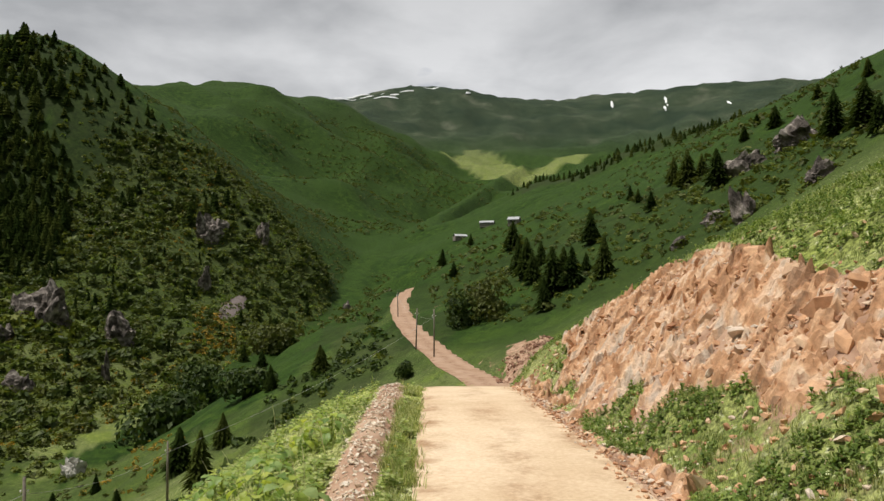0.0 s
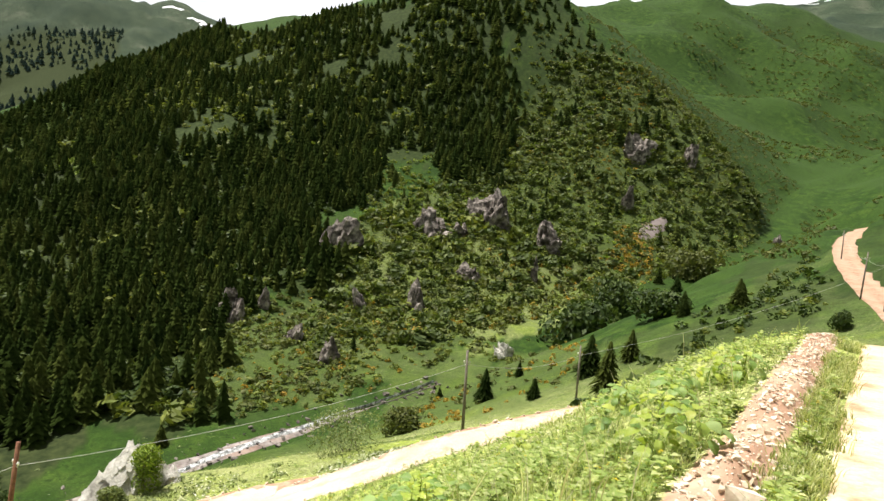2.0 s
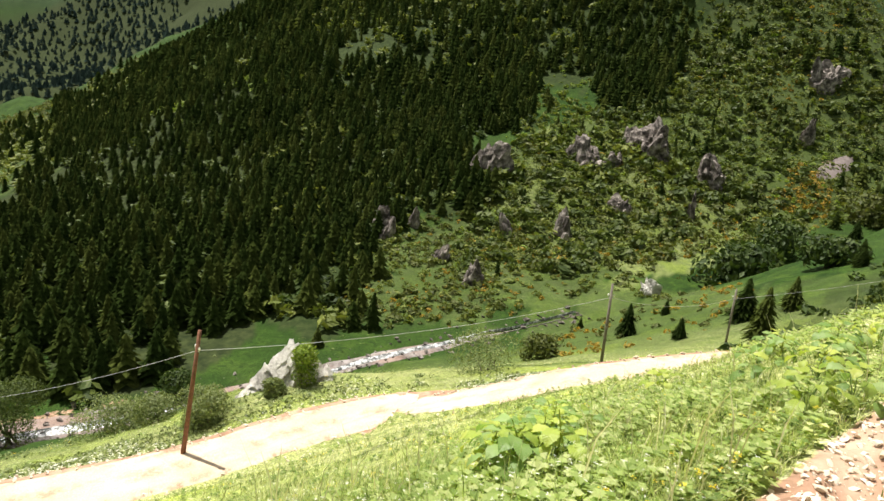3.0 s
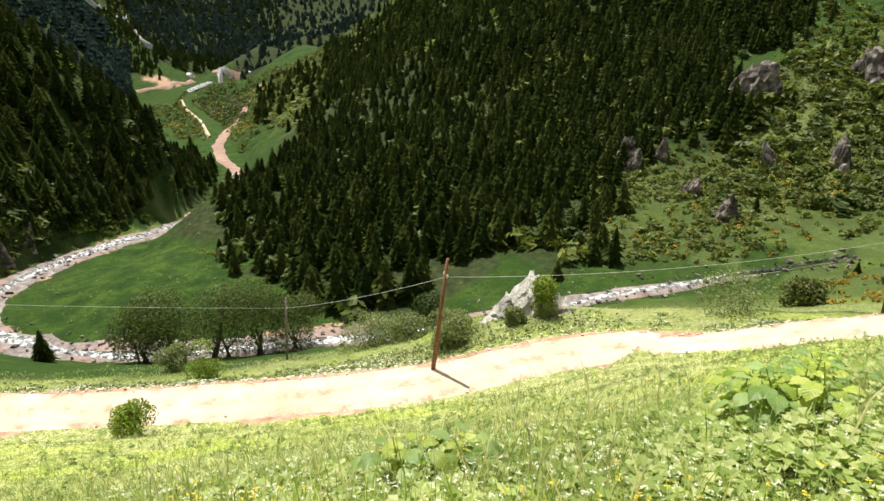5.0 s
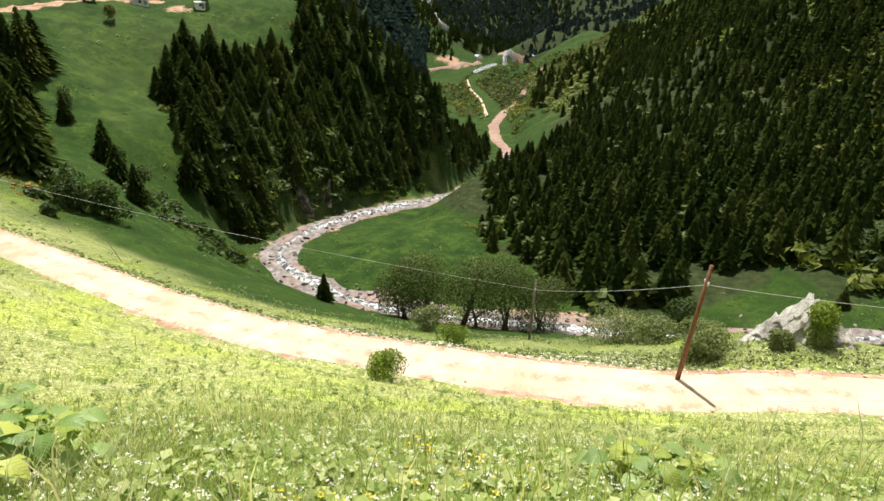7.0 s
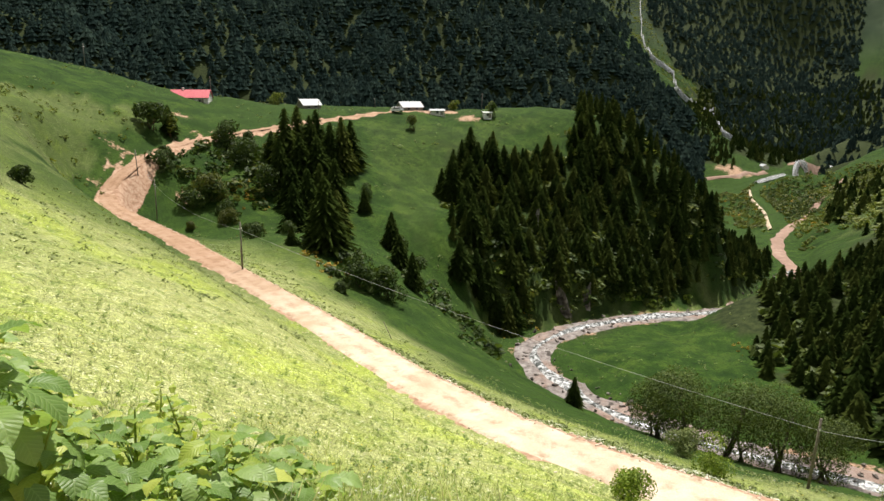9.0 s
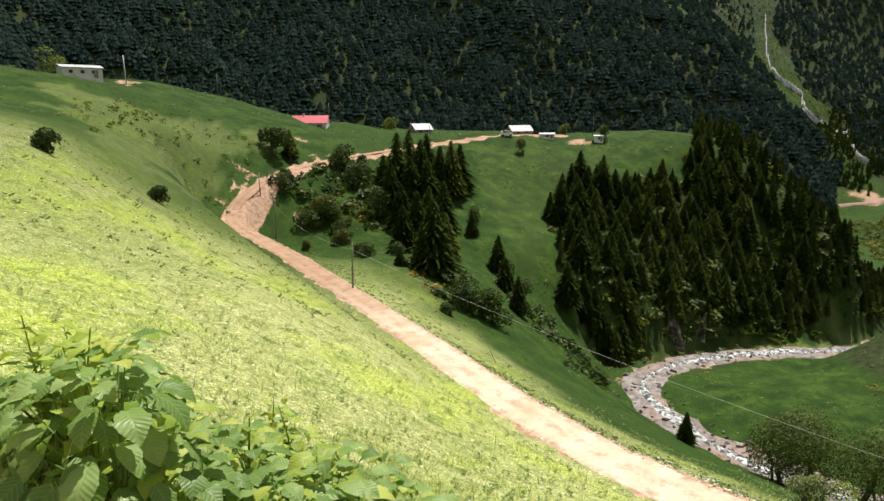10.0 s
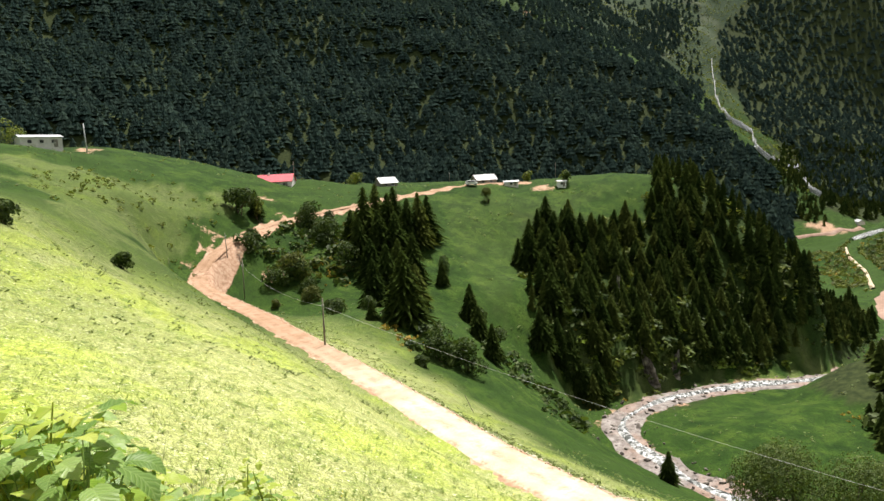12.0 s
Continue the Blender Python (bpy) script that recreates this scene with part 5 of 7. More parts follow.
spruce_wood("spruce_wood_scrub", shrub_hill, 11, 2.5, 6, 119, 7, 7, "small spruces scattered through the scrub", 0.36, 40, 0.30)
spruce_wood("spruce_wood_sparse", wood_sparse, 17, 4, 8, 104, 6, 6, "scattered small spruces among shrubs on the slope", 0.35, 50)
spruce_wood("spruce_wood_top", wood_mix, 7.5, 4.5, 9, 110, 6, 6, "small spruces thinning out towards the hilltop", 0.36, 36)
spruce_wood("spruce_wood_wall", wood_wall, 13.0, 14, 21, 105, 3, 5, "vast dark spruce forest on the far valley wall", 0.0, 160, 0.62, mat_needles_hazed)
spruce_wood("spruce_wood_far", wood_far, 18, 13, 22, 106, 3, 5, "dark spruce forest on the distant slope", 0.0, 200, 0.58, mat_needles_hazed)
spruce_wood("spruce_wood_left_far", wood_left_far, 25, 14, 22, 111, 3, 4, "dark spruce forest on the distant valley side, tinted blue for haze", 0.12, 240, 0.46, mat_needles_hazed)
spruce_wood("spruce_wood_down", wood_down, 17, 12, 20, 107, 3, 5, "dark spruce forest beside the lower valley", 0.08, 200, 0.42)
spruce_wood("spruce_wood_side", wood_side, 9.5, 6, 12, 108, 5, 6, "spruces thinning out down the valley side", 0.38, 45)
spruce_wood("spruce_wood_back", wood_spur_back, 9, 8, 14, 113, 5, 6, "dark spruces behind the wooded spur", 0.05, 60)


spruce_wood("spruce_wood_right", wood_right, 9, 4, 9, 109, 4, 5, "band of small dark spruces below the bare ridge", 0.25, 40, 0.36)


# ---- single spruces ----
def spruce(seed):
    """One spruce, ten metres high: trunk and two crown parts."""
    root = new("spruce")
    tv, tf = tube([(0, 0, -0.6), (0.02, 0.01, 2), (0, 0.02, 6), (0, 0, 9.4)], [0.17, 0.15, 0.09, 0.02], 7)
    part("trunk", tv, tf, mat_bark, root, "grey-brown bark trunk", True)
    v, f = star_cones(19, 17, seed, droop=0.13, slim=0.23, base=0.05)
    part("crown", v * 10, f, mat_needles, root, "dark green drooping needle boughs")
    return root


SPRUCES = [tagged(spruce(500 + k), "dark green spruce standing on the grassy slope", "spruce tree", "spruces on the slopes") for k in range(4)]
for k, (x, y, h) in enumerate(spruces + SINGLE):
    m = Matrix.LocRotScale((x, y, ground_z(x, y) - 0.1), Euler((0, 0, k * 2.39)), None)
    if k < 4:
        ob = SPRUCES[k]
        ob.matrix_basis = m
    else:
        ob = copy_thing(SPRUCES[k % 4], m)
    w = h / 10 * (1.45 + 0.5 * ((k * 7) % 5) / 5)
    ob.scale = (w, w, h / 10)


# ---- broad-leaved trees and shrubs ----
def blobs_for(width, high, seed, n=6, stem=0.25):
    g = rng_for(seed)
    out = []
    for _ in range(n):
        a, q = g.uniform(0, 6.28), g.uniform(0.1, 0.62)
        r = width * g.uniform(0.24, 0.36)
        z = high * g.uniform(stem + 0.1, 0.8)
        squeeze = 1 - 0.55 * max(0, z / high - 0.5)
        out.append((math.cos(a) * q * width / 2 * squeeze, math.sin(a) * q * width / 2 * squeeze, z, r, max(min(r * 0.85, high - z), 0.25 * high)))
    return out


def bush(name, x, y, high, width, leaf_mat, seed, label, category, group, stems=4, leaves=420, leaf=None, stem=0.15):
    root = new(name)
    root.location = (x, y, ground_z(x, y))
    g = rng_for(seed)
    bl = blobs_for(width, high, seed, 7, stem)
    for k in range(stems):
        b = bl[k % len(bl)]
        base = g.normal(0, width * 0.05, 2)
        pv, pf = tube([(base[0], base[1], -0.2), (b[0] * 0.45, b[1] * 0.45, b[2] * 0.5), (b[0], b[1], b[2])], [high * 0.02, high * 0.013, high * 0.005], 5)
        part("stem", pv, pf, mat_bark, root, "", True)
    v, f = leaf_cloud(bl, leaves, leaf or max(0.05, width * 0.058), seed)
    part("crown", v, f, leaf_mat, root, "")
    return tagged(root, label, category, group)


for k, (x, y, h, w) in enumerate(stream_trees):
    bush("willow_tree", x, y, h, w * 1.75, mat_leaf_mid, 700 + k, "dull green willow tree with bare lower stems by the stream", "tree", "willows by the stream", 5, 8000, 0.16, 0.14)
for k, (x, y, h, w) in enumerate(shrubs + shrubs_c):
    away = math.hypot(x, y)
    if away < 62:
        bush("shrub", x, y, h, w, mat_leaf_soft, 720 + k, "soft grey-green leafy shrub beside the lower road", "shrub", "shrubs by the road", 4, 3600, 0.085, -0.08)
    else:
        bush("shrub", x, y, h, w, mat_leaf_deep if k % 3 or k > 29 else mat_leaf_olive, 720 + k, "rounded green leafy shrub on the grassy slope", "shrub", "shrubs on the slopes", 3, 1500, max(0.16, w * 0.045), -0.08)
for k, (x, y, h, w) in enumerate(bright_shrubs):
    bush("young_tree", x, y, h, w, mat_leaf_bright, 760 + k, "bright yellow-green leafy bush beside the road", "shrub", "bright bushes", 5, 2600, 0.075, 0.0)


def leaf_tuft(seed, n=26, flat=0.75):
    return leaf_cloud([(0, 0, 0.35, 0.5, 0.45), (0.3, 0.1, 0.25, 0.3, 0.3), (-0.25, -0.2, 0.28, 0.3, 0.3)], n, 0.24, seed)


def undergrowth(name, poly, spacing, low, high, seed, mat, label, gaps=0.35, n=26, gap_size=25):
    x, y = scatter(poly, spacing, seed, gaps, gap_size)
    g = rng_for(seed)
    shapes = [leaf_tuft(seed * 7 + k, n) for k in range(5)]
    ds, _, _, _ = along(STREAM, x, y)
    du, _, _, _ = along(UPPER, x, y)
    ok = (ds > 7) & (du > 5)
    x, y = x[ok], y[ok]
    many(name, shapes, x, y, height(x, y) - 0.1, g.uniform(low, high, len(x)), g.uniform(0.9, 1.6, len(x)), mat, seed + 1, label, "undergrowth")


undergrowth("hill_bushes", shrub_hill, 7.0, 2.2, 4.8, 251, mat_leaf_mid, "rounded deep green bushes on the hillside", 0.3, 52, 30)
undergrowth("rock_bushes", wood_rocks, 6.0, 2.2, 4.8, 252, mat_leaf_deep, "deep green bushes among rocks and spruces", 0.25, 52, 30)
undergrowth("glade_scrub", glades, 4.2, 1.0, 3.2, 253, mat_leaf_bright, "light green scrub in glades of the wood", 0.2, 26, 20)
undergrowth("slope_bushes", slope_dark, 3.6, 1.0, 3.2, 254, mat_leaf_deep, "deep green bushes on the slope above the stream", 0.25, 40, 14)
undergrowth("hill_scrub", shrub_hill, 2.5, 0.6, 2.2, 201, mat_leaf, "mixed green scrub covering the opposite hillside", 0.2, 18)
undergrowth("hill_scrub_dark", shrub_hill, 5.2, 1.2, 3.6, 202, mat_leaf_olive, "dull green scrub among rocks on the hillside", 0.4)
undergrowth("broom_scrub", shrub_hill, 5.5, 0.8, 1.9, 203, mat_broom, "orange flowering broom on the hillside", 0.55, 22, 45)
undergrowth("hill_scrub_bright", shrub_hill, 5.0, 0.7, 2.0, 237, mat_leaf_bright, "bright yellow-green scrub on the sunlit hillside", 0.45, 20, 35)
undergrowth("gap_scrub", gap_scrub, 3.6, 0.9, 3.0, 241, mat_leaf, "mixed green scrub between wood and rocks", 0.25)
undergrowth("gap_scrub_bright", gap_scrub, 6, 0.8, 2.4, 242, mat_leaf_bright, "bright green scrub between wood and rocks", 0.4)
spruce_wood("spruce_wood_crest", wood_hill_left, 6.5, 7, 12, 115, 6, 6, "dark spruces along the hill's far shoulder", 0.05, 40)
undergrowth("peak_scrub", shrub_peak, 5.2, 1.2, 3.4, 204, mat_leaf_olive, "green scrub below the rounded hilltop", 0.3)
undergrowth("wood_edge_trees", wood_hill, 8, 2.2, 5.0, 205, mat_leaf, "light green broadleaf trees between spruces", 0.44, 36)
undergrowth("wood_foot_trees", wood_hill_low, 12, 2.5, 5, 243, mat_leaf_mid, "fresh green broadleaf trees among the spruces", 0.42, 36)
undergrowth("orange_broom", orange_broom, 2.4, 1.0, 2.4, 244, mat_broom, "patch of orange flowering broom on the hillside", 0.1, 24)
undergrowth("distant_scrub", shrub_hill_two, 8, 1.6, 5.0, 206, mat_leaf_olive, "low scrub on the distant green slope", 0.4, 12, 60)
undergrowth("slope_scrub", right_scrub, 3.2, 0.4, 1.4, 207, mat_leaf, "low green scrub on the slope above the road", 0.3)
undergrowth("slope_scrub_olive", right_scrub, 4.6, 0.5, 1.7, 217, mat_leaf_olive, "dull green scrub on the slope above the road", 0.35)
undergrowth("broom_patch", broom_slope, 3.6, 0.4, 1.0, 208, mat_broom, "yellow-orange broom in the streamside meadow", 0.5, 22, 14)
undergrowth("meadow_scrub", broom_slope, 5.5, 0.5, 1.4, 209, mat_leaf_olive, "low scrub in the streamside meadow", 0.4)
undergrowth("spur_base_bushes", spur_base, 3.2, 1.5, 4.0, 256, mat_leaf_deep, "deep green bushes at the wooded spur's base", 0.1, 40, 14)
undergrowth("spur_low_scrub", wood_spur_low, 4.0, 1.0, 3.0, 255, mat_leaf_deep, "deep green bushes under the spur's spruces", 0.15, 30)
undergrowth("spur_scrub", wood_spur, 5.2, 1.2, 3.4, 210, mat_leaf, "light green broadleaf scrub among the tall spruces", 0.25)
undergrowth("spur_foot_scrub", spur_foot, 3.0, 0.8, 2.6, 233, mat_leaf_bright, "light green scrub at the wooded spur's foot", 0.2)
undergrowth("spur_slope_scrub", spur_scrub, 3.4, 0.8, 2.6, 240, mat_leaf_bright, "light green scrub beside the wooded spur", 0.28)
undergrowth("spur_foot_broom", spur_foot, 7, 0.7, 1.6, 234, mat_broom, "yellow broom at the wooded spur's foot", 0.5, 20, 18)
undergrowth("valley_side_scrub", valley_floor, 4.2, 0.7, 2.2, 235, mat_leaf_olive, "low dull green scrub along the valley bottom", 0.34, 20, 22)
undergrowth("upper_slope_scrub", upper_slope, 7.5, 0.8, 2.4, 236, mat_leaf_olive, "dark green scrub dotted over the grassy slope", 0.42, 18, 30)

undergrowth("stream_scrub", stream_scrub, 4.0, 0.8, 2.2, 211, mat_leaf, "fresh green scrub along the stream", 0.3)
undergrowth("valley_scrub", near_valley, 3.0, 0.7, 2.0, 212, mat_leaf_deep, "dense olive-green scrub below the track", 0.22)
undergrowth("valley_scrub_light", near_valley, 4.5, 0.5, 1.3, 213, mat_leaf, "light green scrub below the track", 0.35)
for k, (x, y, h, w) in enumerate(ridge_trees):
    bush("broadleaf_tree", x, y, h, w, mat_leaf, 790 + k, "round green broadleaf tree on the village crest", "tree", "trees on the crest", 4, 700, 0.3, 0.05)


def tussocks():
    """Taller herbs dotted over the farther meadow."""
    g = rng_for(221)
    n = 4500
    r = 42 * (280 / 42) ** g.random(n)
    a = np.radians(g.uniform(50, 160, n))
    x, y = -np.sin(a) * r, np.cos(a) * r
    ds, zs, _, _ = along(STREAM, x, y)
    dl, _, _, _ = along(LOWER, x, y)
    ok = (dl > 3.4) & (ds > 6) & (bumps(x, y, 18, 222) > -0.08) & (bank_mask(x, y) < 0.3)
    ok &= ~inside(wood_spur, x, y) & ~inside(wood_hill_low, x, y)
    x, y, r = x[ok], y[ok], r[ok]
    shapes = [leaf_tuft(223 + k, 9) for k in range(6)]
    s = g.uniform(0.2, 0.5, len(x)) * (0.6 + r / 140)
    many("meadow_tussocks", shapes, x, y, height(x, y) - 0.12, s, g.uniform(0.9, 1.6, len(x)), mat_leaf_soft, 229, "taller green herbs dotted over the meadow", "herbs")


tussocks()
undergrowth("side_scrub", wood_side, 6, 2, 5, 214, mat_leaf, "green scrub on the lower valley side", 0.25)
undergrowth("foot_scrub", stream_scrub, 3.2, 0.7, 2.2, 215, mat_leaf_olive, "dull green scrub at the hill's foot", 0.3)
undergrowth("foot_broom", stream_scrub, 5.5, 0.5, 1.2, 216, mat_broom, "yellow-orange broom at the hill's foot", 0.5, 20, 20)
undergrowth("bend_scrub", bend_scrub, 3.4, 1.2, 3.2, 218, mat_leaf_deep, "leafy bushes on the slope below the village road", 0.25)
undergrowth("bend_scrub_olive", bend_scrub, 5.0, 1.2, 3.4, 219, mat_leaf_olive, "dull green bushes below the village road", 0.3)
undergrowth("down_thicket", down_thicket, 5.5, 2, 4.5, 257, mat_leaf_deep, "deep green thicket on the valley meadow", 0.1, 20)
undergrowth("spur_face_bushes", spur_low_face, 2.2, 1.2, 3.4, 258, mat_leaf_mid, "green bushes on the steep foot of the spur", 0.15, 30, 14)
spruce_wood("spruce_wood_spur_foot", spur_low_face, 4.2, 4.5, 8.5, 121, 8, 7, "dark spruces on the steep foot of the spur", 0.15, 16, 0.30)
undergrowth("down_scrub_dark", down_meadow, 8, 2, 5, 238, mat_leaf_olive, "dull green thickets on the meadow down the valley", 0.3)
undergrowth("down_scrub", down_meadow, 6, 1.5, 4, 220, mat_leaf, "green bushes on the meadow down the valley", 0.25)
undergrowth("down_broom", down_meadow, 12, 1.2, 3, 231, mat_broom, "yellow broom on the meadow down the valley", 0.5)
undergrowth("gully_scrub", gully_green, 13, 3, 8, 232, mat_leaf, "light green scrub in the far gully", 0.2, 12, 120)
undergrowth("gully_scrub_dark", gully_green, 22, 4, 9, 239, mat_leaf_olive, "dull green thickets in the far gully", 0.3, 12, 120)
spruce_wood("spruce_wood_upper_gully", wood_upper_gully, 21, 11, 18, 116, 3, 5, "dark spruces scattered over the slope above the gully", 0.22, 90, 0.5, mat_needles_hazed)
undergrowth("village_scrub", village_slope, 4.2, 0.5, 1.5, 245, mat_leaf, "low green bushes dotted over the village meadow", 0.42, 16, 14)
spruce_wood("spruce_wood_gully_side", wood_gully_left, 16, 13, 20, 120, 3, 5, "dark spruce forest along the gully's flank", 0.0, 160, 0.55, mat_needles_hazed)
spruce_wood("spruce_wood_gully", wood_gully, 15, 12, 20, 112, 3, 5, "dark spruce copse above the far gully", 0.0, 100, 0.46, mat_needles_hazed)


def broom_clumps():
    """Loose clumps of yellow broom dotted over the slopes."""
    g = rng_for(261)
    c = np.repeat(np.array(broom_spots), 10, axis=0)
    far = np.hypot(c[:, 0], c[:, 1])
    x = c[:, 0] + g.normal(0, 1, len(c)) * (1.2 + 0.010 * far)
    y = c[:, 1] + g.normal(0, 1, len(c)) * (1.2 + 0.010 * far)
    many("broom_clumps", [leaf_tuft(262 + k, 22) for k in range(5)], x, y, height(x, y) - 0.1, g.uniform(0.5, 1.15, len(x)), g.uniform(0.9, 1.5, len(x)), mat_broom, 268, "clumps of yellow-orange broom on the slopes", "broom")


broom_clumps()
# ---- stones and rubble ----
def chunk(seed, n=13, flat=0.7):
    """An angular broken stone about one metre across."""
    g = rng_for(seed)
    bm = bmesh.new()
    p = g.normal(size=(n, 3))
    p /= np.linalg.norm(p, axis=1)[:, None]
    p *= g.uniform(0.38, 0.55, (n, 1)) * np.array([1.15, 0.85, flat])
    for q in p:
        bm.verts.new(q)
    hull = bmesh.ops.convex_hull(bm, input=bm.verts)
    bmesh.ops.delete(bm, geom=[e for e in hull["geom_interior"] if isinstance(e, bmesh.types.BMVert)], context="VERTS")
    bmesh.ops.triangulate(bm, faces=bm.faces)
    bm.verts.index_update()
    v = np.array([w.co[:] for w in bm.verts])
    f = np.array([[w.index for w in q.verts] for q in bm.faces])
    bm.free()
    return v, f


CHUNKS = [chunk(900 + k, 10 + k % 4, 0.5 + 0.08 * (k % 5)) for k in range(9)]
STONE_MESHES = []
for _k, (_v, _f) in enumerate(CHUNKS):
    _o = mesh_object("stone", _v, _f, mat_stone, None, False)
    STONE_MESHES.append(_o.data)
    bpy.data.objects.remove(_o)


def cut_places(n, seed, low=1.5, high=5.4):
    """Places on the red cut above the upper road."""
    g = rng_for(seed)
    y = g.uniform(2.0, 21, n)
    d = g.uniform(low, high, n) ** 1.0
    cx = np.interp(y, [p[1] for p in UPPER[:60]], [p[0] for p in UPPER[:60]])
    x = cx + d
    return x, y, g


def stones_on_bank():
    x, y, g = cut_places(420, 31)
    ok = bank_mask(x, y) > 0.6
    x, y = x[ok], y[ok]
    z = height(x, y)
    for k in range(len(x)):
        s = 0.09 + 0.34 * g.random() ** 2.6
        ob = new("stone", STONE_MESHES[k % 9])
        ob.parent = ground
        ob.matrix_basis = Matrix.LocRotScale((x[k], y[k], z[k] + s * 0.12), Euler(g.uniform(-0.9, 0.9, 3) + np.array([0, 0, g.uniform(0, 6)])), (s * 1.3, s, s))
    x, y, g = cut_places(9500, 32, 1.35, 5.6)
    ok = g.random(len(x)) < np.clip(bank_mask(x, y), 0.12, 1)
    x, y = x[ok], y[ok]
    s = 0.03 + 0.13 * g.random(len(x)) ** 2.2
    tilted = [(v @ np.array(Euler((0.5 * k, 0.4 * k, k)).to_matrix()), f) for k, (v, f) in enumerate(CHUNKS)]
    many("bank_rubble", tilted, x, y, height(x, y) + s * 0.1, s, np.full(len(x), 1.25), mat_stone, 33, "loose broken pink and ochre rubble on the cut bank", "rubble")
    # berm along the outer edge of the track
    g = rng_for(34)
    n = 5000
    y = g.uniform(-4, 20, n)
    cx = np.interp(y, [p[1] for p in UPPER[:60]], [p[0] for p in UPPER[:60]])
    x = cx - 2.1 + g.normal(0, 0.19, n)
    s = 0.014 + 0.065 * g.random(n) ** 2.2
    many("berm_rubble", tilted, x, y, height(x, y) + s * 0.1, s, np.full(n, 1.25), mat_stone_pale, 35, "pale pink broken stones heaped along the road edge", "rubble")
    # loose grit along the road's inner edge and on the lower road's shoulder
    n = 1500
    y = g.uniform(3, 20, n)
    cx = np.interp(y, [p[1] for p in UPPER[:60]], [p[0] for p in UPPER[:60]])
    x = cx + 1.3 + g.normal(0, 0.13, n)
    s = 0.015 + 0.07 * g.random(n) ** 2.5
    many("road_grit", tilted, x, y, height(x, y) + s * 0.2, s, np.full(n, 1.2), mat_stone, 36, "loose stones along the inner edge of the track", "rubble")
    p = np.array(dense(LOWER, 0.03, 0.5))
    p = p[(np.hypot(p[:, 0], p[:, 1]) < 130)]
    t = np.gradient(p[:, :2], axis=0)
    t /= np.linalg.norm(t, axis=1)[:, None]
    m = g.integers(0, len(p), 2600)
    side = np.where(g.random(2600) < 0.8, -1, 1)
    off = (LOWER_HALF + g.uniform(-0.2, 1.0, 2600)) * side
    x, y = p[m, 0] - t[m, 1] * -off * -1, p[m, 1] + t[m, 0] * off
    s = 0.05 + 0.2 * g.random(2600) ** 3
    many("shoulder_rubble", tilted, x, y, height(x, y) + s * 0.1, s, np.full(2600, 1.2), mat_stone_pale, 37, "reddish rubble along the lower road's shoulder", "rubble")


stones_on_bank()


def far_cut_stones():
    x, y = scatter(far_cut, 0.5, 38)
    g = rng_for(39)
    s = 0.12 + 0.55 * g.random(len(x)) ** 2.5
    tilted = [(v @ np.array(Euler((0.5 * k, 0.4 * k, k)).to_matrix()), f) for k, (v, f) in enumerate(CHUNKS)]
    many("far_cut_rubble", tilted, x, y, height(x, y) + s * 0.1, s, np.full(len(x), 1.2), mat_stone_dull, 40, "dull red broken rock in the farther road cut", "rubble")


far_cut_stones()
_big = [(3.55, 18.6, 0.55), (2.35, 18.2, 0.42), (5.9, 12.4, 0.6), (5.2, 9.2, 0.55), (4.6, 10.5, 0.4)]
for _x, _y, _s in _big:
    ob = new("boulder", STONE_MESHES[int(_x * 10) % 9])
    ob.matrix_basis = Matrix.LocRotScale((_x, _y, ground_z(_x, _y) + _s * 0.12), Euler((0.2, 0.3, _x * 3)), (_s * 1.3, _s, _s))
    tagged(ob, "angular reddish boulder lying on the bank", "boulder", "boulders on the bank")
_m = STONE_MESHES[4].copy()
_m.materials[0] = mat_stone_pale
ob = new("boulder", _m)
ob.matrix_basis = Matrix.LocRotScale((-0.74, 5.32, -2.12), Euler((0.2, 0.1, 0.8)), (0.36, 0.27, 0.30))
tagged(ob, "pale pink squarish stone at the berm's edge", "boulder", "boulders on the bank")


# ---- grass ----
def blade_tuft(seed, blades=6, spread=0.16, lean=0.3, wide=0.02):
    g = rng_for(seed)
    v, f = [], []
    for _ in range(blades):
        a, q = g.uniform(0, 6.28, 2)
        bx, by = g.normal(0, spread, 2)
        h = g.uniform(0.55, 1.0)
        w = wide * g.uniform(0.7, 1.3)
        dx, dy = math.cos(a) * lean * h, math.sin(a) * lean * h
        cx, cy = math.cos(q) * w, math.sin(q) * w
        n = len(v)
        v += [(bx - cx, by - cy, -0.08), (bx + cx, by + cy, -0.08),
              (bx + dx * 0.35 - cx * 0.8, by + dy * 0.35 - cy * 0.8, h * 0.6), (bx + dx * 0.35 + cx * 0.8, by + dy * 0.35 + cy * 0.8, h * 0.6),
              (bx + dx, by + dy, h)]
        f += [(n, n + 1, n + 3), (n, n + 3, n + 2), (n + 2, n + 3, n + 4)]
    return np.array(v), np.array(f)


def meadow_places(n, seed, r0, r1, az0=-4, az1=170, power=1.0, most=0.28):
    g = rng_for(seed)
    r = r0 * (r1 / r0) ** (g.random(n) ** power)
    a = np.radians(g.uniform(az0, az1, n))
    x, y = -np.sin(a) * r, np.cos(a) * r
    ok = bank_mask(x, y) + 0.25 * bumps(x, y, 1.5, 77) < most
    du, _, side, _ = along(UPPER, x, y)
    dl, _, _, _ = along(LOWER, x, y)
    ok &= (du > UPPER_HALF + 0.12) & (dl > LOWER_HALF + 0.15)
    return x[ok], y[ok], r[ok], g


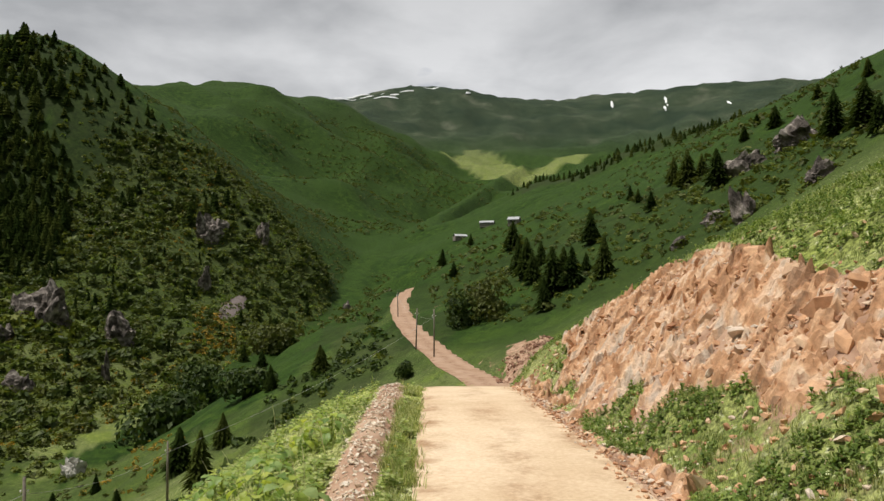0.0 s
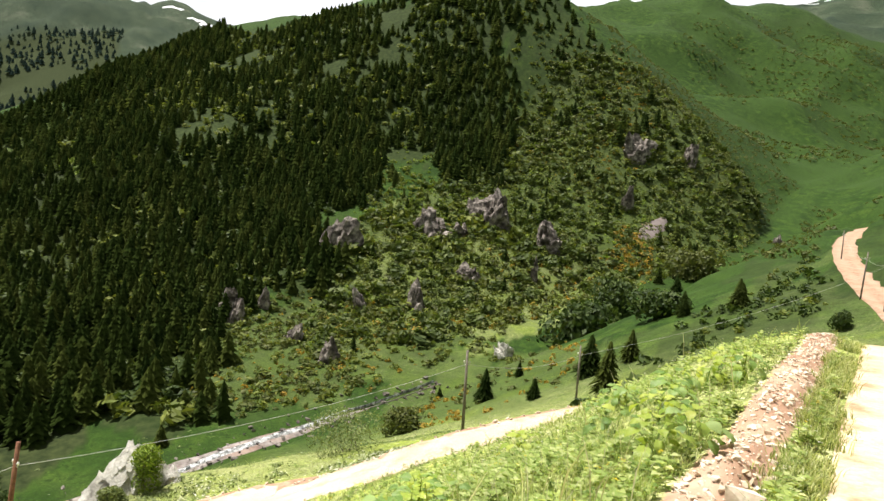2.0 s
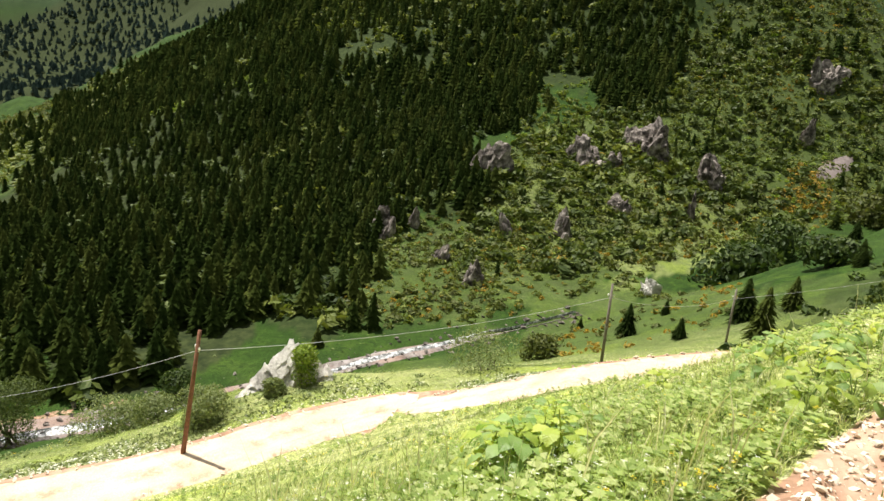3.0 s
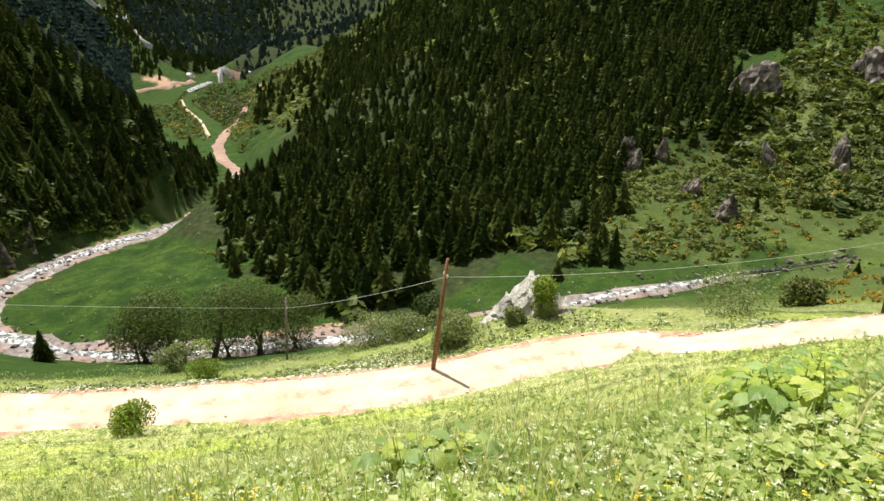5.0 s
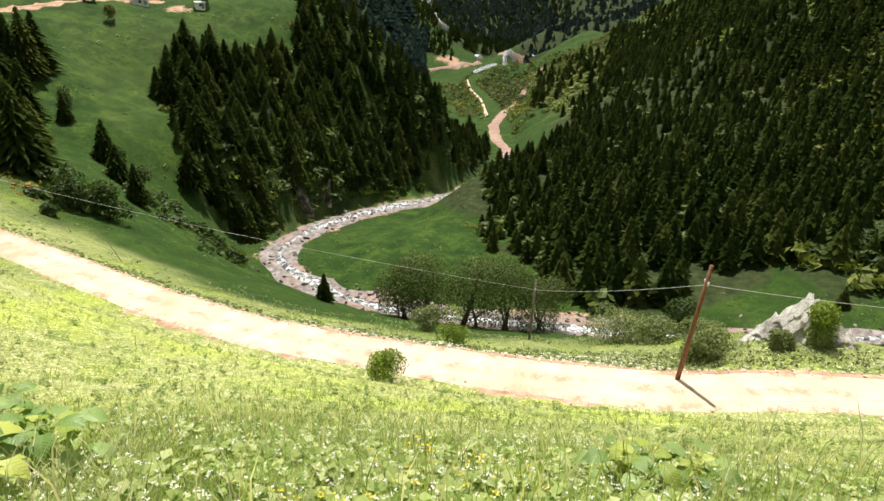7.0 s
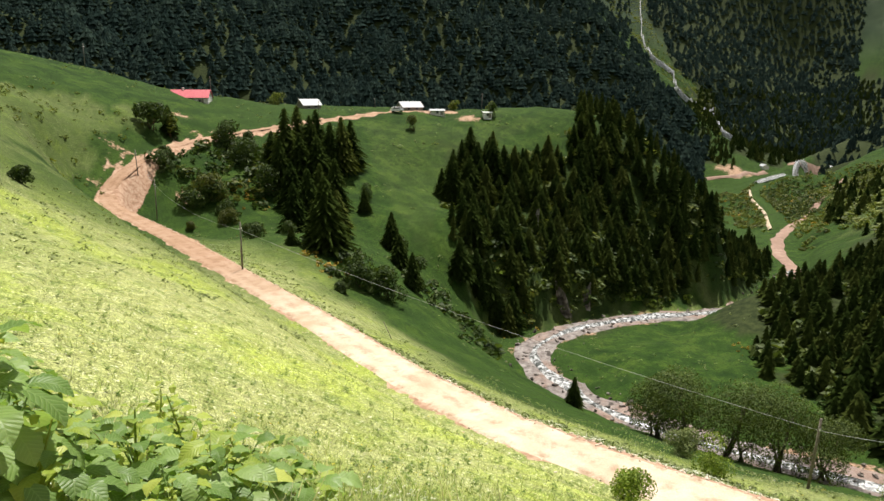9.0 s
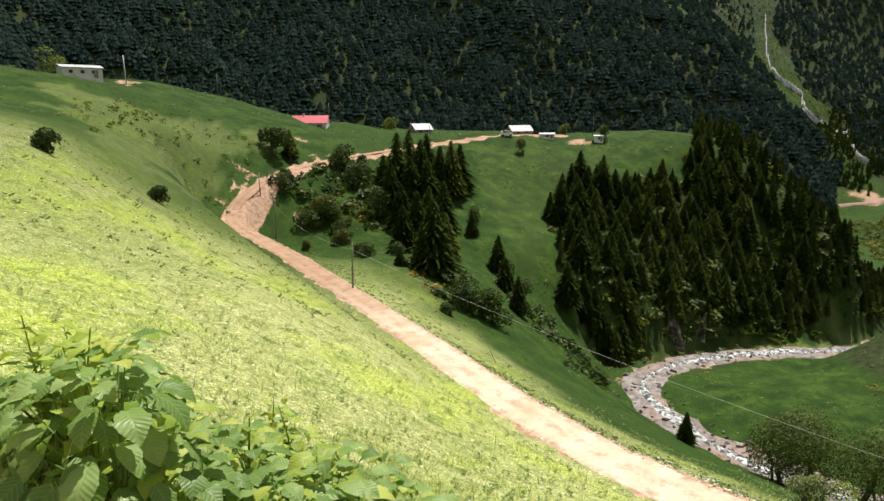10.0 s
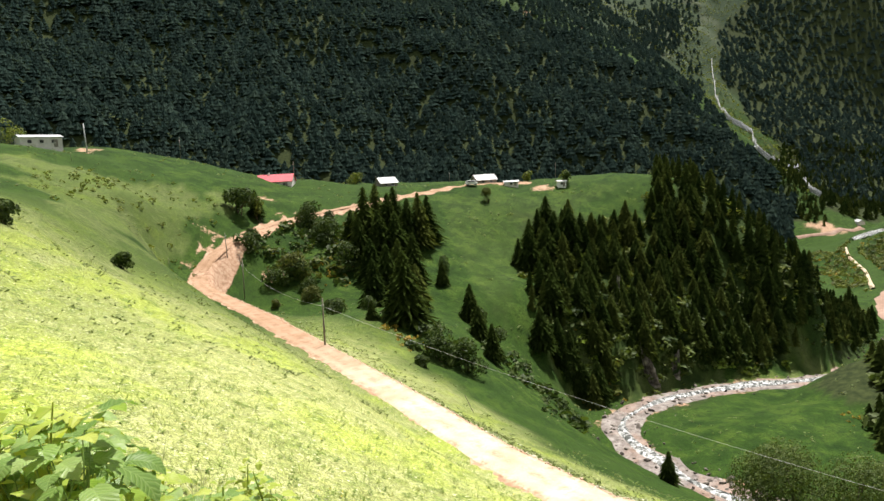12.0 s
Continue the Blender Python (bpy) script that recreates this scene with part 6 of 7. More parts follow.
def grass(name, n, seed, r0, r1, size, mat, label, blades=6, wide=0.02, lean=0.3, spread=0.16, az0=-4, az1=170, power=1.0, grow=0.05):
    x, y, r, g = meadow_places(n, seed, r0, r1, az0, az1, power, 0.45 if az0 < -20 else 0.28)
    shapes = [blade_tuft(seed * 3 + k, blades, spread, lean, wide) for k in range(7)]
    s = size * g.uniform(0.55, 1.3, len(x)) * (1 + 0.5 * bumps(x, y, 3, seed))
    many(name, shapes, x, y, height(x, y), s, 1 + grow * r, mat, seed + 1, label, "grass")


grass("meadow_grass", 64000, 41, 1.8, 75, 0.17, mat_grass, "lush bright green meadow grass on the steep slope", 3, 0.017, 0.5, 0.2)
grass("meadow_grass_near", 9000, 47, 2.0, 11, 0.24, mat_grass_deep, "tangled green grass and herbs close by", 5, 0.009, 0.6, 0.16)
grass("meadow_grass_pale", 4000, 48, 2.0, 14, 0.30, mat_grass_deep, "fine pale grass stems in the near meadow", 4, 0.006, 0.45, 0.16)
grass("meadow_grass_tall", 1300, 42, 2.2, 30, 0.42, mat_weed, "taller green grass stems in the meadow", 4, 0.008, 0.2, 0.1)
grass("tangled_grass", 520, 45, 2.3, 5.5, 0.30, mat_grass, "tangled tall pale grass between the broad-leaved plants", 8, 0.012, 0.7, 0.18, 118, 158)
grass("tangled_straw", 150, 46, 2.3, 5.5, 0.42, mat_straw, "dry bleached grass leaning between the plants", 5, 0.008, 0.8, 0.18, 118, 158)
grass("dry_stems", 480, 43, 2.2, 14, 0.75, mat_straw, "pale dry grass stems standing in the meadow", 2, 0.006, 0.25, 0.1)
grass("bank_grass", 9000, 44, 5, 45, 0.13, mat_grass, "green grass tufts above and on the cut bank", 7, az0=-46, az1=-3)


# ---- flowers ----
def umbel(seed, petals=7):
    g = rng_for(seed)
    v, f = [], []
    for _ in range(petals):
        cx, cy = g.normal(0, 0.5, 2)
        cz = 1 + g.normal(0, 0.12)
        n = len(v)
        r = g.uniform(0.22, 0.4)
        v += [(cx - r, cy, cz), (cx, cy - r, cz + 0.05), (cx + r, cy, cz), (cx, cy + r, cz + 0.05)]
        f += [(n, n + 1, n + 2), (n, n + 2, n + 3)]
    return np.array(v), np.array(f)


def flowers(name, n, seed, mat, size, label, patch, az0=-4, az1=170, r1=55, up=0.25):
    x, y, r, g = meadow_places(n, seed, 2.4, r1, az0, az1, 1.0, 0.5 if az0 < -20 else 0.28)
    ok = bumps(x, y, 4, seed) > patch
    x, y, r = x[ok], y[ok], r[ok]
    shapes = [umbel(seed * 5 + k) for k in range(5)]
    s = size * g.uniform(0.6, 1.4, len(x)) * (1 + 0.045 * r)
    many(name, shapes, x, y, height(x, y) + up * g.uniform(0.6, 1.3, len(x)) - s * 0.9, s, np.full(len(x), 1.0), mat, seed + 1, label, "flowers")


flowers("white_flowers", 9000, 51, mat_white_petals, 0.011, "small white flowers scattered through the meadow", -0.05)
flowers("yellow_flowers", 3600, 52, mat_yellow_petals, 0.018, "yellow flowers in loose patches in the meadow", 0.14)
flowers("bank_flowers", 5200, 53, mat_white_petals, 0.014, "small white and cream flowers above the bank", 0.0, -46, -3, 40)


def verge_flowers():
    """White umbels and tall herbs along the lower road's outer verge."""
    p = np.array(dense(LOWER, 0.03, 0.5))
    p = p[np.hypot(p[:, 0], p[:, 1]) < 110]
    t = np.gradient(p[:, :2], axis=0)
    t /= np.linalg.norm(t, axis=1)[:, None]
    g = rng_for(56)
    n = 5200
    m = g.integers(0, len(p), n)
    off = LOWER_HALF + 1.9 + 5.0 * g.random(n) ** 1.3
    x, y = p[m, 0] + t[m, 1] * off, p[m, 1] - t[m, 0] * off
    x, y = x + g.normal(0, 0.5, n), y + g.normal(0, 0.5, n)
    ok = bumps(x, y, 5, 57) > -0.12
    x, y = x[ok], y[ok]
    s = g.uniform(0.03, 0.075, len(x))
    many("verge_flowers", [umbel(580 + k) for k in range(5)], x, y, height(x, y) + 0.25 - s * 0.9, s, np.full(len(x), 1.0), mat_white_petals, 58, "white flowers on the lower road's grassy verge", "flowers")
    m = g.integers(0, len(p), n)
    off = LOWER_HALF + 2.2 + 6.0 * g.random(n)
    x, y = p[m, 0] + t[m, 1] * off, p[m, 1] - t[m, 0] * off
    x, y = x + g.normal(0, 0.5, n), y + g.normal(0, 0.5, n)
    many("verge_herbs", [leaf_tuft(590 + k, 9) for k in range(5)], x, y, height(x, y) - 0.05, g.uniform(0.15, 0.42, n), g.uniform(0.9, 1.5, n), mat_leaf_soft, 59, "pale green herbs on the lower road's verge", "herbs")


verge_flowers()


# ---- broad-leaved plants ----
def leaf_blade(seed, rows=8):
    """A heart-shaped leaf one metre long, quilted between its veins and drooping at the tip."""
    g = rng_for(seed)
    v = []
    for k in range(rows + 1):
        u = k / rows
        w = 0.46 * math.sin(math.pi * min(1, u * 0.93 + 0.07)) ** 0.75 * (1.15 - 0.45 * u)
        x = u - (0.10 if k == 0 else 0)
        z = 0.12 * math.sin(u * 3.1) - 0.20 * u * u
        for s in (-1, -0.5, 0, 0.5, 1):
            back = -0.12 * abs(s) if k <= 1 else 0
            tooth = 1 + (0.05 if k % 2 else -0.05) * (abs(s) == 1)
            quilt = (0.022 if k % 2 else -0.022) * abs(s)
            v.append((x + back + 0.05 * abs(s), s * w * tooth, z + 0.22 * abs(s) * w - 0.14 * s * s * w + quilt + g.normal(0, 0.012)))
    return np.array(v), grid_faces(rows + 1, 5)


LEAF_MESHES = []
for _k in range(10):
    _o = mesh_object("leaf", *leaf_blade(960 + _k), mat_big_leaf if _k < 5 else mat_lime_leaf)
    LEAF_MESHES.append(_o.data)
    bpy.data.objects.remove(_o)


def spike(seed, high):
    """An upright stalk with whorls of small leaves."""
    g = rng_for(seed)
    v, f = tube([(0, 0, -0.05), (g.normal(0, 0.02), g.normal(0, 0.02), high * 0.6), (g.normal(0, 0.04), g.normal(0, 0.04), high)], [0.012, 0.009, 0.004], 5)
    lv, lf, n = [v], [f], len(v)
    lq, lqf = leaf_blade(seed, 2)
    for k in range(14):
        u = 0.3 + 0.7 * k / 13
        s = high * (0.24 - 0.15 * u)
        m = Matrix.LocRotScale((0, 0, high * u), Euler((0, -0.5 + g.uniform(-0.3, 0.4), k * 2.4)), (s, s, s))
        q = lq @ np.array(m.to_3x3()).T + np.array(m.translation)
        lv.append(q)
        lf.append(lqf + n)
        n += len(q)
    return np.vstack(lv), np.vstack(lf)


def leafy_plant(x, y, seed, leaves=12, size=0.16, high=1.0, lime=False, wide=0.2):
    g = rng_for(seed)
    root = new("broad_leaf_plant")
    root.location = (x, y, ground_z(x, y))
    root.rotation_euler = (0, 0, g.uniform(0, 6.28))
    sv, sf, n = [], [], 0
    for k in range(leaves):
        a = k * 2.4 + g.uniform(-0.4, 0.4)
        e = -0.35 + 1.75 * (k + 0.5) / leaves
        out = wide * math.cos(e) * g.uniform(0.7, 1.15) + 0.02
        up = high * (0.5 + 0.42 * math.sin(e)) * g.uniform(0.9, 1.08)
        s = size * g.uniform(0.65, 1.25) * (1.1 - 0.3 * k / leaves)
        ob = new("leaf", LEAF_MESHES[int(g.integers(0, 5)) + (5 if lime or k > leaves * 0.88 else 0)])
        ob.parent = root
        fall = 0.75 * (1 - math.sin(max(e, 0))) + g.uniform(-0.25, 0.25)
        ob.matrix_basis = Matrix.LocRotScale((math.cos(a) * out, math.sin(a) * out, up), Euler((g.uniform(-0.3, 0.3), fall, a)), (s, s, s))
        if k % 3:
            continue
        pv, pf = tube([(0, 0, -0.05), (math.cos(a) * out * 0.25, math.sin(a) * out * 0.25, up * 0.6), (math.cos(a) * out, math.sin(a) * out, up)], [0.006, 0.005, 0.003], 4)
        sv.append(pv)
        sf.append(pf + n)
        n += len(pv)
    part("stem", np.vstack(sv), np.vstack(sf), mat_big_leaf, root, "", True)
    if g.random() < 0.55:
        qv, qf = spike(seed + 5, g.uniform(0.95, 1.3) * high)
        part("flower_stalk", qv, qf, mat_lime_leaf, root, "upright yellow-green leafy stalk")
    return tagged(root, "large heart-leaved green plant growing in the meadow", "plant", "broad-leaved plants")


for _k, (_x, _y, _h) in enumerate(plants):
    leafy_plant(_x, _y, 1000 + _k, 16 + _k % 3, 0.15, 0.5, _k % 3 == 0, 0.24)


for _k, (_x, _y, _h) in enumerate(leafy_clump):
    leafy_plant(_x, _y, 1320 + _k, 26, 0.145, 0.52, _k % 4 == 0, 0.26)


# dense stands beside the camera's way
for _k, (_x, _y, _h) in enumerate(leafy_strip):
    leafy_plant(_x, _y, 1200 + _k, 24, 0.15, 0.46 + 0.12 * (_k % 3), _k % 5 == 0, 0.25)
for _k, (_x, _y, _h) in enumerate(leafy_stand):
    leafy_plant(_x, _y, 1260 + _k, 40, 0.17, 0.95 + 0.12 * (_k % 3), False, 0.30)


def weed_shape(seed, n=11, least=-0.15, most=0.3):
    """A small leafy herb, one metre high: narrow leaves round a short stem."""
    g = rng_for(seed)
    v, f = [], []
    for k in range(n):
        a = k * 2.4
        z = g.uniform(0.15, 0.95)
        l, w = g.uniform(0.35, 0.6) * (1.15 - 0.5 * z), g.uniform(0.1, 0.17)
        c, s = math.cos(a), math.sin(a)
        rise = g.uniform(least, most)
        m = len(v)
        v += [(0.03 * c, 0.03 * s, z), (c * l * 0.5 - s * w, s * l * 0.5 + c * w, z + rise * 0.6), (c * l, s * l, z + rise * 0.4), (c * l * 0.5 + s * w, s * l * 0.5 - c * w, z + rise * 0.6)]
        f.append((m, m + 1, m + 2, m + 3))
    return np.array(v), np.array(f)


def weeds():
    shapes = [weed_shape(640 + k) for k in range(8)]
    x, y, r, g = meadow_places(2600, 62, 2.2, 9, -3, 170)
    many("near_weeds", [weed_shape(680 + k, 16) for k in range(8)], x, y, height(x, y), 0.17 * g.uniform(0.5, 1.5, len(x)), np.full(len(x), 1.1), mat_weed, 64, "leafy yellow-green herbs in the near meadow", "weeds")
    x, y, r, g = meadow_places(7000, 61, 2.4, 42, -3, 170)
    many("meadow_weeds", shapes, x, y, height(x, y), 0.085 * g.uniform(0.4, 1.8, len(x)) * (1 + 0.026 * r), np.full(len(x), 1.2), mat_bank_weed, 63, "small leafy herbs among the meadow grass", "weeds")
    x, y, r, g = meadow_places(5200, 67, 3.5, 21, 1, 46)
    ok = bumps(x, y, 1.2, 70) > -0.02
    x, y, r = x[ok], y[ok], r[ok]
    many("berm_weeds", shapes, x, y, height(x, y), 0.12 * g.uniform(0.4, 2.0, len(x)) * (1 + 0.01 * r), np.full(len(x), 1.2), mat_weed, 68, "dense yellow-green herbs beside the stone berm", "weeds")
    x, y, r, g = meadow_places(19000, 65, 5, 40, -46, -3, 1.0, 0.42)
    ok = bumps(x, y, 1.1, 69) > -0.13
    x, y, r = x[ok], y[ok], r[ok]
    many("bank_weeds", [weed_shape(660 + k, 10, -0.7, 1.1) for k in range(8)], x, y, height(x, y), 0.058 * g.uniform(0.5, 1.9, len(x)) * (1 + 0.02 * r), np.full(len(x), 1.5), mat_bank_weed, 66, "leafy yellow-green weeds growing on the bank", "weeds")


weeds()



def verge():
    """Grass along the inside of the berm."""
    g = rng_for(71)
    y = g.uniform(2, 19.5, 2400)
    cx = np.interp(y, [p[1] for p in UPPER[:60]], [p[0] for p in UPPER[:60]])
    x = cx - 1.6 + g.normal(0, 0.11, 2400)
    ok = bumps(x, y, 1.6, 72) > -0.2
    x, y = x[ok], y[ok]
    shapes = [blade_tuft(730 + k, 8, 0.2, 0.5, 0.03) for k in range(5)]
    many("verge_grass", shapes, x, y, height(x, y), g.uniform(0.08, 0.2, len(x)), np.full(len(x), 1.2), mat_grass, 73, "short grass along the inner side of the stone berm", "grass")


verge()
# ---- rocks and crags ----
def crag(high, width, seed, mat, root_name="rock"):
    """A weathered outcrop: steep split slabs half sunk in the slope, cut by planes and fissured upright."""
    bm = bmesh.new()
    bmesh.ops.create_icosphere(bm, subdivisions=4, radius=0.5)
    g = rng_for(seed * 13 + 5)
    normals = g.normal(size=(22, 3))
    normals[:, 2] *= 0.55
    normals /= np.linalg.norm(normals, axis=1)[:, None]
    away = g.uniform(0.30, 0.50, 22)
    off = Vector((seed * 3.7, seed * 1.3, seed * 0.7))
    for v in bm.verts:
        p = np.array(v.co) / 0.5
        along_n = normals @ p
        reach = float(np.min(np.where(along_n > 0.05, away / np.maximum(along_n, 0.05), 9.0)))
        q = Vector(p) * min(reach, 0.62)
        split = noise.cell(Vector((q.x * 7, q.y * 7, q.z * 1.6)) + off) * 0.13 + noise.cell(Vector((q.x * 15, q.y * 15, q.z * 5)) + off) * 0.06
        rough = noise.noise(q * 5 + off) * 0.16 + abs(noise.noise(q * 13 + off)) * 0.07
        v.co = q * (0.92 + split + rough)
        v.co.z += 0.22 * noise.cell(Vector((q.x * 4, q.y * 4, 0.3)) + off) * max(0.0, q.z)
    me = bpy.data.meshes.new(root_name)
    bm.to_mesh(me)
    bm.free()
    me.materials.append(mat)
    ob = new(root_name, me)
    ob.scale = (width * 1.35, width * 1.05, high * 1.75)
    return ob


for k, (x, y, h, w) in enumerate(rocks):
    pale = k in (15, 25)
    ob = crag(h, w, 40 + k, mat_rock_pale if pale else mat_rock)
    ob.location = (x, y, ground_z(x, y) - h * 0.14)
    ob.rotation_euler = (0.15 * math.sin(k), 0.2 * math.cos(k * 2), k * 1.9)
    tagged(ob, "white boulder standing in the meadow" if pale else "grey-brown rock outcrop on the grassy hillside", "rock", "rock outcrops")

# scrub grown over the outcrops' feet
_g = rng_for(77)
_rx = np.concatenate([x + _g.normal(0, w * 0.55, 16) for x, y, h, w in rocks])
_ry = np.concatenate([y + _g.normal(0, w * 0.5, 16) for x, y, h, w in rocks])
_rs = np.concatenate([_g.uniform(0.15, 0.4, 16) * min(w, h) for x, y, h, w in rocks])
many("outcrop_scrub", [leaf_tuft(780 + k, 24) for k in range(5)], _rx, _ry, height(_rx, _ry) - 0.1, _rs, _g.uniform(1.0, 1.7, len(_rx)), mat_leaf, 78, "green scrub growing round the rock outcrops", "undergrowth")

# the pale crag on the knoll below the lower road
def slab_crag(x, y, along_dir, profile, thick, mat):
    """A slanting rib of rock: a ridge line raised over a long base, broken into facets."""
    us = np.linspace(profile[0][0], profile[-1][0], 56)
    vs = np.linspace(-1, 1, 30)
    uu, vv = np.meshgrid(us, vs, indexing="ij")
    top = np.interp(uu, [p[0] for p in profile], [p[1] for p in profile])
    taper = np.clip(1 - np.abs(vv) ** 1.5, 0, 1)
    zz = top * taper
    f1, _ = facets(uu + vv * 0.6, zz * 0.8 + vv, 0.95, 611)
    f2, _ = facets(uu * 0.8 - zz * 0.5, vv * 2 + zz, 0.38, 617)
    zz = zz + (0.45 * f1 + 0.25 * f2) * np.clip(top, 0.2, 1.6) * (0.35 + 0.65 * taper)
    off = vv * thick * (0.55 + 0.25 * top) + 0.5 * f1 + 0.25 * f2
    c, q = math.cos(along_dir), math.sin(along_dir)
    px, py = uu * c - off * q, uu * q + off * c
    base = height(x + px, y + py) - ground_z(x, y)
    verts = np.stack([px, py, base + zz - 0.25], -1).reshape(-1, 3)
    ob = mesh_object("rock", verts, grid_faces(len(us), len(vs)), mat, None, False)
    ob.location = (x, y, ground_z(x, y))
    return tagged(ob, "pale weathered crag rising slantwise from the grassy knoll", "rock", "pale crag")


slab_crag(-37.7, 22.5, radians(58), [(-3.6, 0.0), (-2.6, 0.7), (-1.4, 1.9), (-0.4, 2.8), (0.1, 3.3), (0.7, 3.2), (1.2, 2.6), (1.8, 2.3), (2.3, 1.5), (2.9, 1.1), (3.5, 0.0)], 1.3, mat_rock_pale)
bush("shrub", -36.15, 22.6, 2.9, 2.5, mat_leaf_bright, 871, "bright leafy bush growing against the pale crag", "shrub", "bushes by the crag", 4, 3200, 0.085, 0.0)


# ---- poles and cables ----
def pole(x, y, high, mat, label, lean=(0, 0), radius=0.12, insulators=2):
    root = new("utility_pole")
    root.location = (x, y, ground_z(x, y))
    root.rotation_euler = (radians(lean[0]), radians(lean[1]), 0)
    v, f = tube([(0, 0, -0.8), (0, 0, high * 0.5), (0, 0, high)], [radius, radius * 0.85, radius * 0.7], 9)
    part("shaft", v, f, mat, root, "", True)
    for k in range(insulators):
        s = 1 if k % 2 else -1
        hv, hf = tube([(0.05 * s, 0, high * 0.84), (0.22 * s, 0, high * 0.84), (0.22 * s, 0, high * 0.84 + 0.12)], [0.02, 0.02, 0.018], 5)
        hook = part("bracket", hv, hf, mat_pale_metal, root, "bent steel bracket", True)
        iv, jf = tube([(0.22 * s, 0, high * 0.84 + 0.1), (0.22 * s, 0, high * 0.84 + 0.17), (0.22 * s, 0, high * 0.84 + 0.24)], [0.05, 0.06, 0.03], 7)
        part("insulator", iv, jf, mat_glass_white, hook, "white porcelain insulator", True)
    tagged(root, label, "utility pole", "utility poles")
    bpy.context.view_layer.update()
    return root.matrix_world @ Vector((0, 0, high * 0.84))


TOPS = []
for k, (x, y, h) in enumerate(poles):
    if k == 0:
        TOPS.append(pole(x, y, h, mat_pole_red, "leaning rusty-brown wooden pole at the road edge", (-6.5, 0), 0.13))
    elif k in (7,):
        TOPS.append(pole(x, y, h, mat_pale_metal, "grey concrete pole beside the village house", (0, 2), 0.2))
    else:
        TOPS.append(pole(x, y, h, mat_pole, "slim weathered wooden pole on the slope", ((k * 37 % 7 - 3) * 0.7, (k * 17 % 5 - 2) * 0.8)))


def cable(a, b, sag, radius=0.012, label="thin overhead cable sagging between wooden poles"):
    n = 24
    pts = [a.lerp(b, k / n) - Vector((0, 0, sag * 4 * (k / n) * (1 - k / n))) for k in range(n + 1)]
    v, f = tube([tuple(p) for p in pts], [radius] * (n + 1), 5)
    ob = mesh_object("cable", v, f, mat_wire)
    tagged(ob, label, "cable", "overhead cables")


P2, B6, P3 = TOPS[-3], TOPS[-2], TOPS[-1]
cable(TOPS[4], P2, 0.9, 0.014)
cable(P2, TOPS[0], 0.25, 0.014)
cable(TOPS[0], B6, 0.6, 0.014)
cable(B6, P3, 0.7)
cable(P3, TOPS[1], 1.0)
cable(TOPS[1], TOPS[2], 0.4)
cable(TOPS[2], TOPS[3], 0.9)
cable(TOPS[4], TOPS[5], 1.4)
cable(TOPS[5], TOPS[6], 0.2)


def post(x, y, high, lean, label, radius=0.05):
    v, f = tube([(0, 0, -0.3), (0.02, 0.01, high * 0.5), (0, 0, high)], [radius, radius * 0.95, radius * 0.8], 7)
    ob = mesh_object("fence_post", v, f, mat_pole)
    ob.location = (x, y, ground_z(x, y))
    ob.rotation_euler = (radians(lean[0]), radians(lean[1]), 0)
    tagged(ob, label, "post", "old posts")


for x, y, high, lean in [(-99.16, -154.63, 2.2, (3, 2)), (-71.77, -36.84, 2.6, (18, 14)), (-68.0, -56.46, 2.8, (0, 1)), (-97.16, -121.68, 1.5, (0, 0))]:
    post(x, y, high, lean, "dark weathered post standing on the slope", 0.045)


# ---- houses ----
def box(name, size, at, mat, parent, label="", rot=0.0):
    bm = bmesh.new()
    bmesh.ops.create_cube(bm, size=1)
    bmesh.ops.scale(bm, vec=size, verts=bm.verts)
    bmesh.ops.bevel(bm, geom=bm.edges[:], offset=min(size) * 0.06, segments=1, affect="EDGES")
    me = bpy.data.meshes.new(name)
    bm.to_mesh(me)
    bm.free()
    me.materials.append(mat)
    ob = new(name, me)
    ob.parent = parent
    ob.matrix_basis = Matrix.LocRotScale(at, Euler((0, 0, rot)), None)
    if label:
        ob["label"] = label
    return ob


def gable_roof(length, depth, rise, mat, parent, z, over=0.35, thick=0.12):
    """Two pitched sheets with thickness and eaves."""
    l, d = length / 2 + over, depth / 2 + over
    v, f = [], []
    for s in (-1, 1):
        n = len(v)
        for up in (0, thick):
            v += [(-l, 0, rise + up), (l, 0, rise + up), (l, s * d, -over * rise / (depth / 2) + up), (-l, s * d, -over * rise / (depth / 2) + up)]
        q = [(0, 1, 2, 3), (4, 5, 6, 7), (0, 1, 5, 4), (1, 2, 6, 5), (2, 3, 7, 6), (3, 0, 4, 7)]
        f += [tuple(n + i for i in a) for a in q]
    ob = part("roof", np.array(v), np.array(f), mat, parent, "")
    ob.location = (0, 0, z)
    me = ob.data
    bm = bmesh.new()
    bm.from_mesh(me)
    bmesh.ops.recalc_face_normals(bm, faces=bm.faces)
    bm.to_mesh(me)
    bm.free()
    # ribs of the sheeting
    for k in range(int(length / 1.2) + 1):
        x = -length / 2 + 1.2 * k
        for s in (-1, 1):
            rv, rf = tube([(x, 0.02 * s, rise + thick), (x, s * d * 0.98, -over * rise / (depth / 2) + thick)], [0.03, 0.03], 4)
            part("roof_rib", rv, rf, mat, ob, "")
    return ob


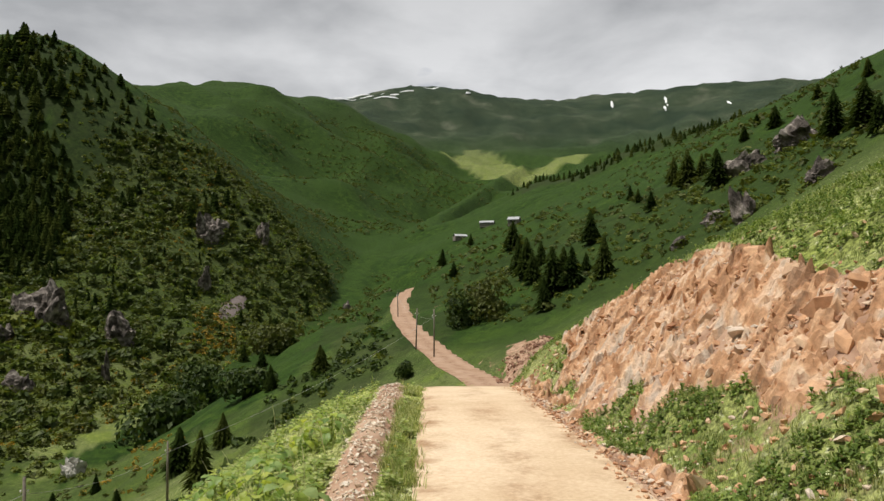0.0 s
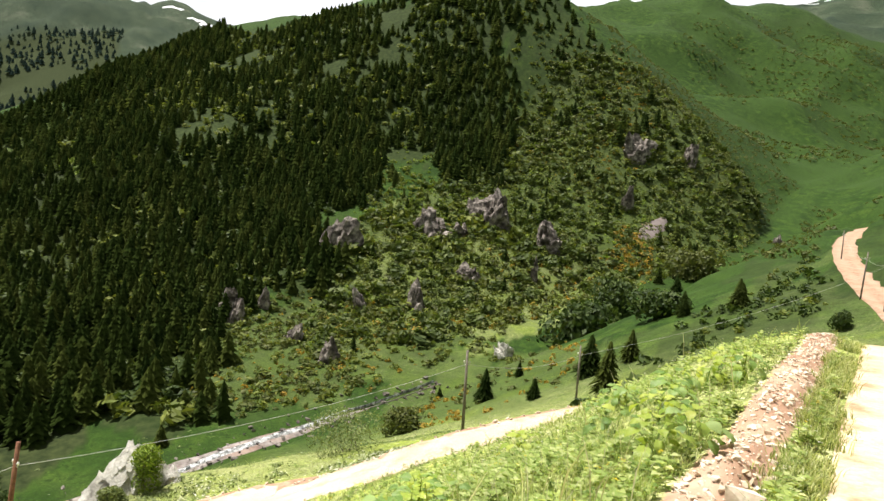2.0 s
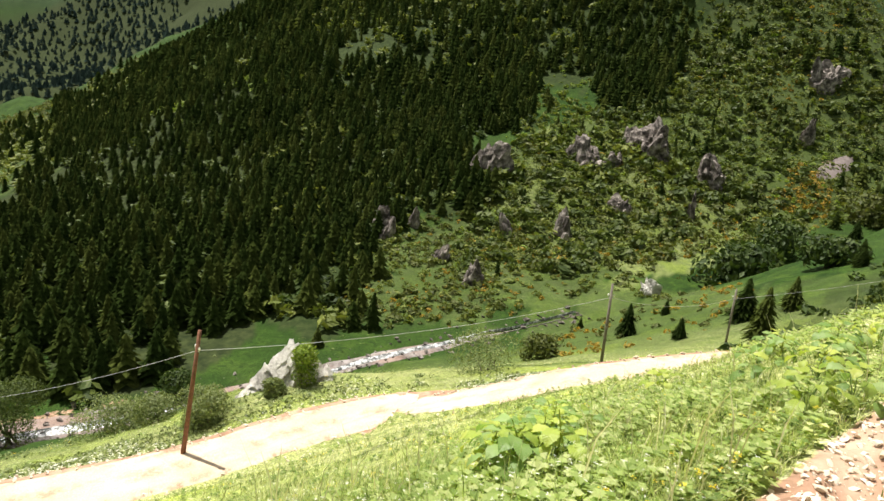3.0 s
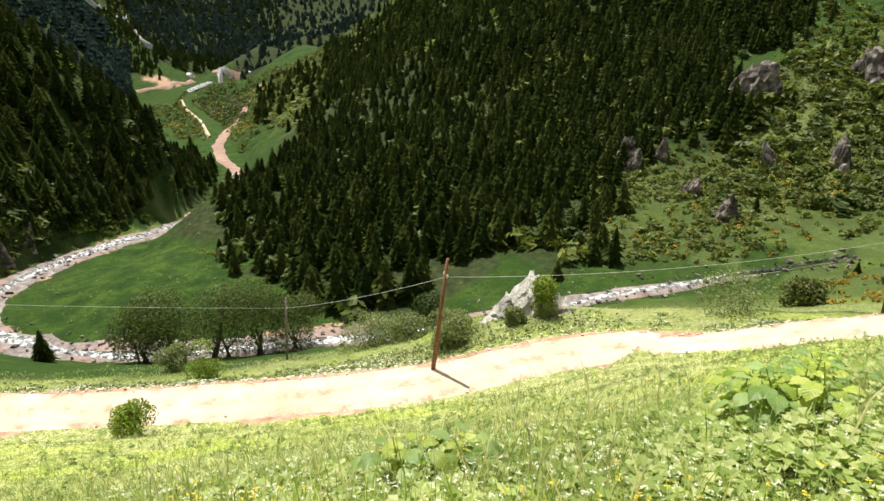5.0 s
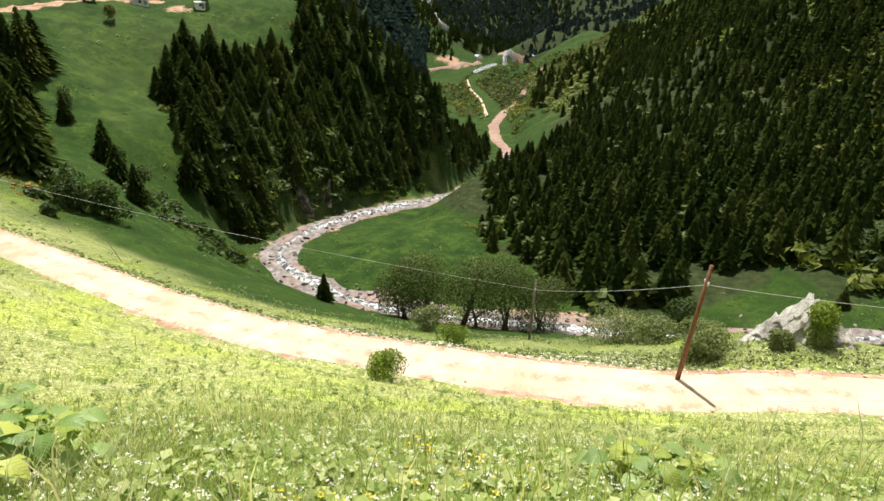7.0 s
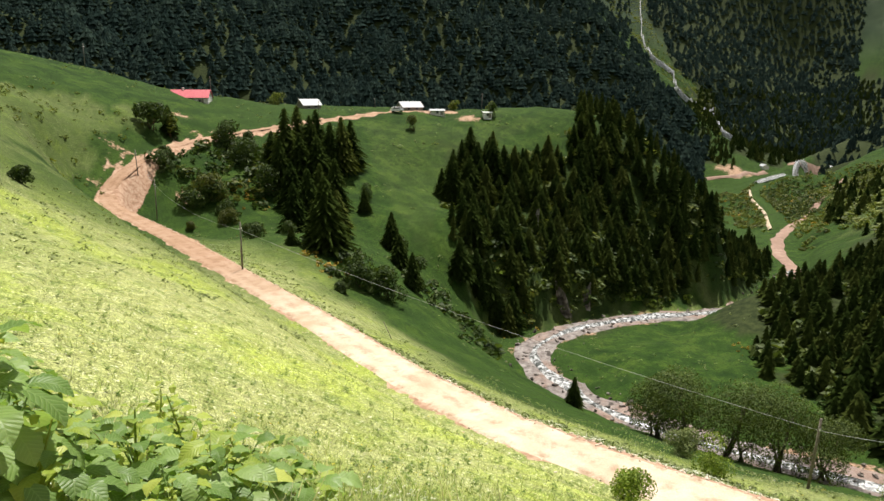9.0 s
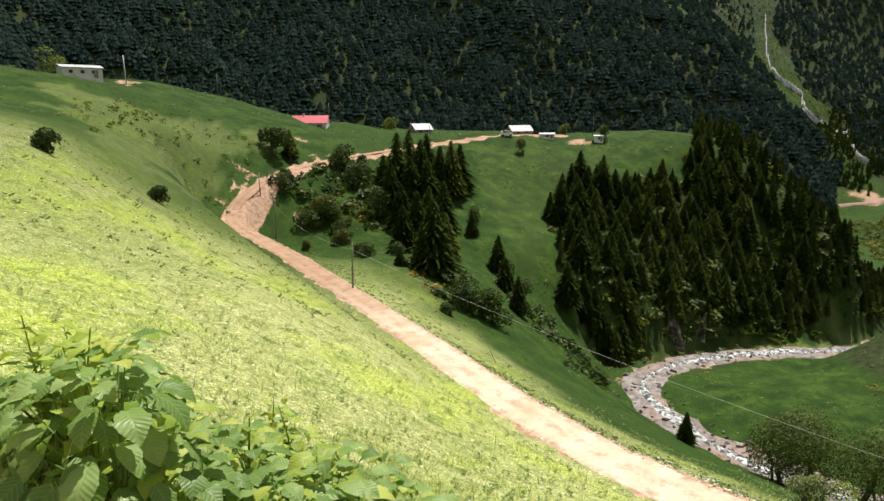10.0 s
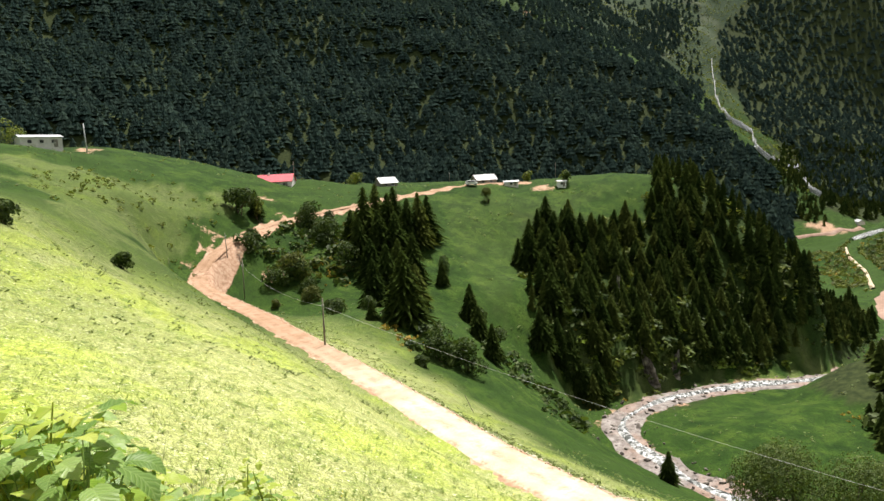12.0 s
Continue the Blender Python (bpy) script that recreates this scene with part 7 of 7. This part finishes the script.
def gable_wall(length, depth, high, rise, mat, parent):
    l, d = length / 2, depth / 2
    v = [(-l, -d, -1.2), (l, -d, -1.2), (l, d, -1.2), (-l, d, -1.2), (-l, -d, high), (l, -d, high), (l, d, high), (-l, d, high), (-l, 0, high + rise), (l, 0, high + rise)]
    f = [(0, 1, 5, 4), (2, 3, 7, 6), (1, 2, 6, 5), (3, 0, 4, 7), (4, 5, 9, 8), (6, 7, 8, 9), (5, 6, 9, 9), (7, 4, 8, 8)]
    me = bpy.data.meshes.new("wall")
    me.from_pydata(v, [], [tuple(dict.fromkeys(q)) for q in f])
    me.materials.append(mat)
    ob = new("wall", me)
    ob.parent = parent
    return ob


def house(x, y, length, depth, high, rise, turn, wall, roof, label, windows=3, chimney=False, sunk=0.0):
    root = new("house")
    root.location = (x, y, ground_z(x, y) - sunk)
    root.rotation_euler = (0, 0, turn)
    gable_wall(length, depth, high, rise * 0.97, wall, root)
    gable_roof(length, depth, rise, roof, root, high)
    for side in (-1, 1):
        for k in range(windows):
            wx = -length / 2 + length * (k + 0.75) / (windows + 0.5)
            win = box("window", (0.9, 0.08, 0.8), (wx, side * (depth / 2 + 0.01), high * 0.58), mat_dark, root, "dark small window")
            box("sill", (1.05, 0.14, 0.06), (0, side * 0.05, -0.44), mat_white_paint, win)
        door = box("door", (0.95, 0.08, min(1.95, high * 0.85)), (-length / 2 + length * 0.12 + 0.4, side * (depth / 2 + 0.012), min(1.95, high * 0.85) / 2), mat_grey_wood, root, "grey boarded door")
        box("door_handle", (0.04, 0.06, 0.12), (0.35, side * 0.06, 0), mat_pale_metal, door)
    if chimney:
        box("chimney", (0.5, 0.5, 1.1), (length * 0.2, 0.2, high + rise + 0.2), wall, root)
    return tagged(root, label, "house", "village houses")


for k, (x, y, h, w) in enumerate(houses):
    toward = math.atan2(y, x) + math.pi / 2
    if k == 0:
        house(x, y, 9.4, 5.5, 2.5, 0.7, toward + 0.25, mat_white_wall, mat_tin, "low white plastered house with a pale tin roof", 3)
    elif k == 1:
        house(x, y, 11.5, 8.0, 2.4, 2.3, toward - 0.2, mat_white_wall, mat_red_roof, "village house under a faded red roof", 3, True, 2.7)
    elif k in (2, 3):
        house(x, y, w * 1.05, 5.0, 1.6, 1.9, toward + 0.5, mat_grey_wood, mat_tin, "low hut under a broad pale tin roof", 2, False, 0.7)
    elif k == 4:
        house(x, y, 5.2, 3.5, 1.5, 0.5, toward, mat_white_wall, mat_tin, "small white flat-roofed shed", 1)
    elif k == 8:
        house(x, y, 3.0, 2.4, 1.9, 0.25, toward + 0.2, mat_white_paint, mat_white_paint, "small white box-like cabin on red earth", 1)
    else:
        house(x, y, w * 0.95, 5.0, 2.2, 1.3, toward + (0.4 if k == 5 else -0.2), mat_grey_wood, mat_tin, "grey upland cabin with a pale metal roof", 2)
for _x, _y, _h, _w in gully_houses:
    house(_x, _y, 11, 7, 3.2, 2.2, 0.6, mat_white_wall, mat_tin, "small pale farmhouse in the far gully", 2)
house(-1250, 60, 16, 10, 4, 3, 0.4, mat_white_wall, mat_tin, "white-roofed building by the valley track", 3)
house(-1500, 190, 18, 10, 4, 3, 0.2, mat_white_wall, mat_tin, "white-roofed building near the valley road", 3)


# ---- parked van in the village ----
def van(x, y, turn):
    root = new("parked_van")
    root.location = (x, y, ground_z(x, y) + 0.1)
    root.rotation_euler = (0, 0, turn)
    box("body", (4.4, 1.8, 0.8), (0, 0, 0.75), mat_white_paint, root, "white painted body")
    box("cabin", (3.2, 1.65, 0.75), (-0.3, 0, 1.45), mat_white_paint, root)
    for s in (-1, 1):
        box("side_window", (2.6, 0.05, 0.45), (-0.3, s * 0.83, 1.5), mat_dark, root, "dark window")
    for sx in (-1.4, 1.4):
        for sy in (-0.8, 0.8):
            v, f = tube([(sx, sy - 0.1, 0.33), (sx, sy + 0.1, 0.33)], [0.33, 0.33], 14)
            part("wheel", v, f, mat_tyre, root, "black tyre", True)
    tagged(root, "white van parked on the village road", "van")


van(-220.7, -109.7, 2.3)


# ---- snow patches on the high ridges ----
def snow(x, y, length, width, turn, label):
    n, m = 18, 7
    u, v = np.meshgrid(np.linspace(-1, 1, n), np.linspace(-1, 1, m), indexing="ij")
    edge = np.sqrt(np.clip(1 - u ** 2, 0, 1)) * (1 + 0.9 * bumps(u * 10 + x, v * 0 + y, 3, 95))
    px, py = u * length / 2, v * edge * width / 2
    gx, gy = x + px * math.cos(turn) - py * math.sin(turn), y + px * math.sin(turn) + py * math.cos(turn)
    z = height(gx, gy) + 3.0 * (1 - v ** 2) + 1.5
    ob = mesh_object("snow_patch", np.stack([gx, gy, z], -1).reshape(-1, 3), grid_faces(n, m), mat_snow)
    tagged(ob, label, "snow", kind="structure")


for k, (x, y, z) in enumerate(snow_long):
    snow(x, y, 110, 7, -0.1, "long strip of old snow below the ridge")
for k, (x, y, z) in enumerate(snow_top):
    snow(x, y, 40 + 25 * (k % 3), 10, 0.3 * k if k < 4 else 1.4, "patch of old snow near the ridge")
for k, (x, y, z) in enumerate(snow_left):
    snow(x, y, 90, 34, 0.4 + 0.3 * k, "patch of old snow on the distant peak")


# ---- bare scree on the opposite hillside ----
def scree(x, y, length, width, turn):
    n, m = 16, 9
    u, v = np.meshgrid(np.linspace(-1, 1, n), np.linspace(-1, 1, m), indexing="ij")
    edge = np.sqrt(np.clip(1 - u ** 2, 0, 1)) * (1 + 0.8 * bumps(u * 10 + x, v * 0 + y, 4, 99))
    px, py = u * length / 2, v * edge * width / 2
    gx, gy = x + px * math.cos(turn) - py * math.sin(turn), y + px * math.sin(turn) + py * math.cos(turn)
    z = height(gx, gy) + 0.7 * (1 - v ** 2)
    ob = mesh_object("scree_patch", np.stack([gx, gy, z], -1).reshape(-1, 3), grid_faces(n, m), mat_scree)
    tagged(ob, "bare pale pink scree on the shrubby hillside", "scree", kind="structure")


scree(-93.0, 301.0, 26, 9, 1.45)

# ---- stones in the stream ----
def stream_stones():
    p = np.array(dense(WATER, 0.02, 0.6))
    p = p[np.hypot(p[:, 0], p[:, 1]) < 420]
    t = np.gradient(p[:, :2], axis=0)
    t /= np.linalg.norm(t, axis=1)[:, None] + 1e-9
    g = rng_for(301)
    n = 2600
    m = g.integers(0, len(p), n)
    off = g.normal(0, 3.0, n)
    x, y = p[m, 0] - t[m, 1] * off, p[m, 1] + t[m, 0] * off
    s = 0.14 + 1.3 * g.random(n) ** 6
    tilted = [(v @ np.array(Euler((0.5 * k, 0.4 * k, k)).to_matrix()), f) for k, (v, f) in enumerate(CHUNKS)]
    many("stream_stones", tilted, x, y, height(x, y) + 0.15 + s * 0.1, s, np.full(n, 1.3), mat_rock, 302, "grey boulders and cobbles in the stream bed", "stones")


stream_stones()
